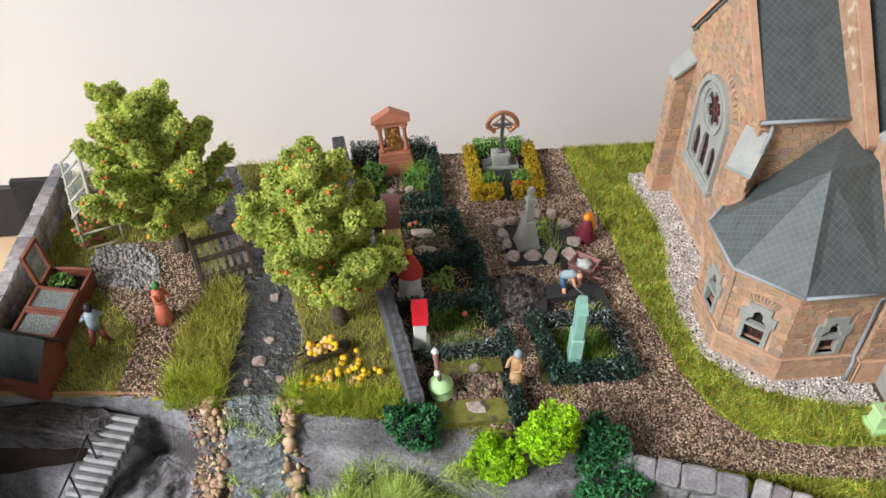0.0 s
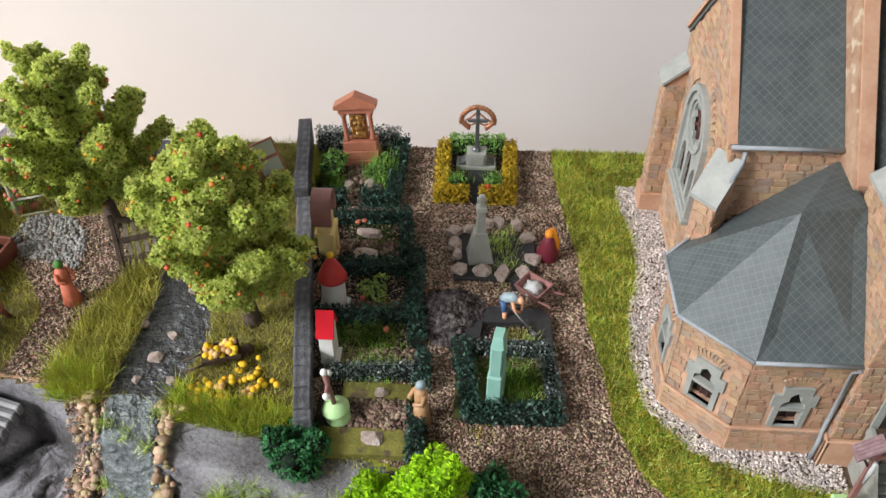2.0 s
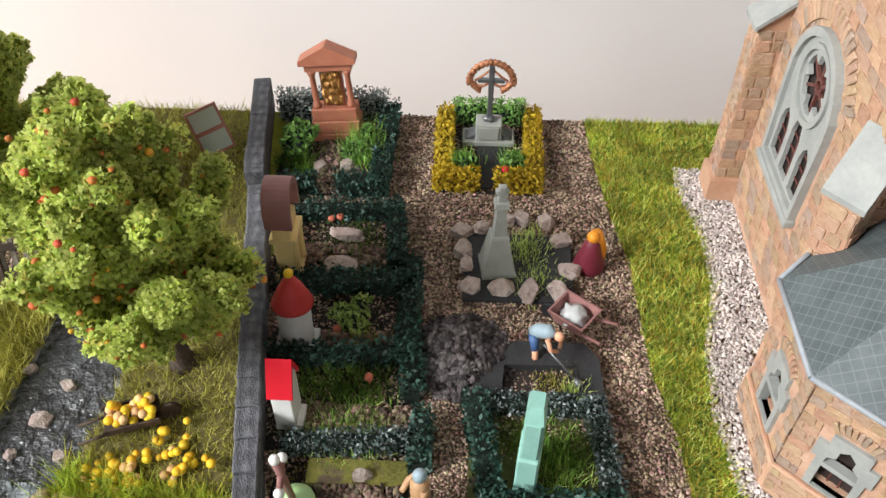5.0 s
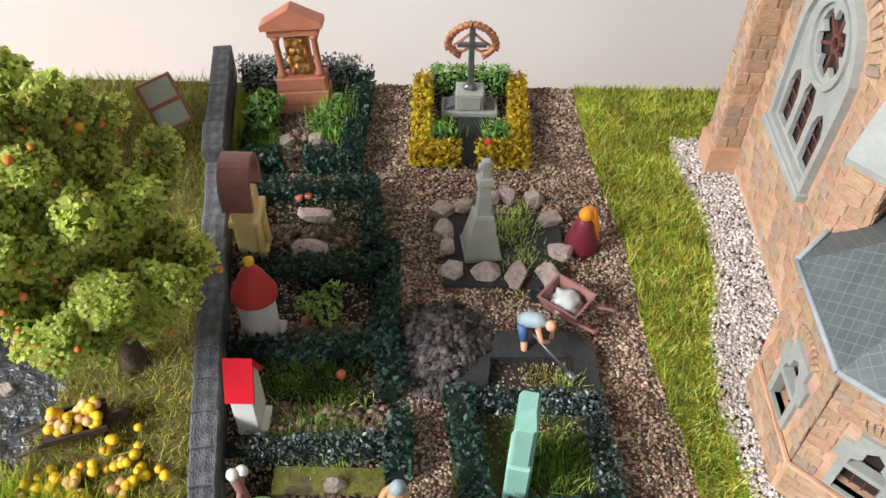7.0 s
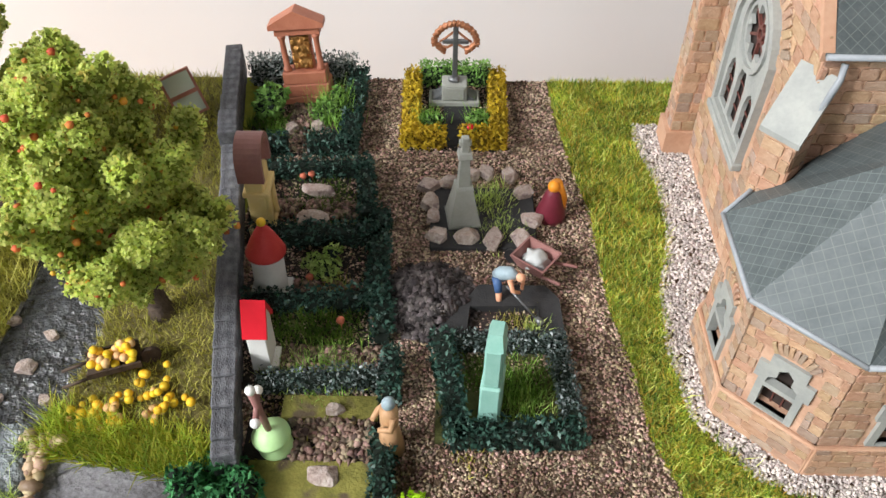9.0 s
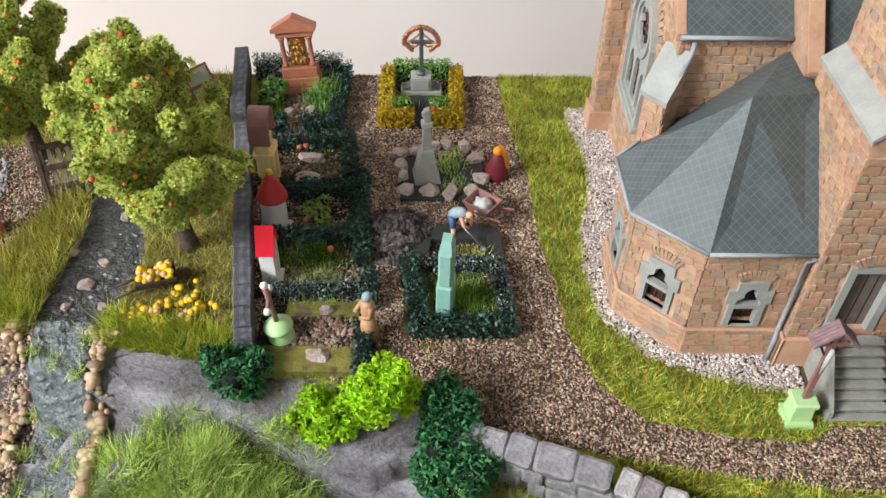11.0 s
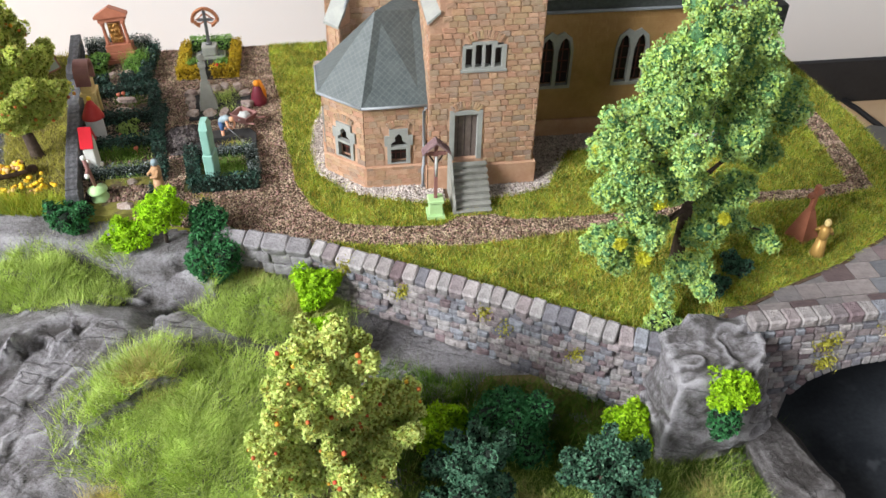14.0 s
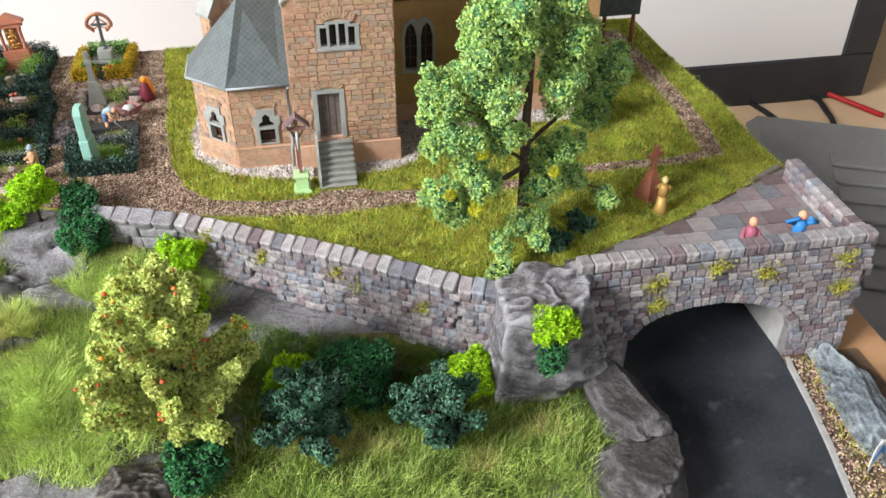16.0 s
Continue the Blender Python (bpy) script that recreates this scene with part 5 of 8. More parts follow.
box(bm, gable_uv(14.6), gable_uv(11.05), 3.3, 3.55, 0.0, 0.34, 0.03, 0, F_GABLE)
part("sill", bm, TRIM, rose)
bm = bmesh.new()
slab(bm, ring_pts(rose_c, 0.26, 12), [ring_pts(rose_c, 0.15, 12)], -0.08, 0.0, F_GABLE)
part("hub_ring", bm, LEAD, rose, "dark red ring of the wheel")
for k in range(6):
    turn = F_GABLE @ Matrix.Translation((rose_c[0], rose_c[1], -0.05)) @ Matrix.Rotation(math.pi * (k / 3 + 1 / 6), 4, "Z")
    lead_bar(rose, (0.24, 0.85, -0.045, 0.045, -0.05, 0.05), turn)
for cu_ in (gable_uv(13.85), gable_uv(12.85), gable_uv(11.85)):
    lead_bar(rose, (cu_ - 0.03, cu_ + 0.03, 3.85, 5.6, -0.1, -0.04), F_GABLE)
    for v_ in (4.3, 4.75, 5.2):
        lead_bar(rose, (cu_ - 0.36, cu_ + 0.36, v_ - 0.03, v_ + 0.03, -0.04, -0.01), F_GABLE)
bm = bmesh.new()
box(bm, gable_uv(14.25), gable_uv(11.45), 3.75, 8.1, -0.16, -0.11, 0, 0, F_GABLE)
part("dark_pane", bm, DARK, rose)
for k in range(6):
    a = math.pi * k / 3
    bm = bmesh.new()
    slab(bm, [(rose_c[0] + r * math.cos(a + da), rose_c[1] + r * math.sin(a + da)) for r, da in ((0.88, -0.22), (0.88, 0.22), (0.58, 0.0))], [], -0.04, 0.09, F_GABLE)
    part("cusp", bm, TRIM, rose)

# buttresses of the gable
for y0, y1 in ((16.0, 16.95), (8.25, 9.15)):
    bm = bmesh.new()
    far = y0 > 12
    lo = [(TX - 1.0, y0 - 0.15), (TX - 0.001, y0 - 0.15), (TX - 0.001, y1 + 0.15), (TX - 1.0, y1 + 0.15)]
    if far:
        prism(bm, lo, -0.5, 1.0)
    vs = prism(bm, [(TX - 0.85, y0), (TX - 0.002, y0), (TX - 0.002, y1), (TX - 0.85, y1)], -0.5 if not far else 1.0, 7.0)
    for v in vs:
        if v.co.z > 6 and v.co.x > TX - 0.5:
            v.co.z = 7.75 if far else 8.35
    turn = Matrix.Identity(4) if far else Matrix.Translation((TX, 8.75, 0)) @ Matrix.Rotation(radians(42), 4, "Z") @ Matrix.Translation((-TX + 0.15, -8.7, 0))
    bmesh.ops.transform(bm, matrix=turn, verts=bm.verts)
    butt = part("gable_buttress", bm, SAND_PLAIN, church, "stepped sandstone buttress")
    st = coursed(turn @ face_frame((TX - 0.85, y1, 0), (0, -1, 0), (-1, 0, 0)), y1 - y0, 6.9, (), 0.4, 0.6, v_start=1.05, proud=0.04)
    st += coursed(turn @ face_frame((TX - 0.85, y0, 0), (1, 0, 0), (0, -1, 0)), 0.84, 6.9, (), 0.4, 0.6, v_start=1.05, proud=0.04)
    place_blocks(st, butt)
    bm = bmesh.new()
    vs = box(bm, TX - 1.05, TX - 0.005, y0 - 0.15, y1 + 0.12, 0, 0.16)
    for v in vs:
        v.co.z += (7.8 if far else 8.4) if v.co.x > TX - 0.5 else 6.88
    bmesh.ops.transform(bm, matrix=turn, verts=bm.verts)
    part("buttress_cap", bm, TRIM, church, "smooth grey sloping stone cap")

roof("transept_roof", [[(TX - 0.12, 8.45, 9.2), (-1.3, 8.45, 9.2), (-1.3, RIDGE_Y, RIDGE_Z + 0.1), (TX - 0.12, RIDGE_Y, RIDGE_Z + 0.1)],
                       [(TX - 0.12, 17.0, 9.0), (-1.3, 17.0, 9.0), (-1.3, RIDGE_Y, RIDGE_Z + 0.1), (TX - 0.12, RIDGE_Y, RIDGE_Z + 0.1)]], SLATE, church, "dark slate roof with diamond pattern")
bm = bmesh.new()
tube(bm, [(TX - 0.1, 8.42, 9.17), (-1.3, 8.42, 9.17)], 0.08, 8)
part("gutter", bm, PIPE, church, "grey gutter round the eaves")
bm = bmesh.new()
tube(bm, [(-4.55, 8.5, 8.95), (-4.6, 8.35, 8.6), (-5.0, 8.1, 7.4)], 0.09, 8)
part("downpipe", bm, PIPE, church, "grey rainwater pipe")
bm = bmesh.new()
for (ya, za), (yb, zb) in (((17.1, 9.0), (RIDGE_Y, RIDGE_Z + 0.2)), ((8.5, 9.0), (RIDGE_Y, RIDGE_Z + 0.2))):
    v = [bm.verts.new(p) for p in ((TX - 0.2, ya, za), (TX + 0.1, ya, za), (TX + 0.1, yb, zb), (TX - 0.2, yb, zb))]
    w = [bm.verts.new(q.co + Vector((0, 0, 0.25))) for q in v]
    bm.faces.new(v[::-1]), bm.faces.new(w)
    for k in range(4):
        bm.faces.new((v[k], v[(k + 1) % 4], w[(k + 1) % 4], w[k]))
part("gable_coping", bm, SAND_PLAIN, church)
# parapet between the two roofs
bm = bmesh.new()
PARAPET = [(gable_uv(6.95), 4.0), (gable_uv(6.95), 8.75), (gable_uv(RIDGE_Y), 15.15), (gable_uv(17), 11), (gable_uv(17), 4.0)]
slab(bm, PARAPET, [], -0.5, 0.0, face_frame((-1.28, 17.0, 0), (0, -1, 0), (-1, 0, 0)))
part("roof_parapet", bm, SAND, church)
bm = bmesh.new()
for (ya, za), (yb, zb) in (((6.9, 8.72), (RIDGE_Y, 15.17)), ((17.0, 11.0), (RIDGE_Y, 15.17))):
    v = [bm.verts.new(p) for p in ((-1.2, ya, za), (-0.7, ya, za), (-0.7, yb, zb), (-1.2, yb, zb))]
    w = [bm.verts.new(q.co + Vector((0, 0, 0.14))) for q in v]
    bm.faces.new(v[::-1]), bm.faces.new(w)
    for k in range(4):
        bm.faces.new((v[k], v[(k + 1) % 4], w[(k + 1) % 4], w[k]))
part("parapet_coping", bm, SAND_PLAIN, church, "mauve-pink coping strip")

# nave
bm = bmesh.new()
F_NAVE = face_frame((4.8, 6.5, 0), (1, 0, 0), (0, -1, 0))


def twin(cu_):
    o = [(cu_ - 1.0, 3.2), (cu_ + 1.0, 3.2), (cu_ + 1.0, 5.6), (cu_ + 0.85, 6.3), (cu_ + 0.35, 6.7), (cu_, 6.5), (cu_ - 0.35, 6.7), (cu_ - 0.85, 6.3), (cu_ - 1.0, 5.6)]
    h = [[(cu_ + s * 0.48 - 0.36, 3.4), (cu_ + s * 0.48 + 0.36, 3.4), (cu_ + s * 0.48 + 0.36, 5.5), (cu_ + s * 0.48 + 0.22, 6.1), (cu_ + s * 0.48, 6.35), (cu_ + s * 0.48 - 0.22, 6.1), (cu_ + s * 0.48 - 0.36, 5.5)] for s in (-1, 1)]
    return o, h


NWIN = (1.95, 6.4, 10.6)
slab(bm, [(0, -0.5), (13.1, -0.5), (13.1, 9.0), (0, 9.0)], [[(c - 0.9, 3.35), (c + 0.9, 3.35), (c + 0.9, 5.6), (c + 0.6, 6.4), (c - 0.6, 6.4), (c - 0.9, 5.6)] for c in NWIN], -0.5, 0, F_NAVE)
box(bm, 17.4, 17.9, 7.0, 17.0, -0.5, 9.0)
box(bm, -0.3, 17.4, 16.5, 17.0, -0.5, 9.0)
part("nave_wall", bm, OCHRE, church, "smooth ochre plastic wall")
tagged(quads_to_mesh("nave_stonework", coursed(F_NAVE, 13.1, 9.0, [(c - 1.1, c + 1.1, 3.1, 6.8) for c in NWIN], 0.42, 0.85, v_start=1.2, proud=0.008), OCHRE, church), kind="stuff")
bm = bmesh.new()
box(bm, 4.8, 17.95, 6.3, 6.5, -0.5, 1.15, 0.05)
part("nave_plinth", bm, SAND_PLAIN, church)
for c in NWIN:
    bm = bmesh.new()
    o, hs = twin(c)
    slab(bm, o, hs, -0.2, 0.1, F_NAVE)
    w = part("nave_window", bm, TRIM, church, "twin lancet window in grey stone")
    bm = bmesh.new()
    box(bm, c - 0.95, c + 0.95, 3.3, 6.5, -0.48, -0.42, 0, 0, F_NAVE)
    part("dark_pane", bm, DARK, w)
    for s in (-0.48, 0.48):
        lead_bar(w, (c + s - 0.03, c + s + 0.03, 3.4, 6.3, -0.3, -0.24), F_NAVE)
    for v_ in (4.1, 4.8, 5.5):
        lead_bar(w, (c - 0.86, c + 0.86, v_ - 0.03, v_ + 0.03, -0.24, -0.2), F_NAVE)
roof("nave_roof", [[(4.85, 6.0, 8.9), (18.1, 6.0, 8.9), (18.1, 11.8, 15.4), (4.85, 11.8, 15.4)], [(-0.77, 6.9, 8.45), (4.8, 6.9, 8.45), (4.8, 12.3, 14.2), (-0.77, 12.3, 14.2)],
                   [(-0.7, 17.5, 8.9), (18.1, 17.5, 8.9), (18.1, 11.8, 15.4), (-0.7, 11.8, 15.4)]], SLATE, church, "dark slate roof with diamond pattern")
bm = bmesh.new()
tube(bm, [(4.9, 5.95, 8.88), (18.1, 5.95, 8.88)], 0.12, 8)
tube(bm, [(4.9, 6.2, 7.95), (18.0, 6.2, 7.95)], 0.1, 8)
part("gutter", bm, PIPE, church, "grey gutter round the eaves")
bm = bmesh.new()
slab(bm, [(0, 8.9), (10.5, 8.9), (5.25, 15.2)], [], -0.4, 0, face_frame((17.9, 6.5, 0), (0, 1, 0), (1, 0, 0)))
wall_box("nave_gable", bm)
part("dark_fascia", one_box(4.85, 17.95, 6.22, 6.46, 8.0, 8.75), ROOFFELT, church, "dark fascia band under the eaves")
# timber porch at the far end
porch = part("porch_roof", one_box(17.95, 21.5, 8.7, 12.2, 5.0, 6.6, 0.05), ROOFFELT, church, "dark roof of a small timber porch")
for x, y in ((21.2, 9.0), (20.3, 11.7)):
    bm = bmesh.new()
    tube(bm, [(x, y, 1.9), (x, y, 5.0)], [0.17, 0.13], 8)
    part("porch_post", bm, MAROON, porch, "brown timber post")
    part("post_pedestal", one_box(x - 0.28, x + 0.28, y - 0.28, y + 0.28, -0.4, 1.9, 0.04), TRIM, porch, "grey stone pedestal")

# ---- walls of the churchyard ----


def gz1(x, y):
    return float(ground_z(x, y, False)[0])


def along(p0, p1, t):
    return Vector(p0).lerp(Vector(p1), t)


def retaining_wall(name, pts, foot, label, big=1.0, stone=WALLST):
    """Rubble wall with proud cap stones. pts: top line (x, y, z); foot: depth of the face at each."""
    root = thing(name, (0, 0, 0), label, "wall", kind="structure")
    caps = block_set(stone, (11, 12, 13, 14), True)
    stones = block_set(stone, (1, 2, 3, 4, 5))
    total = 0
    bm = bmesh.new()
    for k in range(len(pts) - 1):
        a, b = Vector(pts[k]), Vector(pts[k + 1])
        d = (b - a)
        flat = Vector((d.x, d.y, 0))
        out = Vector((d.y, -d.x, 0)).normalized()
        ang = math.atan2(d.y, d.x)
        # core behind the stones
        for s0, s1 in ((0, 1),):
            v = [a + out * 0.05, b + out * 0.05, b + out * 0.50, a + out * 0.50]
            lo = [bm.verts.new((p.x, p.y, z)) for p, z in zip(v, (foot[k], foot[k + 1], foot[k + 1], foot[k]))]
            hi = [bm.verts.new((p.x, p.y, p.z - 0.15)) for p in v]
            bm.faces.new(hi), bm.faces.new(lo[::-1])
            for q in range(4):
                bm.faces.new((lo[q], lo[(q + 1) % 4], hi[(q + 1) % 4], hi[q]))
        u = 0.0
        L = flat.length
        widths = rng.uniform(0.86, 1.14, max(1, round(L / (0.66 * big))))
        for w in widths * L / widths.sum():
            p = along(a, b, (u + w / 2) / L) + out * 0.36
            m = Matrix.Translation(p + out * rng.uniform(-0.05, 0.07) + Vector((0, 0, -0.12 + rng.uniform(-0.05, 0.05)))) @ Matrix.Rotation(ang + radians(rng.uniform(-4, 4)), 4, "Z") @ Matrix.Rotation(radians(rng.uniform(-4, 4) + 20), 4, "X") @ Matrix.Rotation(radians(rng.uniform(-2, 2)), 4, "Y")
            me = caps[rng.integers(4)]
            ob = new("cap_stone", me)
            ob.parent = root
            ob.matrix_basis = Matrix.LocRotScale(m.translation * U, m.to_quaternion(), (w * 0.99, rng.uniform(0.94, 1.02), 0.72))
            u += w
        v0 = 0.40
        row = 0
        while True:
            h = rng.uniform(0.30, 0.47) * big
            u = -rng.uniform(0, 0.4)
            done = 0
            while u < L:
                w = rng.uniform(0.34, 0.70) * big ** 1.3
                t = min(max((u + w / 2) / L, 0), 1)
                top = a.z + (b.z - a.z) * t - v0
                bot = foot[k] + (foot[k + 1] - foot[k]) * t
                if top - h > bot - 0.2 and u + w / 2 < L and u + w / 2 > 0:
                    p = along(a, b, t) + out * (0.50 + 0.035 * row + rng.uniform(-0.05, 0.11))
                    m = Matrix.Translation((p.x, p.y, top - h / 2)) @ Matrix.Rotation(ang + radians(rng.uniform(-3, 3)), 4, "Z") @ Matrix.Rotation(radians(rng.uniform(-3, 3)), 4, "Y")
                    ob = new("wall_stone", stones[rng.integers(5)])
                    ob.parent = root
                    ob.matrix_basis = Matrix.LocRotScale(m.translation * U, m.to_quaternion(), (w * 0.985, 0.44, h * 0.985))
                    done += 1
                    total += 1
                u += w
            v0 += h
            row += 1
            if not done or row > 14:
                break
    part("wall_core", bm, WALLJ, root)
    return root


retaining_wall("wall_south_short", [(-12.3, -0.5, 0.15), (-9.8, -1.45, 0.2), (-7.5, -2.3, 0.2)], [-1.2, -1.7, -2.0], "short grey rubble wall with broad cap stones", 1.5, WALLST_D)
retaining_wall("wall_south_long", [(-7.25, -2.35, 0.25), (-3.5, -4.4, 0.2), (1.5, -7.2, 0.2), (6.1, -10.15, 0.2), (8.0, -10.95, 0.2)], [-2.2, -2.9, -3.6, -4.2, -4.4], "grey and mauve rubble retaining wall with cap stones")


def garden_wall(name, p0, p1, height, width, label, stone=0.95, material=CAPST):
    root = thing(name, (0, 0, 0), label, "wall", kind="structure")
    a, b = Vector(p0), Vector(p1)
    d = b - a
    ang, L = math.atan2(d.y, d.x), d.length
    blocks = block_set(material, (21, 22, 23, 24, 25))
    n = max(1, round(L / stone))
    for row in range(2):
        for k in range(n + row):
            u0, u1 = (k - 0.5 * row) / n, (k + 1 - 0.5 * row) / n
            u0, u1 = max(u0, 0), min(u1, 1)
            p = along(a, b, (u0 + u1) / 2)
            base = gz1(p.x, p.y)
            h = height / 2
            z = base + h * (row + 0.5)
            m = Matrix.Translation((p.x + rng.uniform(-0.02, 0.02), p.y, z)) @ Matrix.Rotation(ang + radians(rng.uniform(-2, 2)), 4, "Z") @ Matrix.Rotation(radians(rng.uniform(-2, 2)), 4, "Y")
            ob = new("wall_stone", blocks[rng.integers(5)])
            ob.parent = root
            ob.matrix_basis = Matrix.LocRotScale(m.translation * U, m.to_quaternion(), ((u1 - u0) * L * 1.01, width * rng.uniform(0.96, 1.06), h * 1.06))
    return root


garden_wall("wall_cemetery_near", (-19.75, 2.3), (-21.75, 14.6), 1.2, 0.66, "dark slate-grey block wall of the cemetery")
garden_wall("wall_cemetery_far", (-22.0, 15.1), (-22.75, 20.8), 1.3, 0.66, "dark slate-grey block wall of the cemetery")
garden_wall("wall_garden", (-37.3, 19.0), (-37.9, 5.6), 1.7, 0.8, "grey block wall at the edge of the garden", 0.8, WALLST)

# ---- plants ----


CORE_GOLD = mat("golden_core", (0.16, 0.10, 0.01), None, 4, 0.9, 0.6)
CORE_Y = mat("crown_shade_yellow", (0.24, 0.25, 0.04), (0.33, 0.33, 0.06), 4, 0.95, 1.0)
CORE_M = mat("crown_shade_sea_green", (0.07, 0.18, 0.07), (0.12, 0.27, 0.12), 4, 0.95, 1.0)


def lumps(name, centres, radii, material, parent, label="", sub=2, rough=0.25):
    """Many uneven round lumps in one mesh."""
    bm = bmesh.new()
    bmesh.ops.create_icosphere(bm, subdivisions=sub, radius=1)
    base = np.array([v.co for v in bm.verts])
    bm.verts.index_update()
    tri_f = np.array([[v.index for v in f.verts] for f in bm.faces])
    bm.free()
    c, r = np.asarray(centres, float), np.asarray(radii, float)
    n, k = len(c), len(base)
    w = 1 + rough * rng.uniform(-1, 1, (n, k, 1))
    v = c[:, None] + base[None] * r[:, None, None] * w
    f = (tri_f[None] + k * np.arange(n)[:, None, None]).reshape(-1, 3)
    me = bpy.data.meshes.new(name)
    me.vertices.add(n * k)
    me.vertices.foreach_set("co", v.astype(np.float32).ravel())
    me.loops.add(f.size)
    me.loops.foreach_set("vertex_index", f.astype(np.int32).ravel())
    me.polygons.add(len(f))
    me.polygons.foreach_set("loop_start", np.arange(0, f.size, 3, dtype=np.int32))
    me.update(calc_edges=True)
    me.materials.append(material)
    return mesh_ob(name, me, parent, label, False)


def crown_mesh(parent, clumps, per_area, size, leaf, core, label="", crumbs=False, slim=0.42):
    """Foam leaf crown: cores in the clumps, knobs on them, and crumbs or fibres strewn over and through them."""
    cc = np.array([tuple(c) for c, r in clumps])
    cr = np.array([r for c, r in clumps])
    kc, kr, pts = [], [], []
    for (c, r) in clumps:
        c = np.array(tuple(c))
        for d in unit(13 if crumbs else 9):
            s = r * rng.uniform(0.22, 0.46)
            b = c + d * (r * rng.uniform(0.6, 1.0))
            kc.append(b)
            kr.append(s)
            q = unit(int(per_area * 9 * s * s) + 4)
            pts.append(b + q * s * rng.uniform(0.72, 1.1, (len(q), 1)))
        q = unit(int(per_area * 6 * r * r))
        pts.append(c + q * r * rng.uniform(0.7, 1.0, (len(q), 1)))
    pts = np.concatenate(pts)
    keep = np.ones(len(pts), bool)
    for c, r in zip(cc, cr):
        keep &= ((pts - c) ** 2).sum(1) > (0.62 * r) ** 2
    pts = pts[keep]
    kc, kr = np.array(kc), np.array(kr)
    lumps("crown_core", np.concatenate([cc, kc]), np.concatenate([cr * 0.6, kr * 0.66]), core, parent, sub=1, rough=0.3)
    if crumbs:
        cl = grains("crown", pts, size, leaf, parent, label, 1.0)
    else:
        cl = tris("crown", flakes(pts, size, slim), leaf, parent, label, per=4)
    return cl, pts


def limbs(bm, base, top, tips, r0, most=7):
    base, top = Vector(base), Vector(top)
    mid = base.lerp(top, 0.5) + Vector((rng.uniform(-0.25, 0.25), rng.uniform(-0.25, 0.25), 0))
    tube(bm, [base - Vector((0, 0, 0.3)), base + Vector((0, 0, 0.3)), mid, top], [r0 * 1.5, r0 * 1.0, r0 * 0.6, r0 * 0.15], 9)
    order = sorted(range(len(tips)), key=lambda k: (k * 7) % len(tips))
    for t in [tips[k] for k in order[:most]]:
        t = Vector(t)
        s = base.lerp(top, min(0.9, max(0.3, (t.z - base.z) / max(0.1, top.z - base.z) * 0.65)))
        m = s.lerp(t, 0.55) + Vector((0, 0, -0.15))
        tube(bm, [s, m, t], [r0 * 0.36, r0 * 0.22, r0 * 0.08], 6)


def fingers(n, spread, low, high, r0, r1, lean=(0, 0), full=0.8, rise=0.7):
    """Clumps strung along upward limbs, thick at the root and thin at the tip: foam pulled over a wire tree."""
    out = []
    for k in range(n):
        f = (k + 0.5) / n
        a = 2.39996 * k + rng.uniform(-0.35, 0.35)
        h = low + (high - low) * f + rng.uniform(-0.25, 0.25)
        rad = spread * math.sin(math.pi * (0.2 + 0.76 * f ** 0.9)) ** full * rng.uniform(0.72, 1.12)
        tip = Vector((rad * math.cos(a) + lean[0] * f, rad * math.sin(a) + lean[1] * f, h))
        root = Vector((lean[0] * f * 0.7, lean[1] * f * 0.7, max(low * 0.75, h - rad * rise - 0.4)))
        steps = max(3, int((tip - root).length / (0.75 * r1)))
        for q in range(steps):
            t = 0.3 + 0.7 * q / (steps - 1)
            c = root.lerp(tip, t) + Vector(unit(1)[0]) * 0.16
            out.append((c, (r0 + (r1 - r0) * t) * rng.uniform(0.82, 1.15)))
    return out


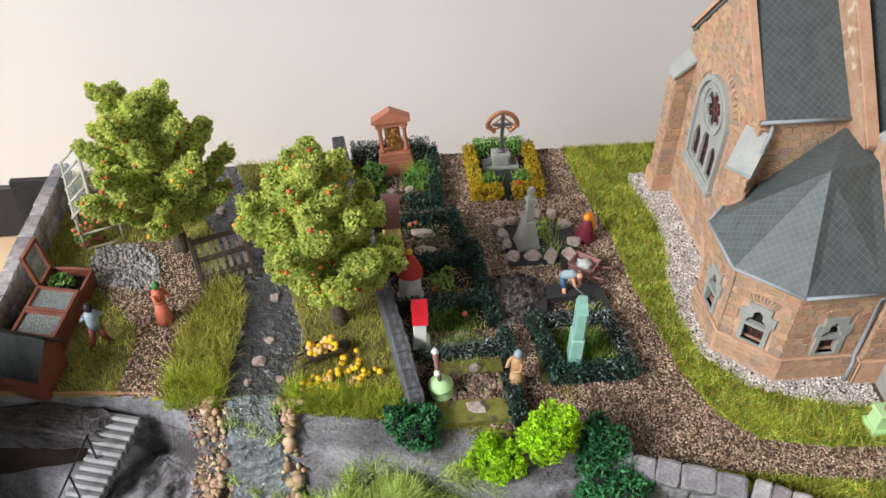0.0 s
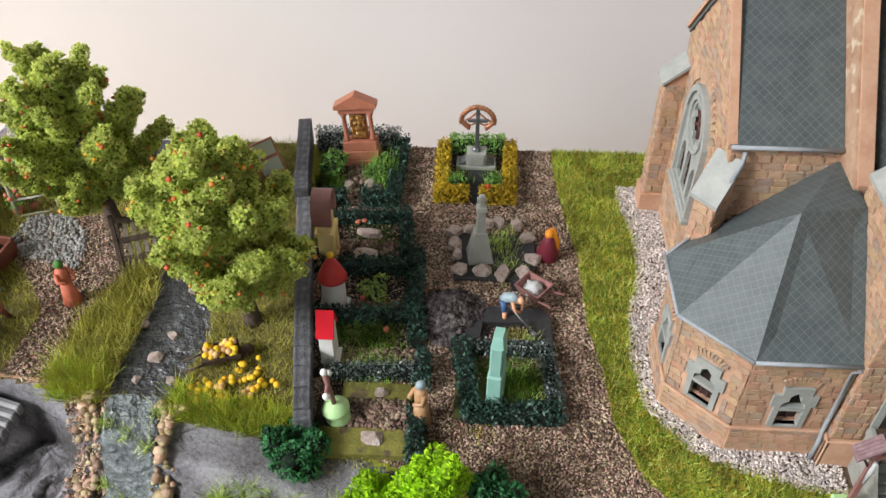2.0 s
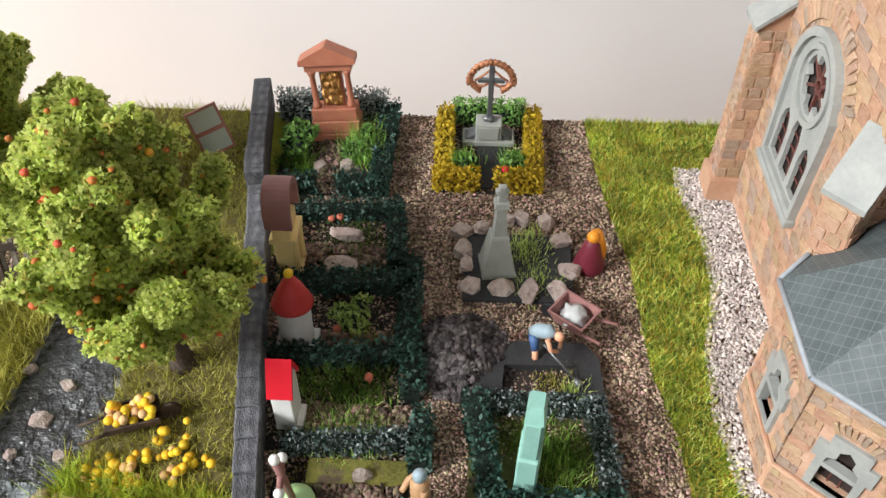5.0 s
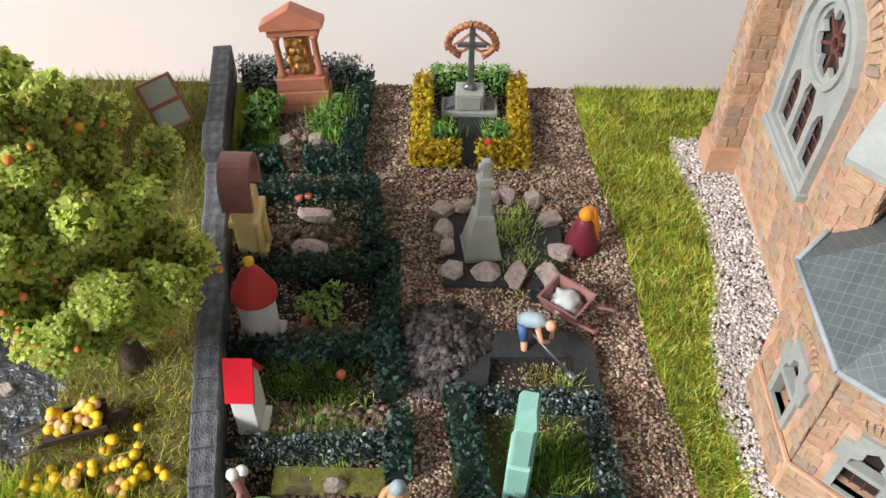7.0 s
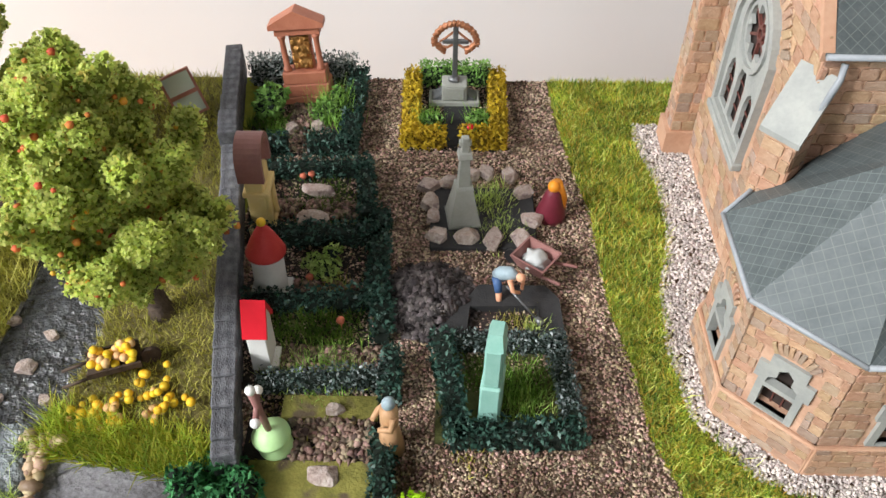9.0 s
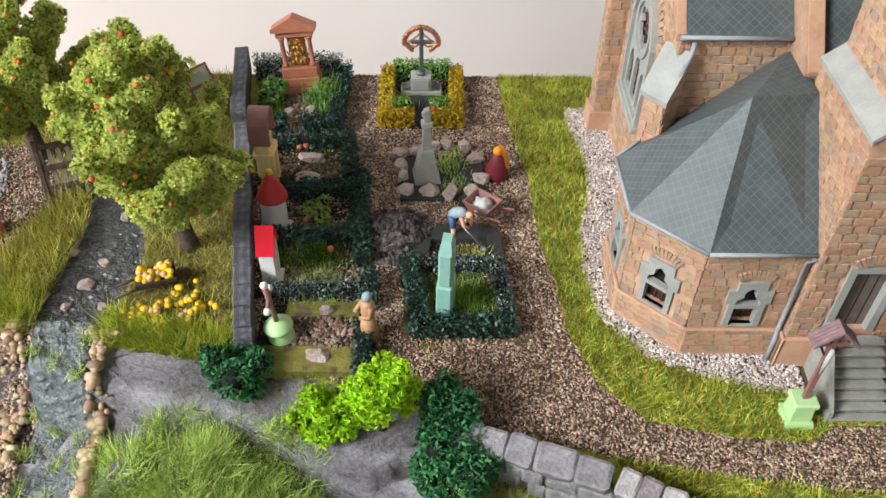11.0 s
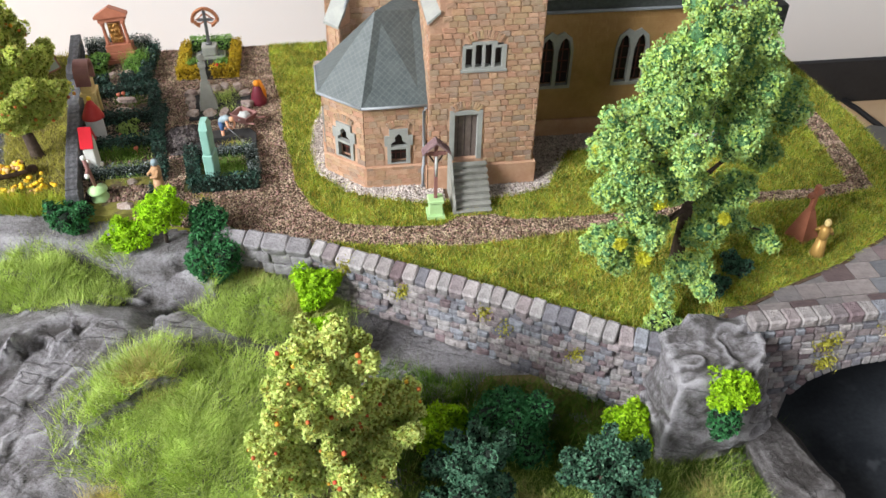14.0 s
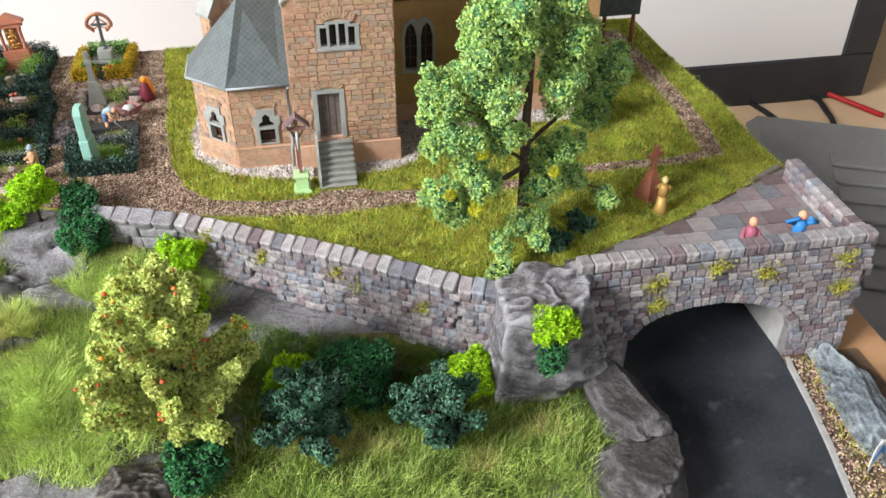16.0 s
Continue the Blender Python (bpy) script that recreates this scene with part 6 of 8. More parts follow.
def tree(name, at, height, spread, low, n_clumps, leaf, label, r_clump=(0.7, 1.15), fruit=0, trunk=0.3, per_area=26, size=0.10, core=CORE_G, lean=(0, 0), shape=0.0, group="trees", fruit_mats=(FRUIT, FRUIT_Y), given=None, crumbs=True, most=7, strung=None, slim=0.42):
    x, y = at
    z = gz1(x, y)
    root = thing(name, (x, y, z), label, "tree", group)
    clumps = []
    tries = 0
    for gx, gy, gh_, gr in given or ():
        c = Vector((gx, gy, gh_))
        clumps.append((c, gr * 0.86))
        for q in range(3):
            d = Vector(unit(1)[0])
            clumps.append((c + Vector((d.x * 0.75, d.y * 1.6, d.z * 0.6)) * gr, gr * rng.uniform(0.45, 0.62)))
    if strung:
        clumps = fingers(**strung)
    while len(clumps) < n_clumps and tries < 4000:
        tries += 1
        h = rng.uniform(low, height)
        f = (h - low) / (height - low)
        rad = spread * (math.sin(math.pi * min(1, 0.16 + 0.80 * f ** (0.9 + shape))) ** 0.7)
        a = rng.uniform(0, 2 * math.pi)
        rad *= 1 + 0.55 * noise.noise(Vector((1.6 * math.cos(a) + x, 1.6 * math.sin(a), f * 2.4)))
        rr = rad * math.sqrt(rng.uniform(0.12, 1.0))
        c = Vector((rr * math.cos(a) + lean[0] * f, rr * math.sin(a) + lean[1] * f, h - 0.6))
        r = rng.uniform(*r_clump)
        if all((c - o).length > 0.66 * (r + q) for o, q in clumps):
            clumps.append((c, r))
    bm = bmesh.new()
    limbs(bm, (0, 0, 0), (lean[0] * 0.8, lean[1] * 0.8, height * 0.85), [c for c, r in clumps], trunk, most)
    part("trunk", bm, BARK, root, "brown textured trunk and limbs")
    cl, pts = crown_mesh(root, clumps, per_area, size, leaf, core, crumbs=crumbs, slim=slim)
    if fruit:
        bm = bmesh.new()
        ball(bm, (0, 0, 0), 0.105, 1, 0, (1, 1, 1), 0.25)
        fm = [part("fruit", bm, fruit_mats[0], root, "small round red fruit", True)]
        fm[0].location = Vector(pts[0]) * U
        other = fm[0].data.copy()
        other.materials[0] = fruit_mats[1]
        for k in range(fruit - 1):
            c, r = clumps[rng.integers(len(clumps))]
            d = Vector(unit(1)[0])
            d.y = -abs(d.y) * 0.8 if rng.uniform() < 0.7 else d.y
            d.normalize()
            ob = new("fruit", other if k % 4 == 0 else fm[0].data)
            ob.parent = root
            ob.location = (Vector(c) + d * r * rng.uniform(1.0, 1.25)) * U
            s = rng.uniform(0.6, 1.15)
            ob.scale = (s, s, s)
    return root


tree("apple_tree", (-30.6, 13.5), 8.6, 3.4, 3.0, 0, LEAF_A, "apple tree with light green foam leaves and red fruit", (0.55, 0.95), 150, 0.36, 105, 0.07, lean=(-0.7, 0), crumbs=False, slim=0.75,
     strung=dict(n=32, spread=3.45, low=2.7, high=9.0, r0=0.68, r1=0.40, lean=(-0.7, 0.0), rise=0.9, full=0.6))
tree("apple_tree", (-22.85, 7.8), 8.8, 3.05, 3.0, 0, LEAF_A, "dense apple tree with light green leaves, red and yellow fruit", (0.6, 1.0), 280, 0.36, 105, 0.07, lean=(-1.3, 0.0), crumbs=False, slim=0.75,
     strung=dict(n=38, spread=3.0, low=2.9, high=9.2, r0=0.74, r1=0.46, lean=(-0.9, 0.0), rise=0.8))
tree("yellow_tree", (-7.0, -14.5), 7.4, 3.1, 0.9, 0, LEAF_Y, "yellow-green fruit tree with orange fruit below the wall", (0.4, 0.75), 220, 0.34, 105, 0.07, core=CORE_Y, shape=0.35, crumbs=False, slim=0.75,
     strung=dict(n=40, spread=3.3, low=1.6, high=9.0, r0=0.62, r1=0.40, rise=0.95))
tall_tree = tree("broadleaf_tree", (10.2, -6.0), 16.0, 2.2, 2.0, 24, LEAF_M, "tall sea-green broadleaf tree with ragged open crown", (0.65, 1.2), 0, 0.36, 125, 0.07, crumbs=False, core=CORE_M, most=10, slim=0.75,
     given=[(-4.7, -1.5, 9.4, 1.1), (-4.2, -2, 7.2, 1.19), (-4.8, -1, 7.8, 0.88), (-2.8, -1.5, 9, 1.44), (-2, -0.5, 10.3, 1.46), (-0.4, 0, 11, 1.54), (1.9, 0.5, 10.1, 1.61), (4.2, 1.5, 8.2, 1.28), (1.3, -0.5, 8.2, 1.33), (3.5, 1, 6.2, 1.09), (-2, -1.5, 7.1, 1.07), (-3.5, -2, 5.4, 1.02), (-4.6, -2.5, 4.3, 1.02), (-4, -2.5, 3.2, 0.78), (-2.2, -1.5, 4.1, 0.74), (1.3, -0.5, 5, 1.24), (0.6, -1, 3.3, 1.16), (2.2, 0, 3.4, 0.86), (-0.5, -2, 2, 1.04), (-1.9, -3.2, 1.5, 0.67), (4.2, -0.2, 1.8, 0.71), (-0.6, 0, 13.1, 1.51), (-2.4, 0, 11.8, 1.21), (1.2, 0.5, 12.3, 1.44)])


tree("broadleaf_tree", (-38.7, 2.6), 9.2, 2.4, 4.5, 0, LEAF_M, "pale green broadleaf tree below the garden hut", (0.6, 0.9), 0, 0.34, 105, 0.07, crumbs=False, core=CORE_M, slim=0.75,
     strung=dict(n=22, spread=2.1, low=5.0, high=9.4, r0=0.7, r1=0.45))


for k, (x, y, z, r) in enumerate(((-4.4, -0.7, 8.8, 0.42), (-3.4, -1.4, 8.7, 0.3), (-5.2, -0.7, 8.0, 0.24), (-3.0, -2.9, 6.7, 0.34), (-3.3, -3.3, 4.0, 0.36), (0.8, -1.9, 4.7, 0.3), (-4.5, -3.3, 4.9, 0.3))):
    p = np.array((x, y, z)) + unit(int(900 * r)) * r * rng.uniform(0.5, 1.0, (int(900 * r), 1))
    tris("leaf_patch", flakes(p, 0.085, 0.42), LEAF_YY, tall_tree, "bright yellow foam patch", per=4)


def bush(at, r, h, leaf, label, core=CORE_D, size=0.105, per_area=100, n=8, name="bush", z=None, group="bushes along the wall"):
    x, y = at
    z = gz1(x, y) if z is None else z
    root = thing(name, (x, y, z), label, "bush", group)
    clumps = [(Vector((0, 0, h * 0.4)), min(r, h * 0.6) * 0.9)]
    for k in range(n):
        a = 2 * math.pi * k / n + rng.uniform(-0.3, 0.3)
        rr = r * rng.uniform(0.35, 0.62)
        clumps.append((Vector((rr * math.cos(a), rr * math.sin(a), h * rng.uniform(0.2, 0.75))), r * rng.uniform(0.36, 0.52)))
    crown_mesh(root, clumps, per_area, size, leaf, core, slim=0.4)
    bm = bmesh.new()
    tube(bm, [(0, 0, -0.3), (0, 0, h * 0.5)], [0.12, 0.06], 6)
    part("stem", bm, BARK, root)
    return root


CORE_L = mat("lime_core", (0.16, 0.30, 0.01), None, 2, 0.95)
bush((-19.9, 1.5), 1.45, 1.15, LEAF_D, "rounded deep green foam bush")
bush((-16.75, -0.2), 1.2, 1.1, LEAF_L, "vivid lime-green foam bush", CORE_L, z=-0.6)
bush((-14.9, -0.4), 1.15, 3.9, LEAF_L, "taller vivid lime-green foam bush", CORE_L, z=-0.2)
bush((-12.75, -0.3), 1.05, 2.4, LEAF_D, "deep green upright foam bush")
bush((-12.4, -1.6), 1.7, 2.5, LEAF_D, "rounded deep green foam bush", z=-1.9)
bush((-7.5, -4.0), 1.35, 1.8, LEAF_L, "vivid lime-green foam bush at the wall", CORE_L, z=-1.9)
bush((-7.3, -7.3), 1.45, 2.0, LEAF_L, "vivid lime-green foam bush below the wall", CORE_L)
bush((0.8, -12.9), 2.0, 2.9, LEAF_D, "deep green bush below the wall")
bush((-2.2, -12.7), 1.4, 2.2, LEAF_L, "lime-green bush in shade", CORE_L)
bush((6.0, -13.2), 1.3, 2.0, LEAF_L, "lime-green bush beside the rock", CORE_L)
bush((-6.2, -17.2), 1.5, 1.8, LEAF_D, "deep green bush under the fruit tree")
bush((9.4, -14.45), 1.2, 1.0, LEAF_L, "vivid lime foam tuft on the rock", CORE_L, z=0.25)
bush((9.3, -15.0), 0.8, 1.2, LEAF_D, "green foam tuft on the rock face", z=-1.5)
bush((17.0, 4.2), 1.5, 4.5, LEAF_D, "dark green shrub beside the nave")
bush((11.5, -7.6), 0.9, 0.8, LEAF_B, "low blue-green scrub under the tree")
bush((13.2, -6.6), 0.8, 0.8, LEAF_B, "low blue-green scrub under the tree")
bush((8.3, -10.1), 1.0, 1.0, LEAF_M, "sea-green scrub at the wall edge")
for x, y in ((3.65, -16.3), (-1.7, -16.0)):
    tree("shrub_tree", (x, y), 3.4, 1.9, 1.0, 0, LEAF_B, "small gnarled blue-green shrub tree", (0.42, 0.65), 0, 0.2, 105, 0.085, CORE_D, group="shrub trees", crumbs=False, slim=0.6,
         strung=dict(n=15, spread=1.75, low=1.2, high=3.9, r0=0.42, r1=0.42, rise=0.15, full=0.6))


def hedge(pts, width, height, leaf, label, group="grave hedges", per=95, size=0.085, core=None):
    """A clipped hedge along a line."""
    width, height = width * 0.86, height * 0.86
    root = thing("hedge", (pts[0][0], pts[0][1], gz1(*pts[0])), label, "hedge", group)
    o = Vector((pts[0][0], pts[0][1], 0))
    bm = bmesh.new()
    all_p = []
    for a, b in zip(pts[:-1], pts[1:]):
        a, b = Vector((*a, 0)) - o, Vector((*b, 0)) - o
        d = b - a
        L = d.length
        m = Matrix.Translation(a) @ Matrix.Rotation(math.atan2(d.y, d.x), 4, "Z")
        box(bm, -width * 0.36, L + width * 0.36, -width * 0.36, width * 0.36, -0.25, height * 0.74, 0, 0, m)
        n = int(per * (L + width) * (2 * height + width))
        q = np.column_stack([rng.uniform(-width / 2, L + width / 2, n), rng.uniform(-1, 1, n), rng.uniform(-1, 1, n)])
        side_ = rng.uniform(0, 1, n) < width / (2 * height + width)
        y = np.where(side_, q[:, 1] * width / 2, np.sign(q[:, 1]) * width / 2 * rng.uniform(0.75, 1.1, n))
        zz2 = np.where(side_, height * rng.uniform(0.82, 1.08, n), (q[:, 2] * 0.5 + 0.5) * height)
        p = np.column_stack([q[:, 0], y, zz2])
        p += rng.normal(size=p.shape) * 0.055
        all_p.append(np.array([m @ Vector(v) for v in p]))
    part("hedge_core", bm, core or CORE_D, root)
    tris("hedge_leaves", flakes(np.concatenate(all_p), size), leaf, root, per=4)
    return root


def tuft(at, r, h, leaf, label, n=260, width=0.045, lean=0.35, name="grass_tuft"):
    x = at[0] + rng.normal(size=n) * r * 0.5
    y = at[1] + rng.normal(size=n) * r * 0.5
    z = np.full(n, gz1(*at) if len(at) < 3 else at[2])
    ob = tris(name, blades(np.column_stack([x - at[0], y - at[1], z * 0]), h, width, lean), leaf)
    ob.location = Vector((at[0], at[1], z[0])) * U
    return tagged(ob, label, "grass", kind="stuff")


def bed(poly, material, label, name="grave_bed", dz=0.06, kind="structure"):
    bm = bmesh.new()
    z = min(gz1(*p) for p in poly)
    prism(bm, poly, z - 0.1, max(gz1(*p) for p in poly) + dz)
    return tagged(part(name, bm, material), label, "grave bed", kind=kind)


def small_plant(at, r, h, leaf, label, n=5):
    return bush(at, r, h, leaf, label, CORE_D, 0.12, 60, n, "plant", group="grave plants")


for k in range(22):
    y = 3.0 - 0.45 * k
    x = (-25.35, -27.5, -26.3)[k % 3] + rng.uniform(-0.25, 0.25)
    tuft((x, y, float(ground_z(x, y, False)[0]) + 0.2), 0.3, 0.45, BLADE_B, "thin green grass tuft at the falling stream", 60, 0.035, 0.6)
# ---- graves along the wall ----
def rect(x0, x1, y0, y1):
    return [(x0, y0), (x1, y0), (x1, y1), (x0, y1)]


bed(rect(-21.6, -17.4, 15.4, 20.3), SOIL, "dark soil grave bed")
bed(rect(-20.9, -16.6, 10.8, 14.4), SOIL, "dark soil grave bed")
bed(rect(-20.4, -16.0, 7.9, 10.9), SOIL, "dark soil grave bed")
bed(rect(-20.2, -15.8, 5.0, 8.0), SOIL, "dark soil grave bed")
bed(rect(-19.5, -15.6, 2.7, 5.1), SOIL, "dark soil grave bed", dz=0.0)
bed(rect(-19.3, -15.9, 1.6, 2.75), MOSS_O, "mossy olive strip of a grave bed", dz=0.24)
bed(rect(-18.6, -15.9, 4.0, 4.75), MOSS_O, "mossy olive strip of a grave bed", dz=0.18)
bed(rect(-15.6, -11.9, 15.8, 20.2), SOIL, "dark soil grave bed")
bed(rect(-14.3, -10.4, 3.4, 6.8), MOSSY, "mossy green grave bed")
hedge([(-21.2, 15.65), (-20.2, 15.65)], 0.7, 0.9, HEDGE, "dark green clipped grave hedge")
hedge([(-19.0, 15.65), (-17.7, 15.65), (-17.65, 20.0)], 0.75, 1.05, HEDGE, "dark green clipped grave hedge")
hedge([(-21.8, 20.0), (-18.0, 20.05)], 0.6, 1.5, HEDGE_F, "frosted grey-green hedge behind a monument", per=260, size=0.07)
hedge([(-20.3, 14.2), (-17.0, 14.35), (-16.75, 12.0)], 0.6, 0.95, HEDGE, "dark green clipped grave hedge")
hedge([(-20.2, 10.85), (-16.3, 11.0)], 0.7, 0.95, HEDGE, "dark green clipped grave hedge")
hedge([(-16.25, 11.8), (-16.2, 8.2)], 0.7, 0.95, HEDGE, "dark green clipped grave hedge")
hedge([(-20.0, 7.95), (-16.4, 8.15)], 0.65, 0.9, HEDGE, "dark green clipped grave hedge")
hedge([(-16.0, 8.2), (-15.95, 6.9)], 0.7, 0.9, HEDGE, "dark green clipped grave hedge")
hedge([(-19.2, 5.0), (-15.9, 5.25)], 0.55, 0.85, HEDGE_W, "frosted dark clipped grave hedge", per=190, size=0.06)
hedge([(-15.6, 5.9), (-15.6, 4.6)], 0.6, 0.95, HEDGE, "dark green clipped grave hedge")
hedge([(-15.75, 3.3), (-15.65, 1.6)], 0.65, 0.9, HEDGE, "dark green clipped grave hedge")
hedge([(-15.45, 19.9), (-15.45, 16.1), (-14.35, 16.1)], 0.6, 0.95, HEDGE_Y, "golden-yellow clipped grave hedge", per=230, core=CORE_GOLD)
hedge([(-13.3, 16.1), (-12.15, 16.1), (-12.1, 20.0)], 0.6, 0.95, HEDGE_Y, "golden-yellow clipped grave hedge", per=230, core=CORE_GOLD)
hedge([(-14.9, 20.1), (-12.6, 20.15)], 0.6, 1.15, HEDGE_G, "green clipped hedge behind a grave cross", per=220, size=0.075)
hedge([(-14.15, 6.5), (-13.65, 3.45), (-10.5, 3.5)], 0.75, 0.85, HEDGE, "dark green hedge round a mossy grave")
hedge([(-10.5, 4.2), (-10.75, 6.55), (-13.5, 6.6)], 0.65, 0.8, HEDGE_W, "frosted dark hedge round a mossy grave", per=190, size=0.06)
gravel("grave_gravel", rect(-20.2, -18.3, 15.6, 18.6), 130, 0.1, GRAVEL_B, "brown stone chips on a grave", (), 0.1)
gravel("grave_gravel", rect(-20, -17, 12.0, 12.9), 120, 0.11, GRAVEL_B, "brown stone chips on a grave", (), 0.1)
gravel("grave_gravel", rect(-18.9, -16.6, 8.45, 9.1), 120, 0.12, GRAVEL_B, "brown stone chips on a grave", (), 0.1)
gravel("grave_gravel", rect(-19, -15.7, 5.75, 6.5), 140, 0.12, GRAVEL_B, "brown stone chips on a grave", (), 0.1)
gravel("grave_gravel", rect(-18.2, -16, 2.75, 4.0), 150, 0.12, GRAVEL_B, "brown stone chips on a grave", (), 0.22)
for at, r, h, lf, n in (((-18.4, 13.2), 1.5, 0.25, BLADE_D, 900), ((-18, 11.7), 1.4, 0.25, BLADE_D, 500), ((-17.7, 7.1), 1.3, 0.45, BLADE_D, 900), ((-18.9, 7.2), 0.8, 0.4, BLADE_D, 300), ((-17.6, 8.6), 0.7, 0.4, BLADE_O, 250),
                        ((-18.6, 5.65), 0.9, 0.4, BLADE_B, 250), ((-17.0, 5.6), 0.9, 0.35, BLADE_B, 250), ((-11.9, 5.2), 0.9, 0.5, BLADE_D, 500), ((-11.8, 4.2), 0.6, 0.55, BLADE_B, 200), ((-12.9, 5.6), 0.7, 0.4, BLADE_D, 300),
                        ((-12.5, 13.0), 0.75, 0.5, BLADE_B, 450), ((-12.2, 11.5), 0.85, 0.4, BLADE_B, 400), ((-13.3, 11.3), 0.5, 0.3, BLADE_D, 200), ((-11.9, 7.4), 0.6, 0.4, BLADE_O, 160), ((-11.3, 7.1), 0.3, 0.6, BLADE_B, 80),
                        ((-18, 4.3), 1.4, 0.2, BLADE_O, 600), ((-17.6, 2.3), 1.6, 0.2, BLADE_O, 700), ((-21, 17.2), 0.7, 0.5, BLADE_D, 300), ((-13.3, 3.0), 0.6, 0.25, BLADE_O, 80)):
    tuft(at, r, h, lf, "tuft of green static grass on a grave", n)
small_plant((-21.0, 18.0), 0.9, 1.25, HEDGE_G, "leafy green shrub on a grave")
small_plant((-18.5, 17.6), 0.75, 1.5, HEDGE_G, "upright feathery green shrub on a grave")
small_plant((-14.75, 17.0), 0.6, 0.95, HEDGE_G, "pale green grassy shrub on a grave")
small_plant((-12.85, 17.2), 0.55, 0.8, HEDGE_G, "pale green grassy shrub on a grave")
for at, r, h, n in (((-18.5, 17.6), 0.7, 1.35, 420), ((-14.75, 17.0), 0.5, 1.0, 300), ((-12.85, 17.2), 0.45, 0.85, 260), ((-11.8, 4.9), 0.9, 0.5, 500), ((-17.6, 5.6), 1.0, 0.45, 500), ((-20.6, 16.6), 0.5, 0.45, 250)):
    tuft(at, r, h, BLADE_G, "feathery fresh green grass tuft on a grave", n, 0.04, 0.25)
LEAF_V = leaf_mat("variegated_leaf", [(0.12, 0.22, 0.04), (0.30, 0.42, 0.10), (0.45, 0.55, 0.20)])
small_plant((-17.95, 9.6), 0.7, 0.7, LEAF_V, "variegated pale green plant on a grave")
for x, y, z, m in ((-17.2, 7.2, 0.5, CORAL), (-18.4, 9.2, 0.2, CORAL), (-19.2, 14.0, 0.3, CORAL), (-18.9, 14.05, 0.35, CORAL), (-13.2, 16.3, 0.8, REDPL), (-20.0, 10.6, 0.5, REDPL)):
    bm = bmesh.new()
    ball(bm, (0, 0, 0), 0.14, 2, 0, (1, 1, 0.8), 0.3)
    tube(bm, [(0, 0, -0.5), (0, 0, 0)], 0.025, 5)
    ob = part("flower", bm, m)
    ob.location = Vector((x, y, z)) * U
    tagged(ob, "small orange-red flower on a grave", "flower", "grave flowers")
for k, (x, y, r, s) in enumerate([(-18.6, 13.3, 0.42, (1.4, 0.6, 0.6)), (-18.5, 11.8, 0.5, (1.2, 0.8, 0.7)), (-17.25, 2.3, 0.5, (1, 0.8, 0.6)), (-17.1, 4.25, 0.3, (1, 0.8, 0.8)), (-19.0, 17.0, 0.3, (1, 1, 0.8)), (-20.0, 16.9, 0.3, (1, 1, 0.6))]):
    boulder((x, y, gz1(x, y) + 0.2), r, s, seed=k + 60, label="pinkish quartz stone lying on a grave", group="grave stones", turn=5 * k)
for k, (x, y, r) in enumerate([(-14.72, 13.6, 0.42), (-14.0, 13.75, 0.4), (-14.6, 12.65, 0.45), (-14.5, 12.0, 0.33), (-14.35, 11.1, 0.45), (-13.35, 11.05, 0.5), (-12.5, 10.95, 0.47), (-11.5, 10.95, 0.5), (-11.1, 11.9, 0.45), (-11.35, 13.3, 0.42),
                               (-11.8, 14.2, 0.4), (-12.6, 14.3, 0.38), (-13.2, 14.25, 0.35)]):
    boulder((x, y, 0.25), r * 0.86, (1.1, 0.9, 0.8), seed=k + 3, label="rough pink and white quartz stone round a grave", group="stones round the obelisk grave")
gravel("spoil_heap_foot", ellipse(-14.55, 8.4, 1.65, 1.6), 150, 0.14, GRAVEL_D, "dark grey-brown spoil heap", (), 0.05)
hx, hy = sample(ellipse(-14.6, 8.4, 1.6, 1.5), 150)
hz = (0.62 + 0.25 * fbm(hx, hy, 1.4, 3)) * np.clip(1 - ((hx + 14.6) / 1.5) ** 2 - ((hy - 8.4) / 1.4) ** 2, 0, 1)
tagged(grains("spoil_heap", np.column_stack([hx, hy, hz]), 0.17, GRAVEL_D), "heap of dark dug-out earth beside an open grave", "earth heap", kind="stuff")
bm = bmesh.new()
ball(bm, (-14.6, 8.4, 0), 1, 3, 0, (1.35, 1.25, 0.42), 0.2)
tagged(part("spoil_core", bm, SOIL), "heap of dark dug-out earth beside an open grave", "earth heap", kind="stuff")

# open grave: black board surround with a hollow
bm = bmesh.new()
outer = [(-14.2, 6.85), (-10.45, 6.95), (-10.5, 8.3), (-10.9, 8.85), (-13.0, 8.85), (-13.5, 8.1), (-14.2, 7.9)]
inner = [(-13.4, 7.0), (-11.15, 7.05), (-11.2, 8.0), (-13.3, 7.95)]
slab(bm, outer, [inner], 0.0, 0.34, Matrix.Translation((0, 0, 0.02)))
og = tagged(part("open_grave", bm, BLACKCARD), "black surround of a freshly dug open grave", "grave")
# flat dark sheet stands in for the shaded depth of the hole
bm = bmesh.new()
prism(bm, inner, 0.05, 0.075)
part("pit_shade_sheet", bm, DARK, og)
bm = bmesh.new()
box(bm, -14.6, -11.0, 10.6, 13.6, -0.02, 0.2, 0.03)
tagged(part("grave_slab", bm, BLACKCARD), "flat black slab under the obelisk grave", "slab")
bm = bmesh.new()
box(bm, -14.2, -13.1, 16.0, 18.5, -0.02, 0.14, 0.02)
tagged(part("grave_slab", bm, BLACKCARD), "flat dark slab between golden hedges", "slab")

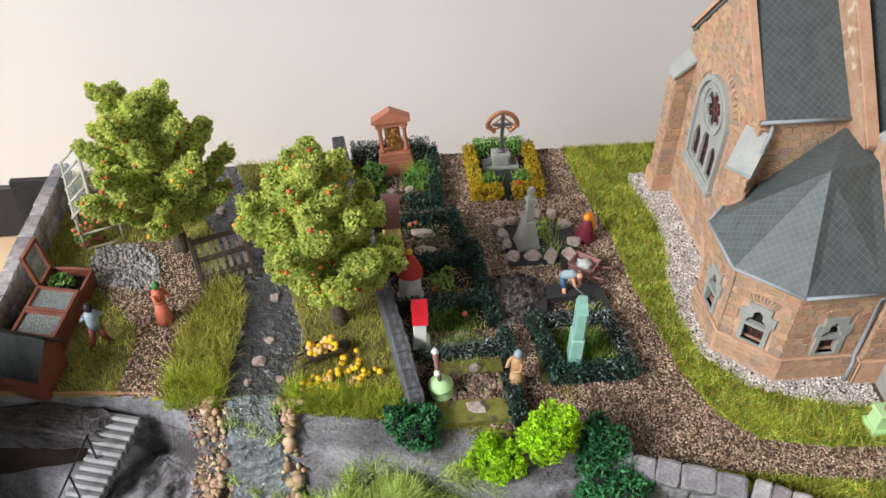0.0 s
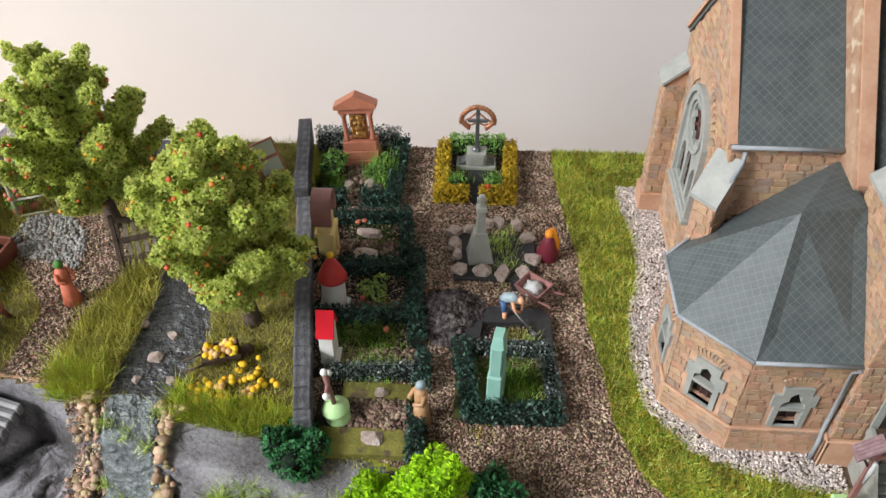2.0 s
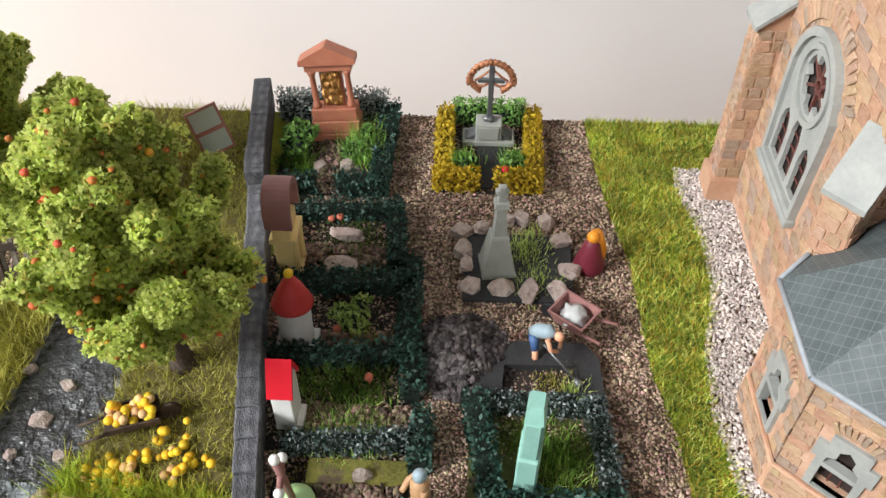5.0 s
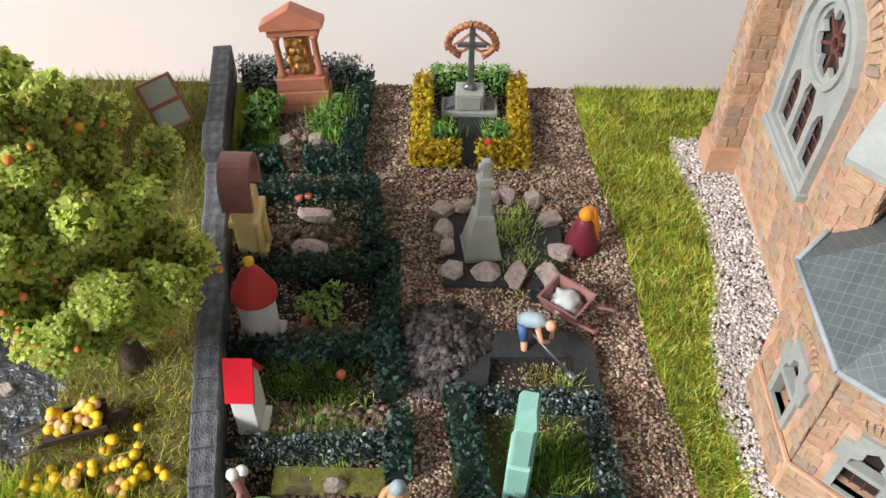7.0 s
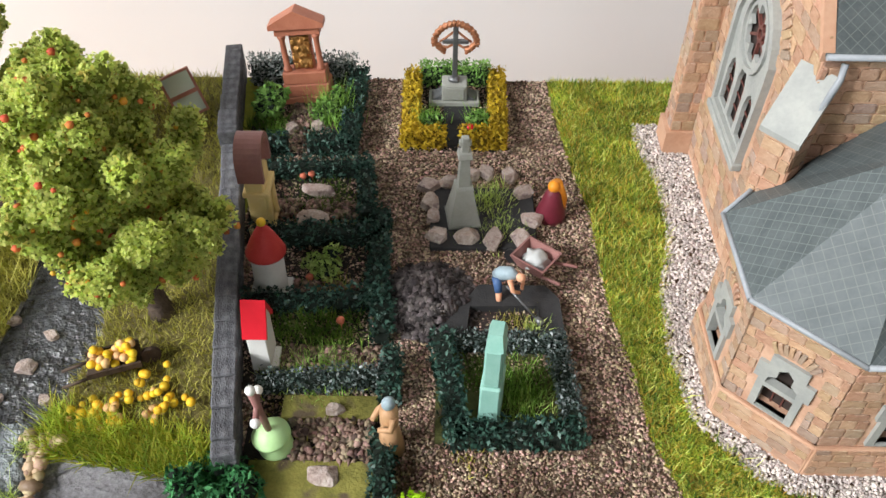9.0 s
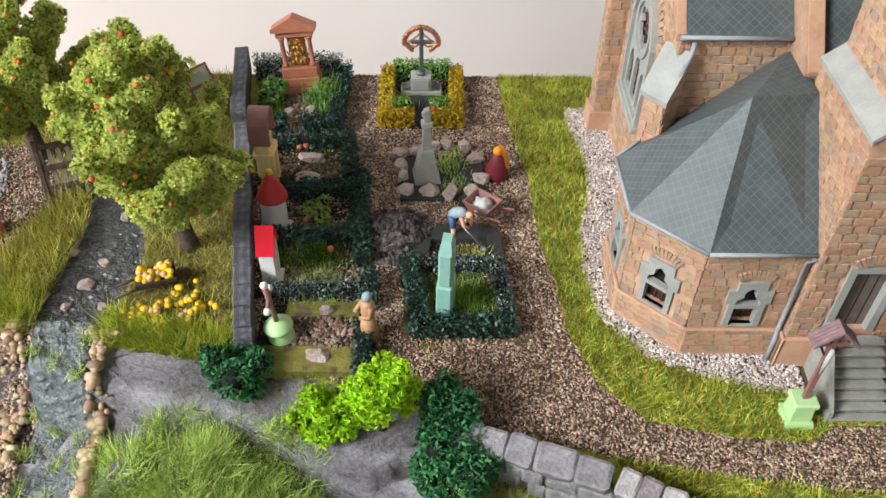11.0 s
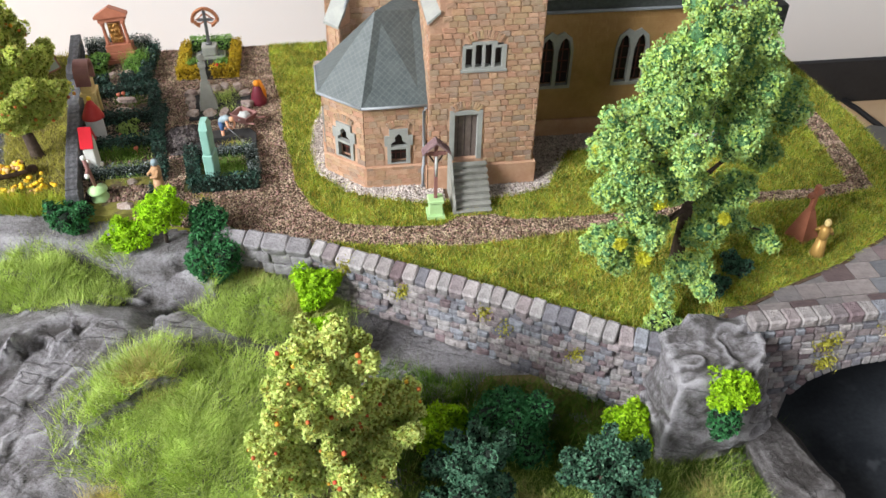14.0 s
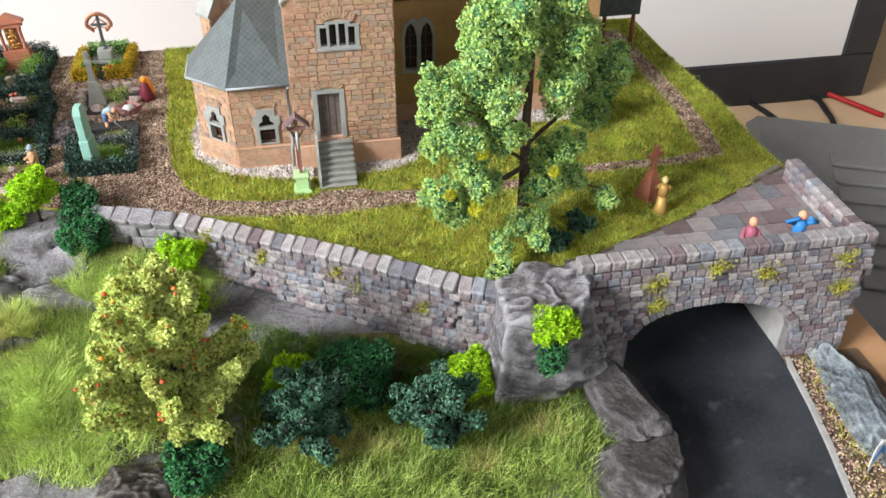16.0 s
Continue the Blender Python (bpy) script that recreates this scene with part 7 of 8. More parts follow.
# ---- monuments ----
mon = thing("temple_monument", (-19.55, 19.0, 0), "terracotta temple-shaped grave monument with gilded relief", "monument", rx=-7, ry=-5)
part("base_step", one_box(-1.0, 1.0, -0.5, 0.5, 0, 0.35, 0.05), TERRA, mon)
part("plinth_block", one_box(-0.93, 0.93, -0.45, 0.45, 0.35, 0.85, 0.04), TERRA, mon)
part("pedestal", one_box(-0.86, 0.86, -0.4, 0.4, 0.85, 1.35, 0.04), TERRA, mon)
part("back_panel", one_box(-0.42, 0.42, 0.0, 0.22, 1.35, 2.75), TERRA, mon)
for x in (-0.66, 0.66):
    bm = bmesh.new()
    lathe(bm, [(0.17, 1.35), (0.17, 1.45), (0.12, 1.5), (0.105, 2.6), (0.16, 2.72), (0.17, 2.85)], 12, 0, (x, -0.12))
    part("column", bm, TERRA, mon, smooth=True)
part("entablature", one_box(-0.88, 0.88, -0.3, 0.3, 2.85, 3.15, 0.03), TERRA, mon)
bm = bmesh.new()
slab(bm, [(-1.05, 0), (1.05, 0), (1.05, 0.18), (0, 0.72), (-1.05, 0.18)], [], -0.3, 0.42, Matrix.Translation((0, 0, 3.15)) @ Matrix.Rotation(radians(90), 4, "X"))
part("pediment", bm, TERRA, mon)
bm = bmesh.new()
slab(bm, [(-0.36, 1.42), (0.36, 1.42), (0.36, 2.74), (-0.36, 2.74)], [], 0.0, 0.04, Matrix.Translation((0, 0.0, 0)) @ Matrix.Rotation(radians(90), 4, "X"))
bmesh.ops.subdivide_edges(bm, edges=bm.edges[:], cuts=14, use_grid_fill=True)
for v in bm.verts:
    if v.co.y < -0.03:
        v.co.y -= 0.30 * max(0.0, noise.noise(Vector((v.co.x * 8, 0, v.co.z * 7)) + Vector((3, 0, 0))) + 0.25)
part("relief", bm, BRASS, mon, "gilded ornamental relief", True)

cross = thing("grave_cross", (-13.8, 18.9, 0), "grey plinth with dark cross under a copper arch", "monument")
part("base_slab", one_box(-1.0, 1.0, -0.45, 0.45, 0.1, 0.32, 0.03), GREYPL, cross)
bm = bmesh.new()
slab(bm, [(-0.9, 0), (0.9, 0), (0.55, 0.2), (0.48, 0.35), (-0.48, 0.35), (-0.55, 0.2)], [], -0.3, 0.3, Matrix.Translation((0, 0, 0.32)) @ Matrix.Rotation(radians(90), 4, "X"))
part("shoulder", bm, PEWTER, cross)
part("plinth_block", one_box(-0.5, 0.5, -0.38, 0.38, 0.32, 1.05, 0.04), GREYPL, cross)
part("inscription_panel", one_box(-0.38, 0.38, -0.42, -0.38, 0.42, 0.95, 0.01), GREYPL, cross)
bm = bmesh.new()
box(bm, -0.1, 0.1, -0.08, 0.08, 1.05, 3.55, 0.03)
box(bm, -0.5, 0.5, -0.07, 0.07, 2.72, 2.9, 0.03)
ball(bm, (0, 0, 1.12), 0.25, 2, 0, (1, 0.8, 0.6), 0.5)
part("cross_shaft", bm, PEWTER, cross)
bm = bmesh.new()
for s in (-1, 1):
    pts = [(s * 0.80 * math.sin(a) ** 1.15 * (1 if a < 1.7 else 1 - 0.62 * (a - 1.7)), 0, 2.78 + 0.80 * math.cos(a * (1 if a < 1.7 else 0.93))) for a in [k * 2.25 / 20 for k in range(21)]]
    tube(bm, pts, [0.10 + 0.05 * (k % 2) for k in range(21)], 7)
    for k in range(0, 21, 2):
        ball(bm, (pts[k][0] * 1.08, -0.06, 2.8 + (pts[k][2] - 2.8) * 1.08), 0.075, 1, 0, (1, 1, 1), 0.4, k)
    tube(bm, [(s * 0.6, 0, 2.8), (s * 0.38, 0, 2.95), (0, 0, 3.3)], 0.045, 6)
    tube(bm, [(s * 0.55, 0, 2.6), (s * 0.3, 0, 2.55), (0, 0, 2.75)], 0.05, 6)
part("copper_arch", bm, COPPER, cross, "ornate copper-coloured arch")

ob_ = thing("obelisk", (-13.5, 12.05, 0.18), "grey plastic obelisk gravestone topped by a stubby cross", "monument", rz=8)


def frustum(bm, w0, w1, z0, z1):
    lo = [bm.verts.new((x * w0, y * w0, z0)) for x, y in ((-1, -1), (1, -1), (1, 1), (-1, 1))]
    hi = [bm.verts.new((x * w1, y * w1, z1)) for x, y in ((-1, -1), (1, -1), (1, 1), (-1, 1))]
    bm.faces.new(hi), bm.faces.new(lo[::-1])
    for k in range(4):
        bm.faces.new((lo[k], lo[(k + 1) % 4], hi[(k + 1) % 4], hi[k]))


for nm, w0, w1, z0, z1 in (("foot", 0.55, 0.55, 0, 0.12), ("base", 0.52, 0.28, 0.12, 1.5), ("collar", 0.3, 0.25, 1.5, 1.6), ("shaft", 0.2, 0.15, 1.6, 2.75), ("head", 0.23, 0.2, 2.75, 2.95)):
    bm = bmesh.new()
    frustum(bm, w0, w1, z0, z1)
    part(nm, bm, GREYPL, ob_)
bm = bmesh.new()
box(bm, -0.12, 0.12, -0.1, 0.1, 2.95, 3.55, 0.03)
box(bm, -0.2, 0.2, -0.09, 0.09, 3.2, 3.42, 0.03)
part("cross_head", bm, GREYPL, ob_, "stubby cross-shaped finial")

cm = thing("arched_monument", (-20.25, 11.75, 0), "cream gravestone under a curved mauve-brown roof", "monument", rz=90)
part("foot", one_box(-0.62, 0.62, -0.42, 0.42, 0, 0.3, 0.04), CREAM, cm)
part("body", one_box(-0.52, 0.52, -0.3, 0.3, 0.3, 2.5, 0.04), CREAM, cm)
for x in (-0.42, 0.42):
    bm = bmesh.new()
    lathe(bm, [(0.13, 0.3), (0.1, 0.45), (0.09, 1.6), (0.13, 1.75)], 10, 0, (x, -0.36))
    part("column", bm, CREAM, cm, smooth=True)
part("ledge", one_box(-0.6, 0.6, -0.46, 0.4, 1.75, 1.95, 0.03), CREAM, cm)
bm = bmesh.new()
arc = [(0.72 * math.cos(a), 0.78 * math.sin(a)) for a in [math.pi * k / 14 for k in range(15)]]
arc_in = [(0.54 * math.cos(a), 0.58 * math.sin(a)) for a in [math.pi * k / 14 for k in range(14, -1, -1)]]
slab(bm, arc + [(-0.72, -0.6), (-0.54, -0.6)] + arc_in + [(0.54, -0.6), (0.72, -0.6)], [], -0.42, 0.42, Matrix.Translation((0, 0, 3.1)) @ Matrix.Rotation(radians(90), 4, "X"))
part("curved_roof", bm, MAUVE, cm, "mauve-brown barrel roof")

rt = thing("round_monument", (-19.55, 8.75, 0), "pale grey round tower gravestone with red cone roof", "monument", rx=-4)
bm = bmesh.new()
lathe(bm, [(0.56, 0), (0.52, 0.2), (0.5, 1.75)], 20)
part("tower_body", bm, LGREY, rt, smooth=True)
part("foot", one_box(-0.6, 0.65, -0.55, 0.4, 0, 0.28, 0.03), LGREY, rt)
bm = bmesh.new()
lathe(bm, [(0.62, 1.7), (0.62, 1.78), (0.36, 2.35), (0.1, 2.8)], 20)
part("cone_roof", bm, REDDK, rt, "crimson cone roof", True)
bm = bmesh.new()
ball(bm, (0, 0, 2.88), 0.15, 2)
part("finial", bm, YELLOW, rt, "yellow ball finial", True)

ch = thing("chapel_monument", (-19.35, 6.05, 0), "white little chapel gravestone with bright red gable roof", "monument")
ch.scale = (0.84, 0.84, 0.9)
part("foot", one_box(-0.35, 0.55, -0.5, 0.4, 0, 0.3, 0.03), WHITEPL, ch)
part("body", one_box(-0.32, 0.34, -0.55, 0.5, 0.3, 1.95, 0.03), WHITEPL, ch)
bm = bmesh.new()
slab(bm, [(-0.5, 0), (0.5, 0), (0.0, 0.88)], [], -0.32, 0.34, Matrix.Translation((0, 0, 1.9)) @ Matrix.Rotation(radians(90), 4, "Z") @ Matrix.Rotation(radians(90), 4, "X"))
part("gable", bm, WHITEPL, ch)
bm = bmesh.new()
slab(bm, [(-0.68, 0), (0.0, 1.15), (0.62, 0), (0.52, -0.1), (0.0, 0.9), (-0.58, -0.1)], [], -0.4, 0.42, Matrix.Translation((0, 0, 1.9)) @ Matrix.Rotation(radians(90), 4, "Z") @ Matrix.Rotation(radians(90), 4, "X"))
part("gable_roof", bm, REDPL, ch, "bright red gable roof")

te = thing("slab_monument", (-12.75, 4.4, 0), "tall verdigris-green leaning slab gravestone", "monument", rz=80)
part("foot", one_box(-0.55, 0.5, -0.3, 0.3, 0, 0.4, 0.04), TEAL, te)
part("lower_slab", one_box(-0.5, 0.5, -0.29, 0.29, 0.4, 1.75, 0.06), TEAL, te)
part("tall_slab", one_box(-0.44, 0.44, -0.24, 0.24, 1.75, 3.3, 0.06), TEAL, te)
bm = bmesh.new()
vs = box(bm, -0.44, 0.44, -0.24, 0.24, 3.3, 3.75)
for v in vs:
    if v.co.z > 3.5:
        v.co.x, v.co.y = v.co.x * 0.55, v.co.y * 0.7
part("cap", bm, TEAL, te)
part("side_panel", one_box(-0.3, 0.3, -0.27, -0.24, 1.95, 3.1, 0.01), TEAL, te)

lm = thing("knob_cross", (-18.6, 3.2, -0.2), "pale green drum base with brown cross of white knobs", "monument", ry=-7)
lm.scale = (0.86, 0.86, 0.92)
bm = bmesh.new()
lathe(bm, [(0.56, 0), (0.56, 0.3), (0.42, 0.5), (0.44, 0.62), (0.62, 0.74), (0.62, 0.86), (0.1, 1.12)], 20)
part("drum_base", bm, LIME, lm, "pale green drum", True)
bm = bmesh.new()
tube(bm, [(0, 0, 1.0), (0, 0, 3.0)], [0.11, 0.14], 8)
tube(bm, [(-0.05, -0.4, 2.1), (0.0, 0.35, 2.5)], 0.1, 8)
part("cross_shaft", bm, MAUVE, lm)
for p in ((0, 0, 3.05), (-0.05, -0.45, 2.08), (0, 0.4, 2.52)):
    bm = bmesh.new()
    ball(bm, p, 0.165, 2)
    part("knob", bm, WHITEPL, lm, "white round knob", True)

cf = thing("wayside_crucifix", (-0.92, 0.08, -0.45), "wayside cross with little roof on a pale green pedestal", "crucifix", rz=0)
bm = bmesh.new()
frustum(bm, 0.50, 0.45, 0, 0.26)
part("pedestal_foot", bm, LIME, cf)
bm = bmesh.new()
frustum(bm, 0.35, 0.32, 0.26, 0.95)
part("pedestal", bm, LIME, cf)
part("pedestal_cap", one_box(-0.43, 0.43, -0.38, 0.38, 0.95, 1.17, 0.05), LIME, cf)
bm = bmesh.new()
box(bm, -0.09, 0.09, -0.07, 0.07, 1.17, 4.5)
box(bm, -0.5, 0.5, -0.06, 0.06, 3.85, 4.02)
part("cross_beam", bm, MAUVE, cf, "dark brown cross")
for s in (-1, 1):
    bm = bmesh.new()
    slab(bm, [(0, 4.76), (s * 0.72, 4.08), (s * 0.72, 3.98), (0, 4.64)], [], -0.3, 0.3, Matrix.Rotation(radians(90), 4, "X"))
    board = part("roof_board", bm, DUSTMAUVE, cf, "mauve pitched roof board")
    for k in range(5):
        bm = bmesh.new()
        box(bm, -0.42, 0.42, -0.016, 0.016, 0, 0.025, 0, 0, Matrix.Translation((s * 0.36, -0.26 + 0.13 * k, 4.42)) @ Matrix.Rotation(radians(s * 43.4), 4, "Y"))
        part("batten", bm, DUSTMAUVE, board)
    bm = bmesh.new()
    tube(bm, [(s * 0.1, 0, 3.4), (s * 0.54, 0, 4.15)], 0.045, 6)
    part("brace", bm, DARKWOOD, cf)
bm = bmesh.new()
tube(bm, [(0, -0.12, 2.6), (0, -0.14, 3.3), (0, -0.14, 3.8)], [0.05, 0.09, 0.07], 8)
part("silver_figure", bm, LGREY, cf, "plain silver ornament on the cross", True)

gc = thing("grave_marker", (17.75, -4.4, -0.45), "terracotta pyramid gravestone with a cross on top", "monument", rz=20)
bm = bmesh.new()
frustum(bm, 0.66, 0.17, 0, 2.0)
part("pyramid_base", bm, TERRA, gc)
bm = bmesh.new()
box(bm, -0.14, 0.14, -0.12, 0.12, 1.9, 3.5, 0.03)
box(bm, -0.5, 0.5, -0.11, 0.11, 2.85, 3.1, 0.03)
part("cross_top", bm, TERRA, gc)

# ---- painted miniature figurines, each one plain mesh ----


def figurine(at, h, mats, label, rz=0.0, lean=0.0, arms=True, bend=0.0, wide=1.0, raised=False):
    """A plain doll-like shape: legs or skirt, body, arms, head. mats: lower, body, head."""
    bm = bmesh.new()
    k = h / 2.0
    if mats[3:] and mats[3] == "skirt":
        lathe(bm, [(0.34 * wide, 0), (0.3 * wide, 0.3), (0.2, 1.0)], 12, 0)
    else:
        for s in (-1, 1):
            tube(bm, [(s * 0.22 * wide, 0, 0), (s * 0.17, 0, 0.45), (s * 0.1, bend * 0.3, 0.95)], [0.1, 0.11, 0.13], 8, 0)
    tube(bm, [(0, bend * 0.3, 0.9), (0, bend * 0.1, 1.2), (0, -bend * 0.3, 1.55), (0, -bend * 0.35, 1.66)], [0.18, 0.22, 0.22, 0.08], 10, 1)
    if arms:
        for s in (-1, 1):
            if raised:
                tube(bm, [(s * 0.2, 0, 1.52), (s * 0.52, -0.1, 1.62), (s * 0.18, -0.2, 1.86)], [0.1, 0.09, 0.06], 7, 1)
                continue
            tube(bm, [(s * 0.2, -bend * 0.25, 1.52), (s * 0.32, -0.12 - bend * 0.2, 1.25), (s * 0.15, -0.36 - bend * 0.2, 1.25)], [0.09, 0.08, 0.06], 7, 1)
    ball(bm, (0, -bend * 0.4, 1.83), 0.17, 2, 2, (0.9, 1, 1.1))
    bmesh.ops.scale(bm, vec=(k, k, k), verts=bm.verts)
    ob = part("figurine", bm, [m for m in mats[:3]])
    z = gz1(*at[:2]) if len(at) < 3 else at[2]
    ob.matrix_basis = pose(at[0] * U, at[1] * U, z * U, lean, 0, rz)
    return tagged(ob, label, "figurine", "miniature figurines")


figurine((-15.5, 3.3), 2.35, (TAN, TAN, PALEBL, "skirt"), "tan painted miniature with pale cap beside a hedge", -60)
bm = bmesh.new()
for q in (-1, 1):
    tube(bm, [(q * 0.42, 0.25 * q, 0), (q * 0.3, 0.12 * q, 0.5)], [0.1, 0.12], 8, 0)
    tube(bm, [(q * 0.3, 0.12 * q, 0.48), (q * 0.12, 0.1, 1.0)], [0.14, 0.19], 8, 1)
    tube(bm, [(q * 0.24, -0.5, 1.3), (q * 0.34, -0.72, 0.95), (q * 0.08, -0.85, 0.72)], [0.1, 0.08, 0.07], 7, 0)
tube(bm, [(0, 0.2, 0.95), (0, 0.0, 1.15), (0, -0.4, 1.38), (0, -0.66, 1.4)], [0.2, 0.26, 0.26, 0.1], 10, 2)
ball(bm, (0, -0.8, 1.42), 0.18, 2, 0, (0.9, 1, 1.05))
ob = part("figurine", bm, [SKIN, BLUE, PALEBL])
ob.matrix_basis = pose(-12.35 * U, 8.6 * U, 0.2 * U, 0, 0, 55) @ Matrix.Scale(0.86, 4)
tagged(ob, "miniature in blue shorts leaning over the open grave", "figurine", "miniature figurines")
figurine((17.75, -6.0), 2.3, (GOLDP, GOLDP, CREAM, "skirt"), "gold painted miniature by the terracotta grave", 150)
figurine((-33.3, 7.2), 2.6, (MAROON, PALEBL, IRON), "miniature in maroon trousers and pale shirt by the cold frame", 200, wide=1.6)
figurine((-30.75, 8.5), 2.4, (CORAL, CORAL, GREENP, "skirt"), "coral-red painted miniature on the garden path", 60)
figurine((20.1, -10.95, -0.18), 2.75, (IRON, PINKP, SKIN), "miniature in a dusky pink coat on the bridge", -15)
figurine((22.7, -10.85, -0.18), 2.75, (BLUE, BRBLUE, SKIN), "miniature in bright blue with raised arms on the bridge", -10, raised=True)
bm = bmesh.new()
lathe(bm, [(0.5, 0), (0.52, 0.25), (0.38, 0.7), (0.26, 1.15), (0.12, 1.35)], 14, 0)
ball(bm, (0, 0, 1.42), 0.22, 2, 1)
tube(bm, [(0.2, 0.15, 0.05), (0.28, 0.12, 0.8), (0.1, 0.1, 1.5)], [0.34, 0.27, 0.2], 10, 1)
ob = part("figurine", bm, [WINE, ORANGE], smooth=True)
ob.matrix_basis = pose(-10.45 * U, 12.35 * U, 0, 0, 0, 10)
tagged(ob, "kneeling miniature in wine red and orange cloak", "figurine", "miniature figurines")

wb = thing("wheelbarrow", (-11.2, 9.6, 0.25), "small mauve-brown wheelbarrow with pale sand load", "wheelbarrow", rz=-38)
bm = bmesh.new()
lo = [(-0.42, -0.35), (0.42, -0.35), (0.42, 0.35), (-0.42, 0.35)]
a_ = [bm.verts.new((x, y, 0.2)) for x, y in lo]
b_ = [bm.verts.new((x * 1.5, y * 1.6, 0.75)) for x, y in lo]
c_ = [bm.verts.new((x * 1.35, y * 1.4, 0.75)) for x, y in lo]
d_ = [bm.verts.new((x * 0.9, y * 0.9, 0.27)) for x, y in lo]
for k in range(4):
    q = (k + 1) % 4
    bm.faces.new((a_[k], a_[q], b_[q], b_[k])), bm.faces.new((b_[k], b_[q], c_[q], c_[k])), bm.faces.new((c_[k], c_[q], d_[q], d_[k]))
bm.faces.new(d_), bm.faces.new(a_[::-1])
part("tray", bm, MAUVE, wb)
for y in (-0.35, 0.35):
    bm = bmesh.new()
    tube(bm, [(-0.7, y * 0.3, 0.1), (0.3, y, 0.3), (1.25, y * 1.4, 0.6)], 0.055, 6)
    part("handle", bm, MAUVE, wb)
bm = bmesh.new()
tube(bm, [(-0.85, -0.06, 0.05), (-0.85, 0.06, 0.05)], 0.3, 14)
part("wheel", bm, IRON, wb, "dark wheel")
bm = bmesh.new()
ball(bm, (0, 0, 0.5), 0.45, 3, 0, (1, 0.9, 0.6), 0.6, 4)
part("sand_load", bm, LGREY, wb, "heap of pale sand", True)
bm = bmesh.new()
tube(bm, [(0, 0, 0.85), (0.9, -0.75, 0.25)], 0.04, 6)
tube(bm, [(0.9, -0.75, 0.25), (1.1, -0.92, 0.15)], [0.08, 0.16], 6)
sp = part("shovel", bm, PEWTER)
sp.location = Vector((-12.2, 8.2, 0.2)) * U
tagged(sp, "grey shovel reaching into the open grave", "shovel")

# ---- garden ----
gb = thing("garden_cart", (-23.6, 5.6, 0.1), "flat garden cart heaped with peach and yellow gourds", "cart", rz=20)
part("cart_tray", one_box(-0.75, 0.75, -0.4, 0.4, 0.25, 0.38, 0.02), DARKWOOD, gb)
for y in (-0.42, 0.42):
    part("side_board", one_box(-0.75, 0.75, y - 0.03, y + 0.03, 0.38, 0.55), DARKWOOD, gb)
for y in (-0.3, 0.3):
    bm = bmesh.new()
    tube(bm, [(-1.5, y, 0.1), (-0.7, y, 0.25)], 0.05, 6)
    part("handle", bm, DARKWOOD, gb)
bm = bmesh.new()
tube(bm, [(1.0, -0.07, 0.22), (1.0, 0.07, 0.22)], 0.3, 14)
part("wheel", bm, DARKWOOD, gb, "dark wheel")
gm = {}
for m in (YELLOW, PEACH):
    bm = bmesh.new()
    ball(bm, (0, 0, 0), 0.135, 2, 0, (1, 1, 0.9), 0.1)
    gm[m.name] = part("gourd", bm, m, gb, smooth=True)
    gm[m.name].location = Vector((-0.3 if m is PEACH else 0.3, 0, 0.55)) * U
for k in range(34):
    g = new("gourd", gm["yellow_gourd" if k % 3 else "peach_gourd"].data)
    g.parent = gb
    g.location = Vector((rng.uniform(-0.6, 0.6), rng.uniform(-0.28, 0.28), rng.uniform(0.5, 0.75))) * U
for k in range(58):
    c = ((-23.9, 4.0), (-22.6, 4.95), (-22.0, 4.3), (-23.4, 3.9))[k % 4]
    x, y = c[0] + rng.normal() * 0.38, c[1] + rng.normal() * 0.3
    g = new("gourd", gm["yellow_gourd" if rng.uniform() < 0.72 else "peach_gourd"].data)
    g.location = Vector((x, y, gz1(x, y) + rng.uniform(0.1, 0.35))) * U
    s = rng.uniform(0.7, 1.15)
    g.scale = (s, s, s)
    tagged(g, "small yellow or peach gourd lying in the grass", "gourd", "gourds in the grass")

gh = thing("greenhouse", (-35.3, 16.35, 0), "small gabled greenhouse of pale weathered timber and glass", "greenhouse", rz=20)


def bar(name, p0, p1, r, m, parent):
    bm = bmesh.new()
    tube(bm, [p0, p1], r, 4)
    return part(name, bm, m, parent)


for x in (-0.93, 0.93):
    for y in (-2.4, 0.0, 2.4):
        bar("post", (x, y, 0), (x, y, 2.2), 0.085, PALEWOOD, gh)
    for z in (0.06, 1.0, 2.2):
        bar("rail", (x, -2.45, z), (x, 2.45, z), 0.07, PALEWOOD, gh)
    for k in range(5):
        bar("rafter", (x * 1.12, -2.45 + 1.225 * k, 2.1), (0, -2.45 + 1.225 * k, 2.95), 0.075, PALEWOOD, gh)
    for k in range(4):
        bm = bmesh.new()
        v = [bm.verts.new(p) for p in ((x * 1.1, -2.38 + 1.225 * k, 2.13), (0, -2.38 + 1.225 * k, 2.93), (0, -1.3 + 1.225 * k, 2.93), (x * 1.1, -1.3 + 1.225 * k, 2.13))]
        bmesh.ops.solidify(bm, geom=[bm.faces.new(v)], thickness=0.03)
        part("pane", bm, GLASS, gh, "thin clear pane").visible_shadow = False
bar("ridge", (0, -2.5, 2.96), (0, 2.5, 2.96), 0.09, PALEWOOD, gh)
for y in (-2.4, 2.4):
    for z in (0.06, 1.0):
        bar("rail", (-0.93, y, z), (0.93, y, z), 0.07, PALEWOOD, gh)
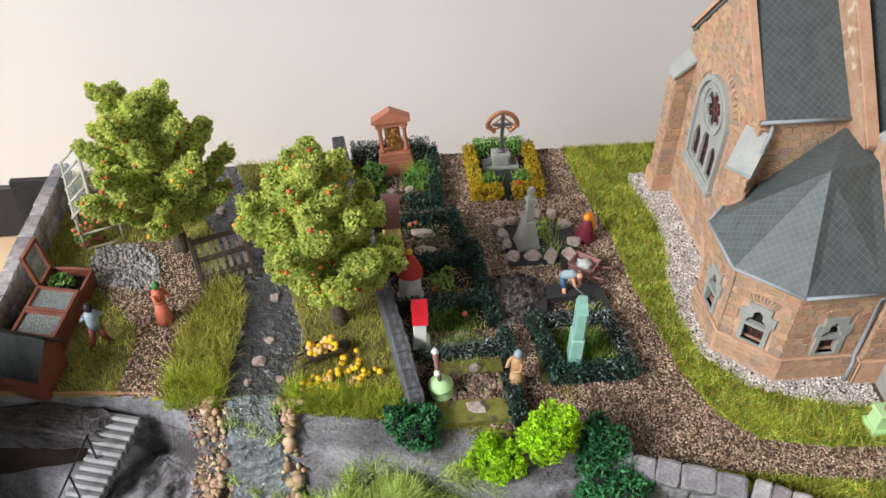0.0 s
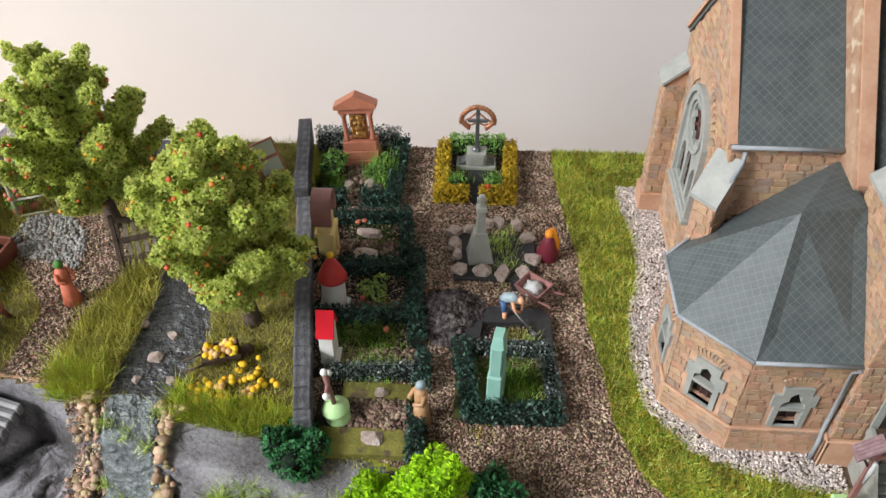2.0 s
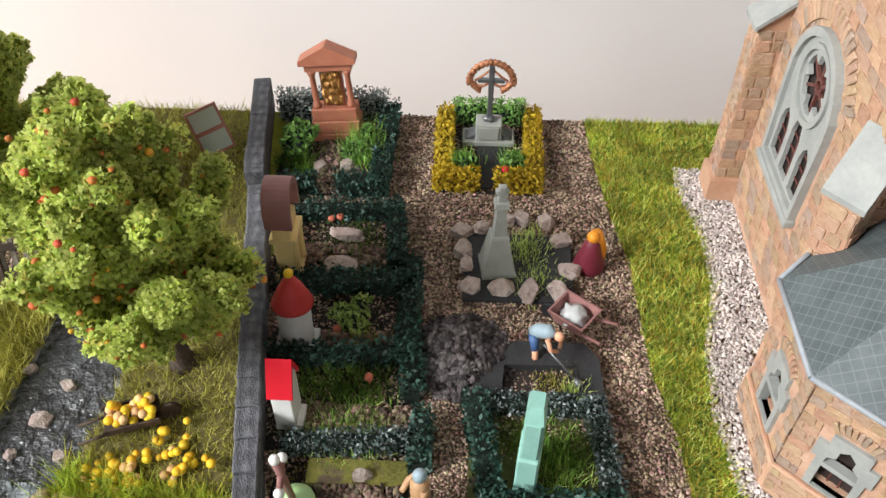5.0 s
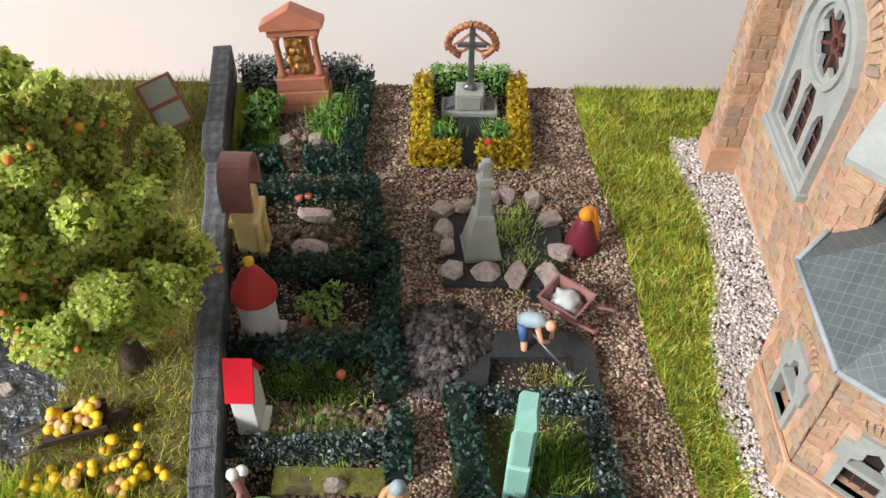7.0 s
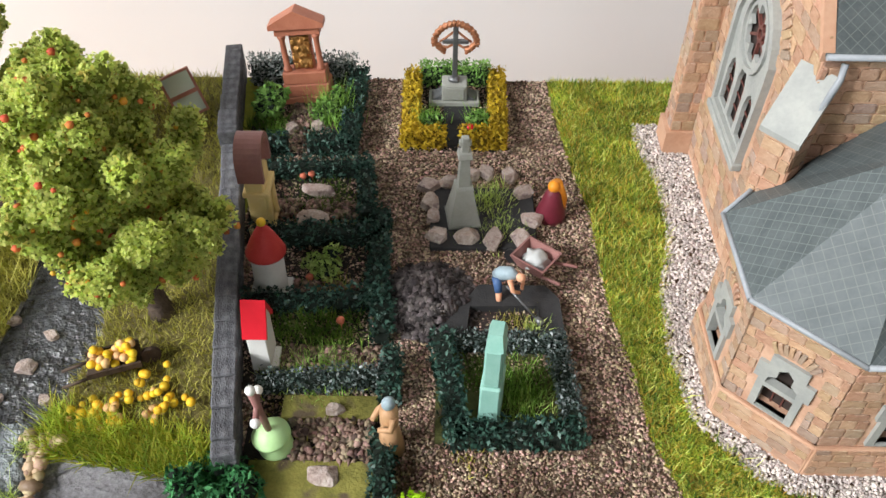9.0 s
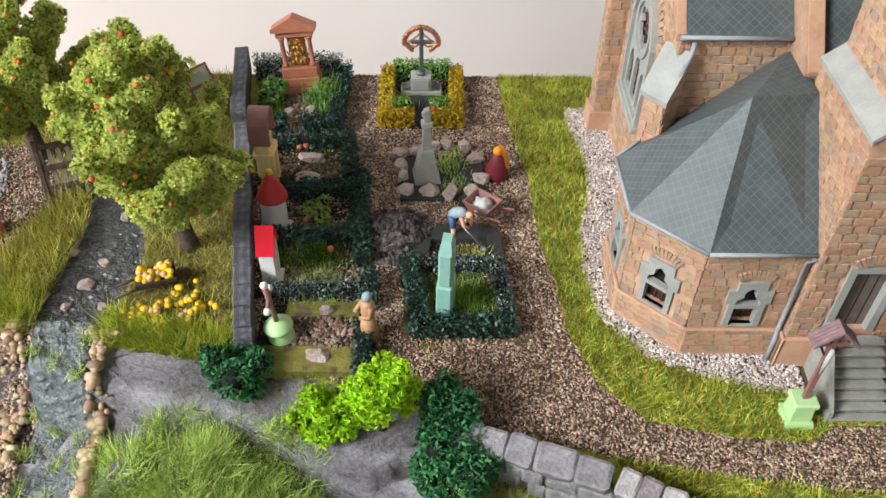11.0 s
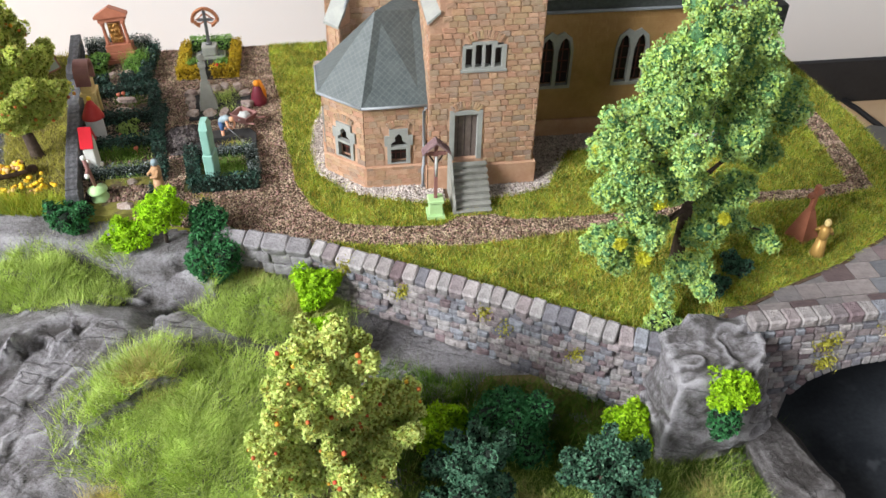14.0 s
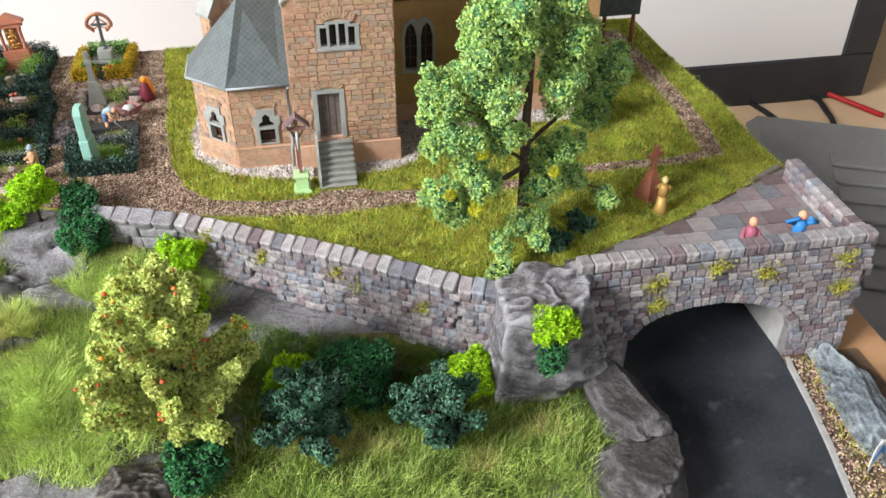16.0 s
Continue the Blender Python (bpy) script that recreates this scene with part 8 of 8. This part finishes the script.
for k, (x, y) in enumerate(((-0.6, -1.0), (-0.4, 0.3), (0.4, -0.5))):
    pl = thing("potted_plant", (-35.1 + 0.5 * x, 15.0 + y, 0), "green plant with orange blooms inside the greenhouse", "plant", "greenhouse plants")
    bm = bmesh.new()
    lathe(bm, [(0.2, 0), (0.28, 0.4)], 10)
    part("pot", bm, TERRA, pl)
    crown_mesh(pl, [(Vector((0, 0, 0.85)), 0.42)], 50, 0.09, HEDGE_G, CORE_G)
    bm = bmesh.new()
    for q in range(4):
        ball(bm, (0.3 * math.cos(q * 1.6), 0.3 * math.sin(q * 1.6), 1.15), 0.13, 1)
    part("bloom", bm, CORAL, pl, "orange-red blooms")

cfz = thing("cold_frame", (-35.6, 9.2, 0), "maroon wooden cold frame with glazed lids, one open", "cold frame", rz=-8)
for a in ((-1.0, 1.0, -2.3, -2.15, 0, 1.0), (-1.0, 1.0, 2.15, 2.3, 0, 1.0), (-1.0, -0.85, -2.15, 2.15, 0, 1.15), (0.85, 1.0, -2.15, 2.15, 0, 0.9)):
    part("side_board", one_box(*a, 0.02), MAROON, cfz)
part("soil_fill", one_box(-0.84, 0.84, -2.14, 2.14, 0, 0.55), SOIL, cfz)


def sash(parent, m, wood=MAROON, glass=GLASS):
    for x0, x1, y0, y1 in ((-0.95, 0.95, -0.72, -0.58), (-0.95, 0.95, 0.58, 0.72), (-0.95, -0.8, -0.58, 0.58), (0.8, 0.95, -0.58, 0.58)):
        bm = bmesh.new()
        box(bm, x0, x1, y0, y1, -0.06, 0.14, 0.015, 0, m)
        part("sash_rail", bm, wood, parent)
    bm = bmesh.new()
    box(bm, -0.8, 0.8, -0.58, 0.58, 0.03, 0.06, 0, 0, m)
    part("pane", bm, glass, parent, "thin pane").visible_shadow = False


tilt = Matrix.Translation((0, 0, 1.03)) @ Matrix.Rotation(radians(6), 4, "Y")
sash(cfz, Matrix.Translation((0, -1.5, 0)) @ tilt)
sash(cfz, Matrix.Translation((0, 0.0, 0)) @ tilt)
sash(cfz, Matrix.Translation((-0.9, 1.5, 1.0)) @ Matrix.Rotation(radians(-98), 4, "Y") @ Matrix.Translation((0.9, 0, 0)))
small_plant((-35.7, 10.6), 0.75, 1.3, HEDGE_G, "bright green seedlings in the open cold frame")
fr2 = thing("window_sash", (-24.05, 17.4, 1.28), "maroon glazed sash leaning on the grass bank", "window sash", rx=71, rz=27, ry=-13)
fr2.scale = (0.64, 0.64, 0.64)
sash(fr2, Matrix.Translation((0, 0.7, 0)), SASHW, FROSTED)
sash(fr2, Matrix.Translation((0, -0.7, 0)), SASHW, FROSTED)

hut = thing("garden_hut", (-36.2, 5.9, 0), "maroon wooden hut with grey felt roof", "hut", rz=-18)
part("hut_body", one_box(-1.4, 1.6, -1.0, 0.8, -0.3, 1.5, 0.03), MAROON, hut)
bm = bmesh.new()
slab(bm, [(-1.0, 1.5), (0.8, 1.5), (-0.1, 2.5)], [], -1.4, 1.6, Matrix.Rotation(radians(90), 4, "Z") @ Matrix.Rotation(radians(90), 4, "X"))
part("hut_gable", bm, MAROON, hut)
for y0, y1 in ((-1.3, -0.1), (1.1, -0.1)):
    bm = bmesh.new()
    v = [bm.verts.new(p) for p in ((-1.6, y0, 1.3), (1.8, y0, 1.3), (1.8, y1, 2.6), (-1.6, y1, 2.6))]
    f = bm.faces.new(v)
    bmesh.ops.solidify(bm, geom=[f], thickness=0.1)
    part("felt_roof", bm, ROOFFELT, hut, "dark grey felt roof slope")

fn = thing("plank_fence", (-28.1, 10.95, 0), "leaning dark wooden plank bridge rail by the stream", "fence", rz=21, rx=-32)
for k in range(7):
    part("board", one_box(-1.2 + 0.36 * k, -1.03 + 0.36 * k, -0.05, 0.05, 0.0, 2.2, 0.01), SLATWOOD, fn, "pale worn slat")
for z in (0.35, 1.2, 2.1):
    part("rail", one_box(-1.35, 1.35, -0.16, -0.05, z, z + 0.24, 0.02), DARKWOOD, fn)
for x in (-1.35, 1.15):
    part("post", one_box(x, x + 0.2, -0.2, 0.06, -0.2, 2.5, 0.02), DARKWOOD, fn)

# rock stairway, cave wall and hand rail
st = thing("rock_stairs", (0, 0, 0), "pale grey stone stairs descending through the rock", "stairs")
for k in range(15):
    x, y, z = -31.95 - 0.18 * k, 3.72 - 0.255 * k, -0.7 - 0.21 * k
    bm = bmesh.new()
    box(bm, -0.72, 0.72, -0.14, 0.14, -0.5, 0, 0.025, 0, Matrix.Translation((x, y, z)) @ Matrix.Rotation(radians(-16), 4, "Z"))
    sp_ = part("step", bm, STAIR, st)
    # added pale strip: the lit band of each step, put into colour
    bm = bmesh.new()
    box(bm, -0.73, 0.73, -0.16, -0.02, -0.125, 0.012, 0.02, 0, Matrix.Translation((x, y, z)) @ Matrix.Rotation(radians(-16), 4, "Z"))
    part("lit_edge_strip", bm, LIT_EDGE, sp_, "pale step edge with its lit band put into the colour")
rl = thing("hand_rail", (0, 0, 0), "thin black wire hand rail beside the stairs", "rail")
bm = bmesh.new()
tube(bm, [(-33.0, 2.6, -0.2), (-34.6, -0.4, -2.2)], 0.05, 6)
part("top_rail", bm, IRON, rl)
for k in range(3):
    bm = bmesh.new()
    x, y, z = -33.05 - 0.65 * k, 2.5 - 1.2 * k, -0.25 - 0.8 * k
    tube(bm, [(x, y, z), (x, y, z - 1.6)], 0.045, 6)
    part("post", bm, IRON, rl)
# ---- rock pillar, bridge, road ----


def outcrop(at, size, seed, label, material=None, planes=16, rough=0.09, turn=0.0, lean=0.35, amp=1.0):
    """A rock with broad faces and long ledges that run slantwise round it."""
    bm = bmesh.new()
    hewn(bm, 1.12, size, seed, 6, planes, rough)
    p = np.array([v.co for v in bm.verts])
    w = np.array([noise.noise(Vector(q) * 0.45 + Vector((seed, 0, 0))) + 0.4 * noise.noise(Vector(q) * 1.3 + Vector((0, seed, 0))) for q in p])
    up_ = p[:, 2] + lean * p[:, 0] - 0.2 * p[:, 1]
    k = 1 + amp * 0.075 * (saw(0.42 * up_ + 0.9 * w) - 0.5) + amp * 0.035 * (saw(1.25 * up_ + 1.1 * w + 0.3) - 0.5) * np.clip(0.6 + w, 0, 1) + 0.05 * w
    for v, q in zip(bm.verts, p * k[:, None]):
        v.co = q
    ob = part("rock_outcrop", bm, material or ROCK, smooth=True)
    ob.matrix_basis = pose(at[0] * U, at[1] * U, at[2] * U, 0, 0, turn)
    return tagged(ob, label, "rock", "rock outcrops")


outcrop((9.6, -12.75, -2.9), (3.1, 1.95, 4.0), 3, "massive grey rock pillar between wall and bridge", planes=7, rough=0.04)
outcrop((12.8, -15.6, -4.9), (1.6, 2.4, 1.7), 6, "grey rock bank beside the road", ROCK_D, planes=9, rough=0.03, amp=0.55)
outcrop((12.5, -19.0, -5.0), (2.0, 2.2, 1.9), 7, "grey rock bank beside the road", ROCK_D, planes=9, rough=0.03, amp=0.55)
outcrop((24.95, -16.7, -5.9), (1.35, 3.9, 1.6), 8, "blue-grey rock ridge beside the road", ROCK_B, turn=-5, planes=12, rough=0.08)
outcrop((-8.7, -17.4, -4.2), (1.5, 1.2, 2.4), 11, "dark brown ribbed rock under the fruit tree", ROCK_BR, planes=9, rough=0.05)

# rocks at the cave take the darker copy in place of real shade
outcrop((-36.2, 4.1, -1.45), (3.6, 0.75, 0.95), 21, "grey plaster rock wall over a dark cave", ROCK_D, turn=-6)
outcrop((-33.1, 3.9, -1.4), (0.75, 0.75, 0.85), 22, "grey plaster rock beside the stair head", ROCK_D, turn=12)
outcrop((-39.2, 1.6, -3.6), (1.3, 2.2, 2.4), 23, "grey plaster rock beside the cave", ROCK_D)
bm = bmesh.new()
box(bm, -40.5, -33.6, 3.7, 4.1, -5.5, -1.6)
tagged(part("cave_wall", bm, CAVE), "back wall of the cave with its shade put into dark brown", "cave wall", kind="structure")
bm = bmesh.new()
box(bm, -38.1, -27.9, -0.06, 0.06, -0.42, -0.06, 0.02, 0, Matrix.Translation((0, 4.62, 0)) @ Matrix.Translation((-33, 0, 0)) @ Matrix.Rotation(radians(-6), 4, "Z") @ Matrix.Translation((33, 0, 0)))
tagged(part("trim", bm, BROWNW), "thin brown wooden edge strip of the garden plate", "edge strip", kind="structure")

bm = bmesh.new()
edge_line = [(11.2, -9.75), (15.6, -7.95), (18.5, -6.95), (26.7, -2.65)]
for (xa, ya), (xb, yb) in zip(edge_line[:-1], edge_line[1:]):
    prism(bm, [(xa, ya - 0.06), (xb, yb - 0.06), (xb, yb + 0.12), (xa, ya + 0.12)], -0.9, -0.2)
tagged(part("trim", bm, EARTH), "dark earth edge of the lawn along the bridge deck", "lawn edge", kind="structure")

bridge = thing("stone_bridge", (0, 0, 0), "grey stone arch bridge over the model road", "bridge")
F_BR = face_frame((11.2, -12.0, 0), (1, 0, 0), (0, -1, 0))
ARCH = [(3.0, -6.2), (3.0, -3.2), (3.6, -2.3), (4.6, -1.75), (6.0, -1.45), (7.6, -1.4), (9.2, -1.7), (10.6, -2.3), (11.6, -3.3), (11.9, -4.2), (11.9, -6.2)]
bm = bmesh.new()
slab(bm, [(0, -6.2), (0, 1.3), (15.0, 1.3), (15.0, -6.2)] + [], [ARCH], -0.6, 0, F_BR)
part("spandrel_wall", bm, WALLJ, bridge)
# stones of the spandrel
sp_set = block_set(WALLST, (31, 32, 33, 34, 35))
v, row, count = 1.15, 0, 0
while v > -6.1:
    h = rng.uniform(0.33, 0.5)
    u = -rng.uniform(0, 0.4)
    while u < 15:
        w = rng.uniform(0.38, 0.8)
        cu_, cv_ = u + w / 2, v - h / 2
        if 0 < cu_ < 15 and not inside_one(cu_, cv_ - 0.12, ARCH) and not inside_one(cu_ - w / 3, cv_, ARCH) and not inside_one(cu_ + w / 3, cv_, ARCH) and count < 300:
            m = F_BR @ Matrix.Translation((cu_, cv_, 0.03 + rng.uniform(-0.04, 0.04) + (0.1 if row in (2, 3) else 0))) @ Matrix.Rotation(radians(rng.uniform(-1.5, 1.5)), 4, "Z")
            ob = new("wall_stone", sp_set[rng.integers(5)])
            ob.parent = bridge
            ob.matrix_basis = Matrix.LocRotScale(m.translation * U, m.to_quaternion(), (w * 0.93, h * 0.92, 0.3))
            count += 1
        u += w
    v -= h
    row += 1
for (ua, va), (ub, vb) in zip(ARCH[1:-2], ARCH[2:-1]):
    d = Vector((ub - ua, vb - va, 0))
    for q in range(max(1, round(d.length / 0.42))):
        n_ = max(1, round(d.length / 0.42))
        c = Vector((ua, va, 0)) + d * ((q + 0.5) / n_) + Vector((-d.y, d.x, 0)).normalized() * 0.2
        m = F_BR @ Matrix.Translation((c.x, c.y, 0.09)) @ Matrix.Rotation(math.atan2(d.y, d.x), 4, "Z")
        ob = new("arch_stone", sp_set[rng.integers(5)])
        ob.parent = bridge
        ob.matrix_basis = Matrix.LocRotScale(m.translation * U, m.to_quaternion(), (d.length / n_ * 0.95, 0.48, 0.34))
cap_set = block_set(WALLST, (41, 42, 43), True)
u = 0.0
while u < 14.8:
    w = rng.uniform(0.6, 0.85)
    m = Matrix.Translation((11.2 + u + w / 2, -11.75, 1.55))
    ob = new("cap_stone", cap_set[rng.integers(3)])
    ob.parent = bridge
    ob.matrix_basis = Matrix.LocRotScale(m.translation * U, m.to_quaternion(), (w, 0.85, 0.6))
    u += w
# far parapet at the end of the deck
u = 0.0
while u < 7.4:
    w = rng.uniform(0.6, 0.85)
    for z, hh, dd in ((0.85, 0.55, 0.8), (0.35, 0.55, 0.7), (-0.15, 0.6, 0.7)):
        m = Matrix.Translation((26.3, -11.6 + u + w / 2, z)) @ Matrix.Rotation(radians(90), 4, "Z")
        ob = new("cap_stone" if z > 0.8 else "wall_stone", (cap_set if z > 0.8 else sp_set)[rng.integers(3)])
        ob.parent = bridge
        ob.matrix_basis = Matrix.LocRotScale(m.translation * U, m.to_quaternion(), (w, dd, hh))
    u += w
bm = bmesh.new()
prism(bm, [(11.2, -12.0), (26.6, -12.0), (26.6, -2.2), (18.5, -6.6), (15.6, -7.6), (11.2, -9.4)], -1.0, -0.26)
part("deck", bm, WALLJ, bridge)
pav = block_set(COBBLE, (51, 52, 53, 54))
y = -11.2
while y < -2.6:
    x = 11.4 + rng.uniform(0, 0.5)
    h = rng.uniform(1.0, 1.25)
    while x < 25.9:
        w = rng.uniform(1.1, 1.75)
        if y > -11.3 and y + h < front(x + w / 2) + 0.35:
            ob = new("paver", pav[rng.integers(4)])
            ob.parent = bridge
            ob.matrix_basis = Matrix.LocRotScale(Vector((x + w / 2, y + h / 2, -0.26)) * U, None, (w * 0.97, h * 0.95, 0.16))
        x += w
    y += h
# tunnel lining; black walls and end carry the shade inside in their colour
bm = bmesh.new()
box(bm, 13.6, 14.2, -11.39, 8, -6.1, -1.1)
box(bm, 13.6, 24, 8, 8.5, -6.1, -1.1)
box(bm, 14.2, 23.1, -11.39, 8, -1.35, -1.05)
part("tunnel_wall", bm, BLACKCARD, bridge, "tunnel lining with the inner shade put into its black")
bm = bmesh.new()
box(bm, 23.1, 26.2, -11.39, 8, -6.1, -1.06)
part("abutment", bm, PLASTER, bridge, "smooth grey plaster abutment")
bm = bmesh.new()
prism(bm, [(14.2, 7.9), (14.2, -12), (14.6, -16), (14.2, -20), (13.0, -26), (19.9, -26), (21.5, -21), (22.1, -18.3), (22.6, -15.6), (22.95, -13), (23.09, -11.4), (23.09, 7.9)], -6.06, -5.95)
tagged(part("road", bm, ASPHALT), "worn black road passing under the bridge", "road", kind="structure")
bm = bmesh.new()
prism(bm, [(23.1, -12.2), (22.97, -13), (22.62, -15.6), (22.12, -18.3), (21.52, -21), (19.92, -26), (27.6, -26), (27.2, -12.2)], -6.3, -5.85)
tagged(part("verge", bm, EARTH), "earthy road verge", "verge", kind="structure")
vx, vy = sample([(23.15, -12.4), (22.75, -15.6), (22.25, -18.3), (21.65, -21), (20.1, -26), (25, -26), (25.4, -12.4)], 60)
tagged(grains("verge_gravel", np.column_stack([vx, vy, 0 * vx - 5.82]), 0.09, GRAVEL), "brown grit on the road verge", "gravel", kind="stuff")
tagged(tris("verge_grass", blades(np.column_stack([vx[::2] + 0.6, vy[::2], 0 * vx[::2] - 5.85]), 0.42, 0.06, 0.5), BLADE_O), "sparse olive grass on the road verge", "grass", kind="stuff")
bm = bmesh.new()
edge_pts = [(23.1, -12.3), (22.96, -13), (22.61, -15.6), (22.11, -18.3), (21.51, -21), (19.91, -26)]
for (xa, ya), (xb, yb) in zip(edge_pts[:-1], edge_pts[1:]):
    prism(bm, [(xa, ya), (xb, yb), (xb + 0.26, yb), (xa + 0.26, ya)], -6.0, -5.76)
tagged(part("kerb", bm, PLASTER), "pinkish grey kerb strip along the road", "kerb", kind="structure")
sg = thing("road_sign", (23.05, -19.9, -5.85), "small white and blue arrow road sign on a post", "road sign", rz=25)
bm = bmesh.new()
tube(bm, [(0, 0, 0), (0, 0, 2.3)], 0.06, 8)
part("post", bm, LGREY, sg)
part("sign_plate", one_box(-0.55, 0.55, -0.12, -0.06, 0.9, 2.3, 0.03), WHITEPL, sg)
bm = bmesh.new()
slab(bm, [(-0.4, 1.2), (0.0, 1.65), (0.4, 1.2), (0.4, 1.6), (0.0, 2.1), (-0.4, 1.6)], [], 0.0, 0.03, Matrix.Translation((0, -0.125, 0)) @ Matrix.Rotation(radians(90), 4, "X"))
part("arrow_mark", bm, SIGNBLUE, sg, "blue chevron arrow")
# moss on the walls
for k, (x, y, z) in enumerate([(-5.9, -3.9, -0.1), (-3.2, -5.3, -0.8), (0.5, -7.4, -0.6), (1.6, -8.0, -1.2), (4.4, -9.9, -1.4), (15.0, -12.2, 0.3), (18.0, -12.2, 0.9), (20.6, -12.2, 0.2), (24.6, -12.2, 0.6), (24.9, -12.2, -1.2), (15.2, -12.2, -1.0)]):
    n = 230
    p = np.column_stack([rng.normal(size=n) * 0.28, rng.normal(size=n) * 0.07 - 0.14, rng.normal(size=n) * 0.24])
    ob = tris("wall_moss", flakes(p, 0.07), MOSSLEAF, per=4)
    ob.location = Vector((x, y, z)) * U
    tagged(ob, "yellow-green moss on the stone wall", "moss", kind="stuff")
# stones of the tower front, each its own
place_blocks(TOWER_FRONT[:300], church)
tagged(quads_to_mesh("tower_stonework", TOWER_FRONT[300:], SAND, church), kind="stuff")

# ---- room ----
bm = bmesh.new()
box(bm, -110, 130, -60, 60, -22, -18.6, 0.3)
tagged(part("table_top", bm, WOOD), "pale pine table top under the model", "table", kind="")
bm = bmesh.new()
box(bm, -40, 26, -25, 20, -18.6, -7.6)
box(bm, -41.4, 27.5, -26, 20.7, -7.6, -7.0)
tagged(part("base_box", bm, BROWNW), "brown wooden base that carries the model", "base")
bm = bmesh.new()
box(bm, 14.0, 29.2, -26, 8, -7.0, -6.02)
tagged(part("base_board", bm, BROWNW), "brown wooden board under the road", "base", kind="")
panel = thing("white_board", (0, 38, -18.6), "large white board in a black frame behind the model", "board")
part("panel_face", one_box(-150, 59, 0.3, 1.5, 5.2, 120), PANEL, panel, "smooth slightly glossy white face")
part("frame_rail", one_box(-154, 63, 0, 2, 0, 5.2, 0.2), BLACKFR, panel)
part("frame_rail", one_box(-154, 63, 0, 2, 120, 125, 0.2), BLACKFR, panel)
part("frame_stile", one_box(59, 63, 0, 2, 5.2, 120, 0.2), BLACKFR, panel)
part("frame_stile", one_box(-154, -150, 0, 2, 5.2, 120, 0.2), BLACKFR, panel)
case = thing("grey_case", (44, 2, -18.6), "dark grey plastic case with ribbed lid beside the model", "case", rz=-24)
part("case_body", one_box(-13, 13, -20, 14, 0, 9.5, 0.8), GREYBOX, case)
for k in range(7):
    part("rib", one_box(-7, 10, -10 + 2.6 * k, -8.2 + 2.6 * k, 9.5, 9.85, 0.1), GREYBOX, case)
for k, (pts, m, lab) in enumerate(((((49, 39, -18.3), (49.8, 36, -18.3), (50.5, 31, -18.3), (52, 28, -18.3)), IRON, "thin black cable on the table"),
                                   (((56.6, 39, -18.3), (57, 37, -18.2), (56.2, 33, -18.3), (55, 30, -18.3)), IRON, "thin black cable on the table"),
                                   (((57.5, 40, -18.2), (58.5, 38.5, -18.0), (60, 36, -18.1), (62, 32.5, -18.2)), REDCABLE, "red cable on the table"))):
    bm = bmesh.new()
    tube(bm, pts, 0.3 if k < 2 else 0.3, 8)
    tagged(part("cable", bm, m), lab, "cable")
RX0, RX1, RY0, RY1, RZ0, RZ1 = -285, 260, -285, 75, -95, 260
bm = bmesh.new()
box(bm, RX0, RX1, RY0, RY1, RZ0 - 5, RZ0)
tagged(part("floor", bm, FLOORW), "brown wooden room floor", "floor", kind="structure")
bm = bmesh.new()
box(bm, RX0, RX1, RY0, RY1, RZ1, RZ1 + 5)
tagged(part("ceiling", bm, ROOMW), "grey painted ceiling", "ceiling", kind="structure")
for nm, b in (("wall_north", (RX0, RX1, RY1, RY1 + 5)), ("wall_east", (RX1, RX1 + 5, RY0, RY1)), ("wall_south", (RX0, RX1, RY0 - 5, RY0)), ("wall_west", (RX0 - 5, RX0, RY0, RY1))):
    bm = bmesh.new()
    box(bm, *b, RZ0, RZ1)
    tagged(part(nm, bm, BEIGEW if nm == "wall_north" else ROOMW), "painted room wall", "wall", kind="structure")
